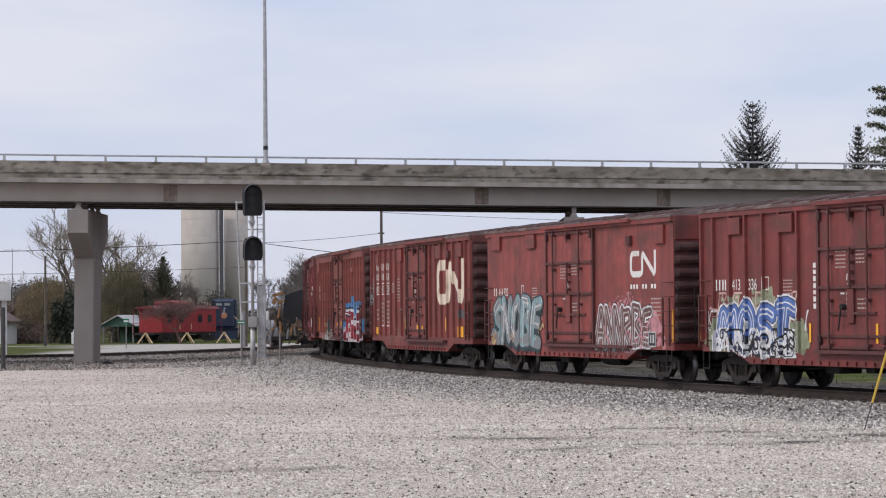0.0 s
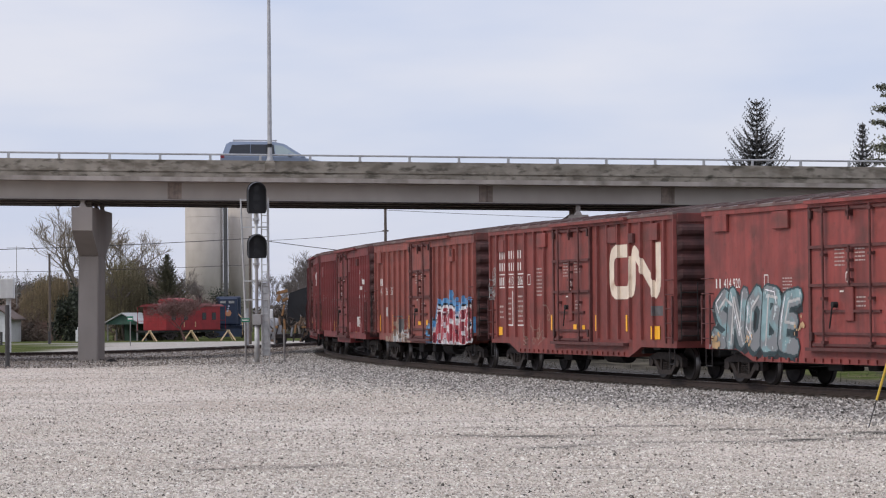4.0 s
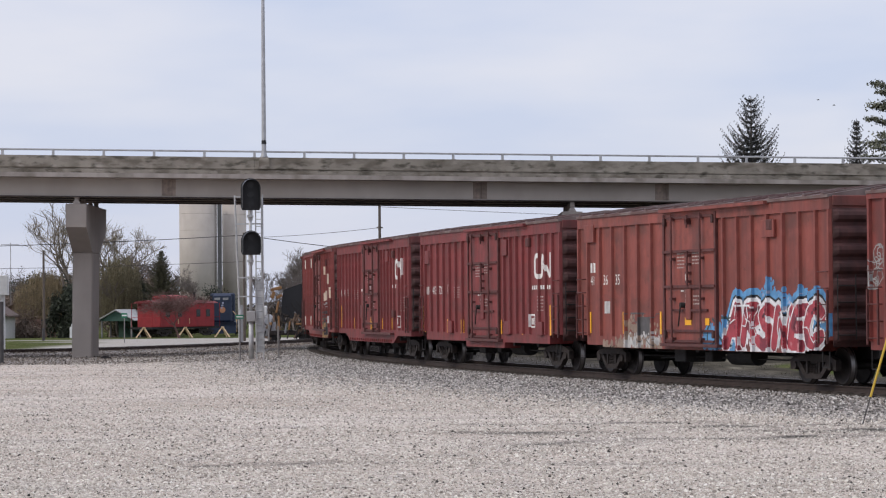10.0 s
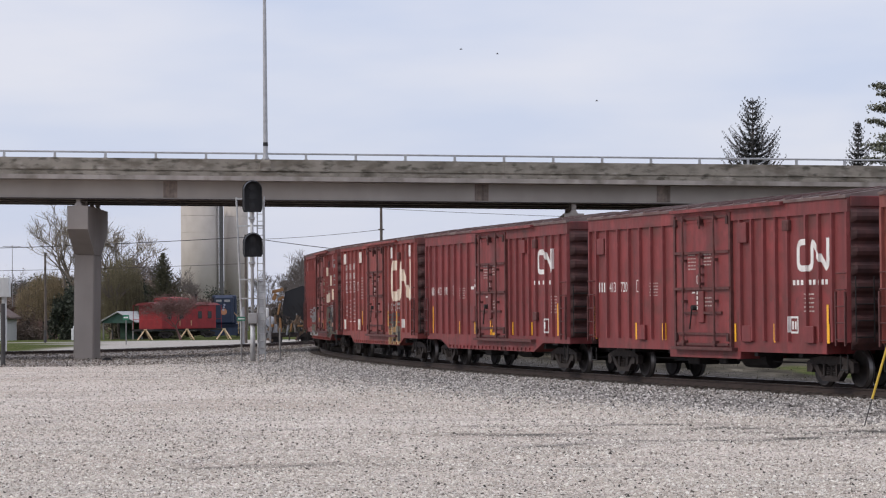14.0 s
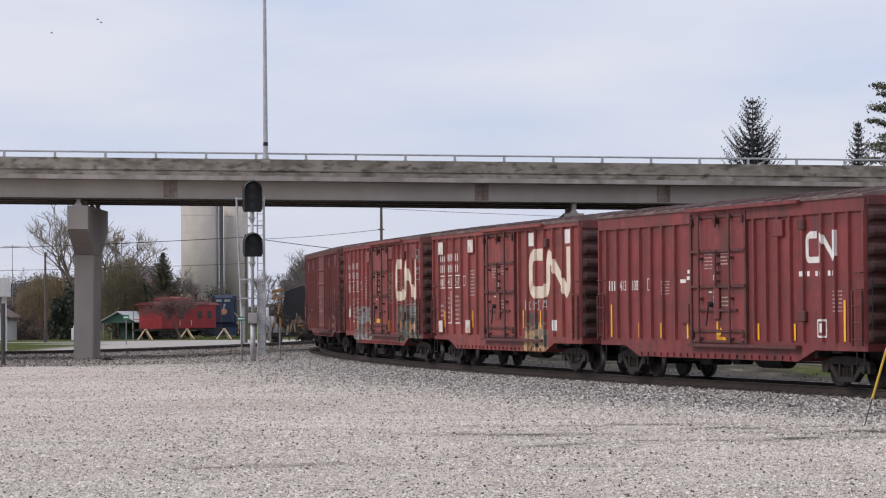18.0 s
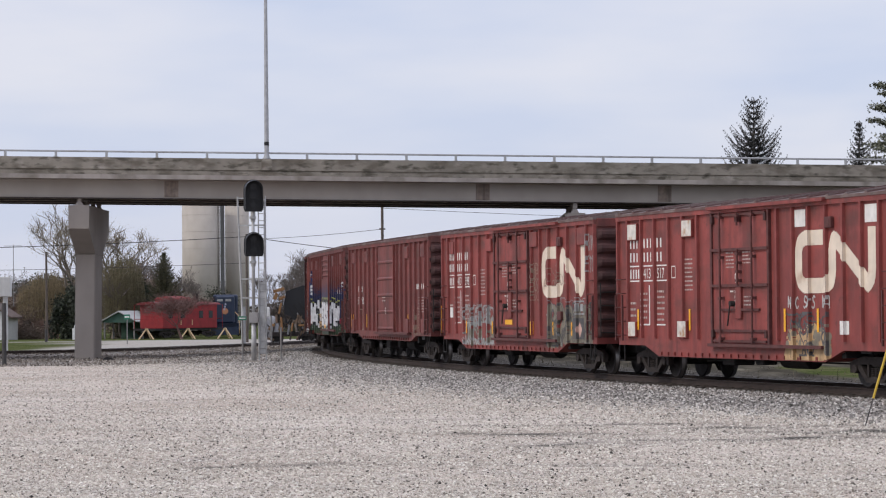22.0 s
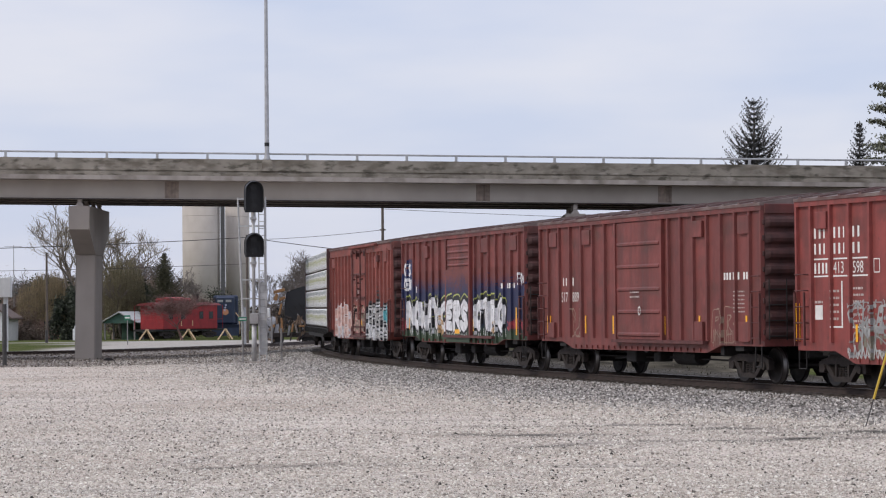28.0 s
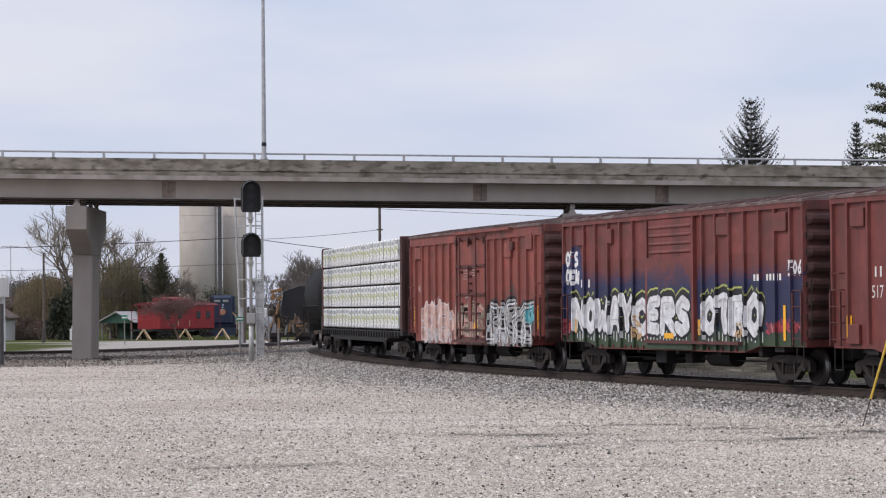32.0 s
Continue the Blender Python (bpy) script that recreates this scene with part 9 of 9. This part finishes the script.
def bird(label):
    b = thing("bird", label, "bird", group="birds crossing the sky")
    bm = fresh()
    loft(bm, [[(x, r * math.cos(a), r * math.sin(a)) for a in np.linspace(0, 6.2832, 9)[:-1]] for x, r in ((-0.1, 0.008), (-0.03, 0.022), (0.03, 0.025), (0.07, 0.018), (0.1, 0.006))])
    part("body", bm, M["feather"], b)
    for sgn in (-1, 1):
        bm = fresh()
        loft(bm, [[(0.035, sgn * 0.02, 0.012), (-0.035, sgn * 0.02, 0.012), (-0.035, sgn * 0.02, 0.018), (0.035, sgn * 0.02, 0.018)],
                  [(0.02, sgn * 0.13, 0.05), (-0.02, sgn * 0.13, 0.05), (-0.02, sgn * 0.13, 0.054), (0.02, sgn * 0.13, 0.054)]])
        part("wing", bm, M["feather"], b)
    return b


# each bird: seconds, place along x, height
flying = [(bird("small dark bird flying high"), [(0, 78.0, 11.0), (9, 28.6, 13.4), (11, 17.1, 14.9), (12, 11.3, 15.7), (13, 6.1, 17.4), (14, 1.2, 17.6), (17, -18.3, 18.4), (18, -23.6, 18.8), (22, -48, 25), (32, -102, 26)]),
          (bird("small dark bird flying behind another"), [(0, 80.0, 11.0), (9, 29.8, 13.2), (11, 19.0, 14.5), (12, 15.1, 14.9), (13, 8.9, 15.6), (14, 3.4, 17.3), (17, -15.3, 18.3), (18, -20.6, 19.4), (22, -46, 27), (32, -100, 28)]),
          (bird("small dark bird flying low over the spruce"), [(0, 110.0, 9.5), (9, 46.0, 12.5), (11, 32.0, 13.6), (13, 17.0, 14.2), (14, 9.4, 14.4), (17, -13.3, 17.9), (18, -20.8, 19.6), (22, -52, 27), (32, -118, 30)])]


# ---- what moves ----
def car_pose(middle, centres, t):
    s = middle + run(t)
    a, b = track_at(s + centres), track_at(s - centres)
    return pose((a[0] + b[0]) / 2, (a[1] + b[1]) / 2, 0, 0, 0, math.degrees(math.atan2(a[1] - b[1], a[0] - b[0])))


def road_pose(u, v=2.7):
    return BR @ pose(u, v, ROAD_Z)


def motions():
    for car, middle, centres in train:
        walk(car, [(float(t), car_pose(middle, centres, t)) for t in range(33)])
    step = 4 / FPS
    for w, dx in wheels:
        rows = []
        for k in range(241):
            t = min(k * step, 32.0)
            rows.append((t, pose(dx, 0, WHEEL_R, 0, math.degrees(run(t) / WHEEL_R) + 40 * dx, 0)))
        walk(w, rows)
    for ob, u0, t0, v in moving_cars:
        last = t0 + (62 - u0) / v
        rows = [(0.0, road_pose(u0 - v * t0)), (2.0, road_pose(u0 + v * (2 - t0))), (4.0, road_pose(u0 + v * (4 - t0))), (6.0, road_pose(u0 + v * (6 - t0))),
                (last, road_pose(62)), (last + 2.5, road_pose(62 + 0.6 * v * 2.5)), (last + 5, road_pose(62 + 0.8 * v * 2.5)), (32.0, road_pose(62 + 0.8 * v * 2.5))]
        walk(ob, rows)
    for ob, way in flying:
        walk(ob, [(float(t), pose(x, 160.0, z, 0, 0, 180)) for t, x, z in way])


motions()
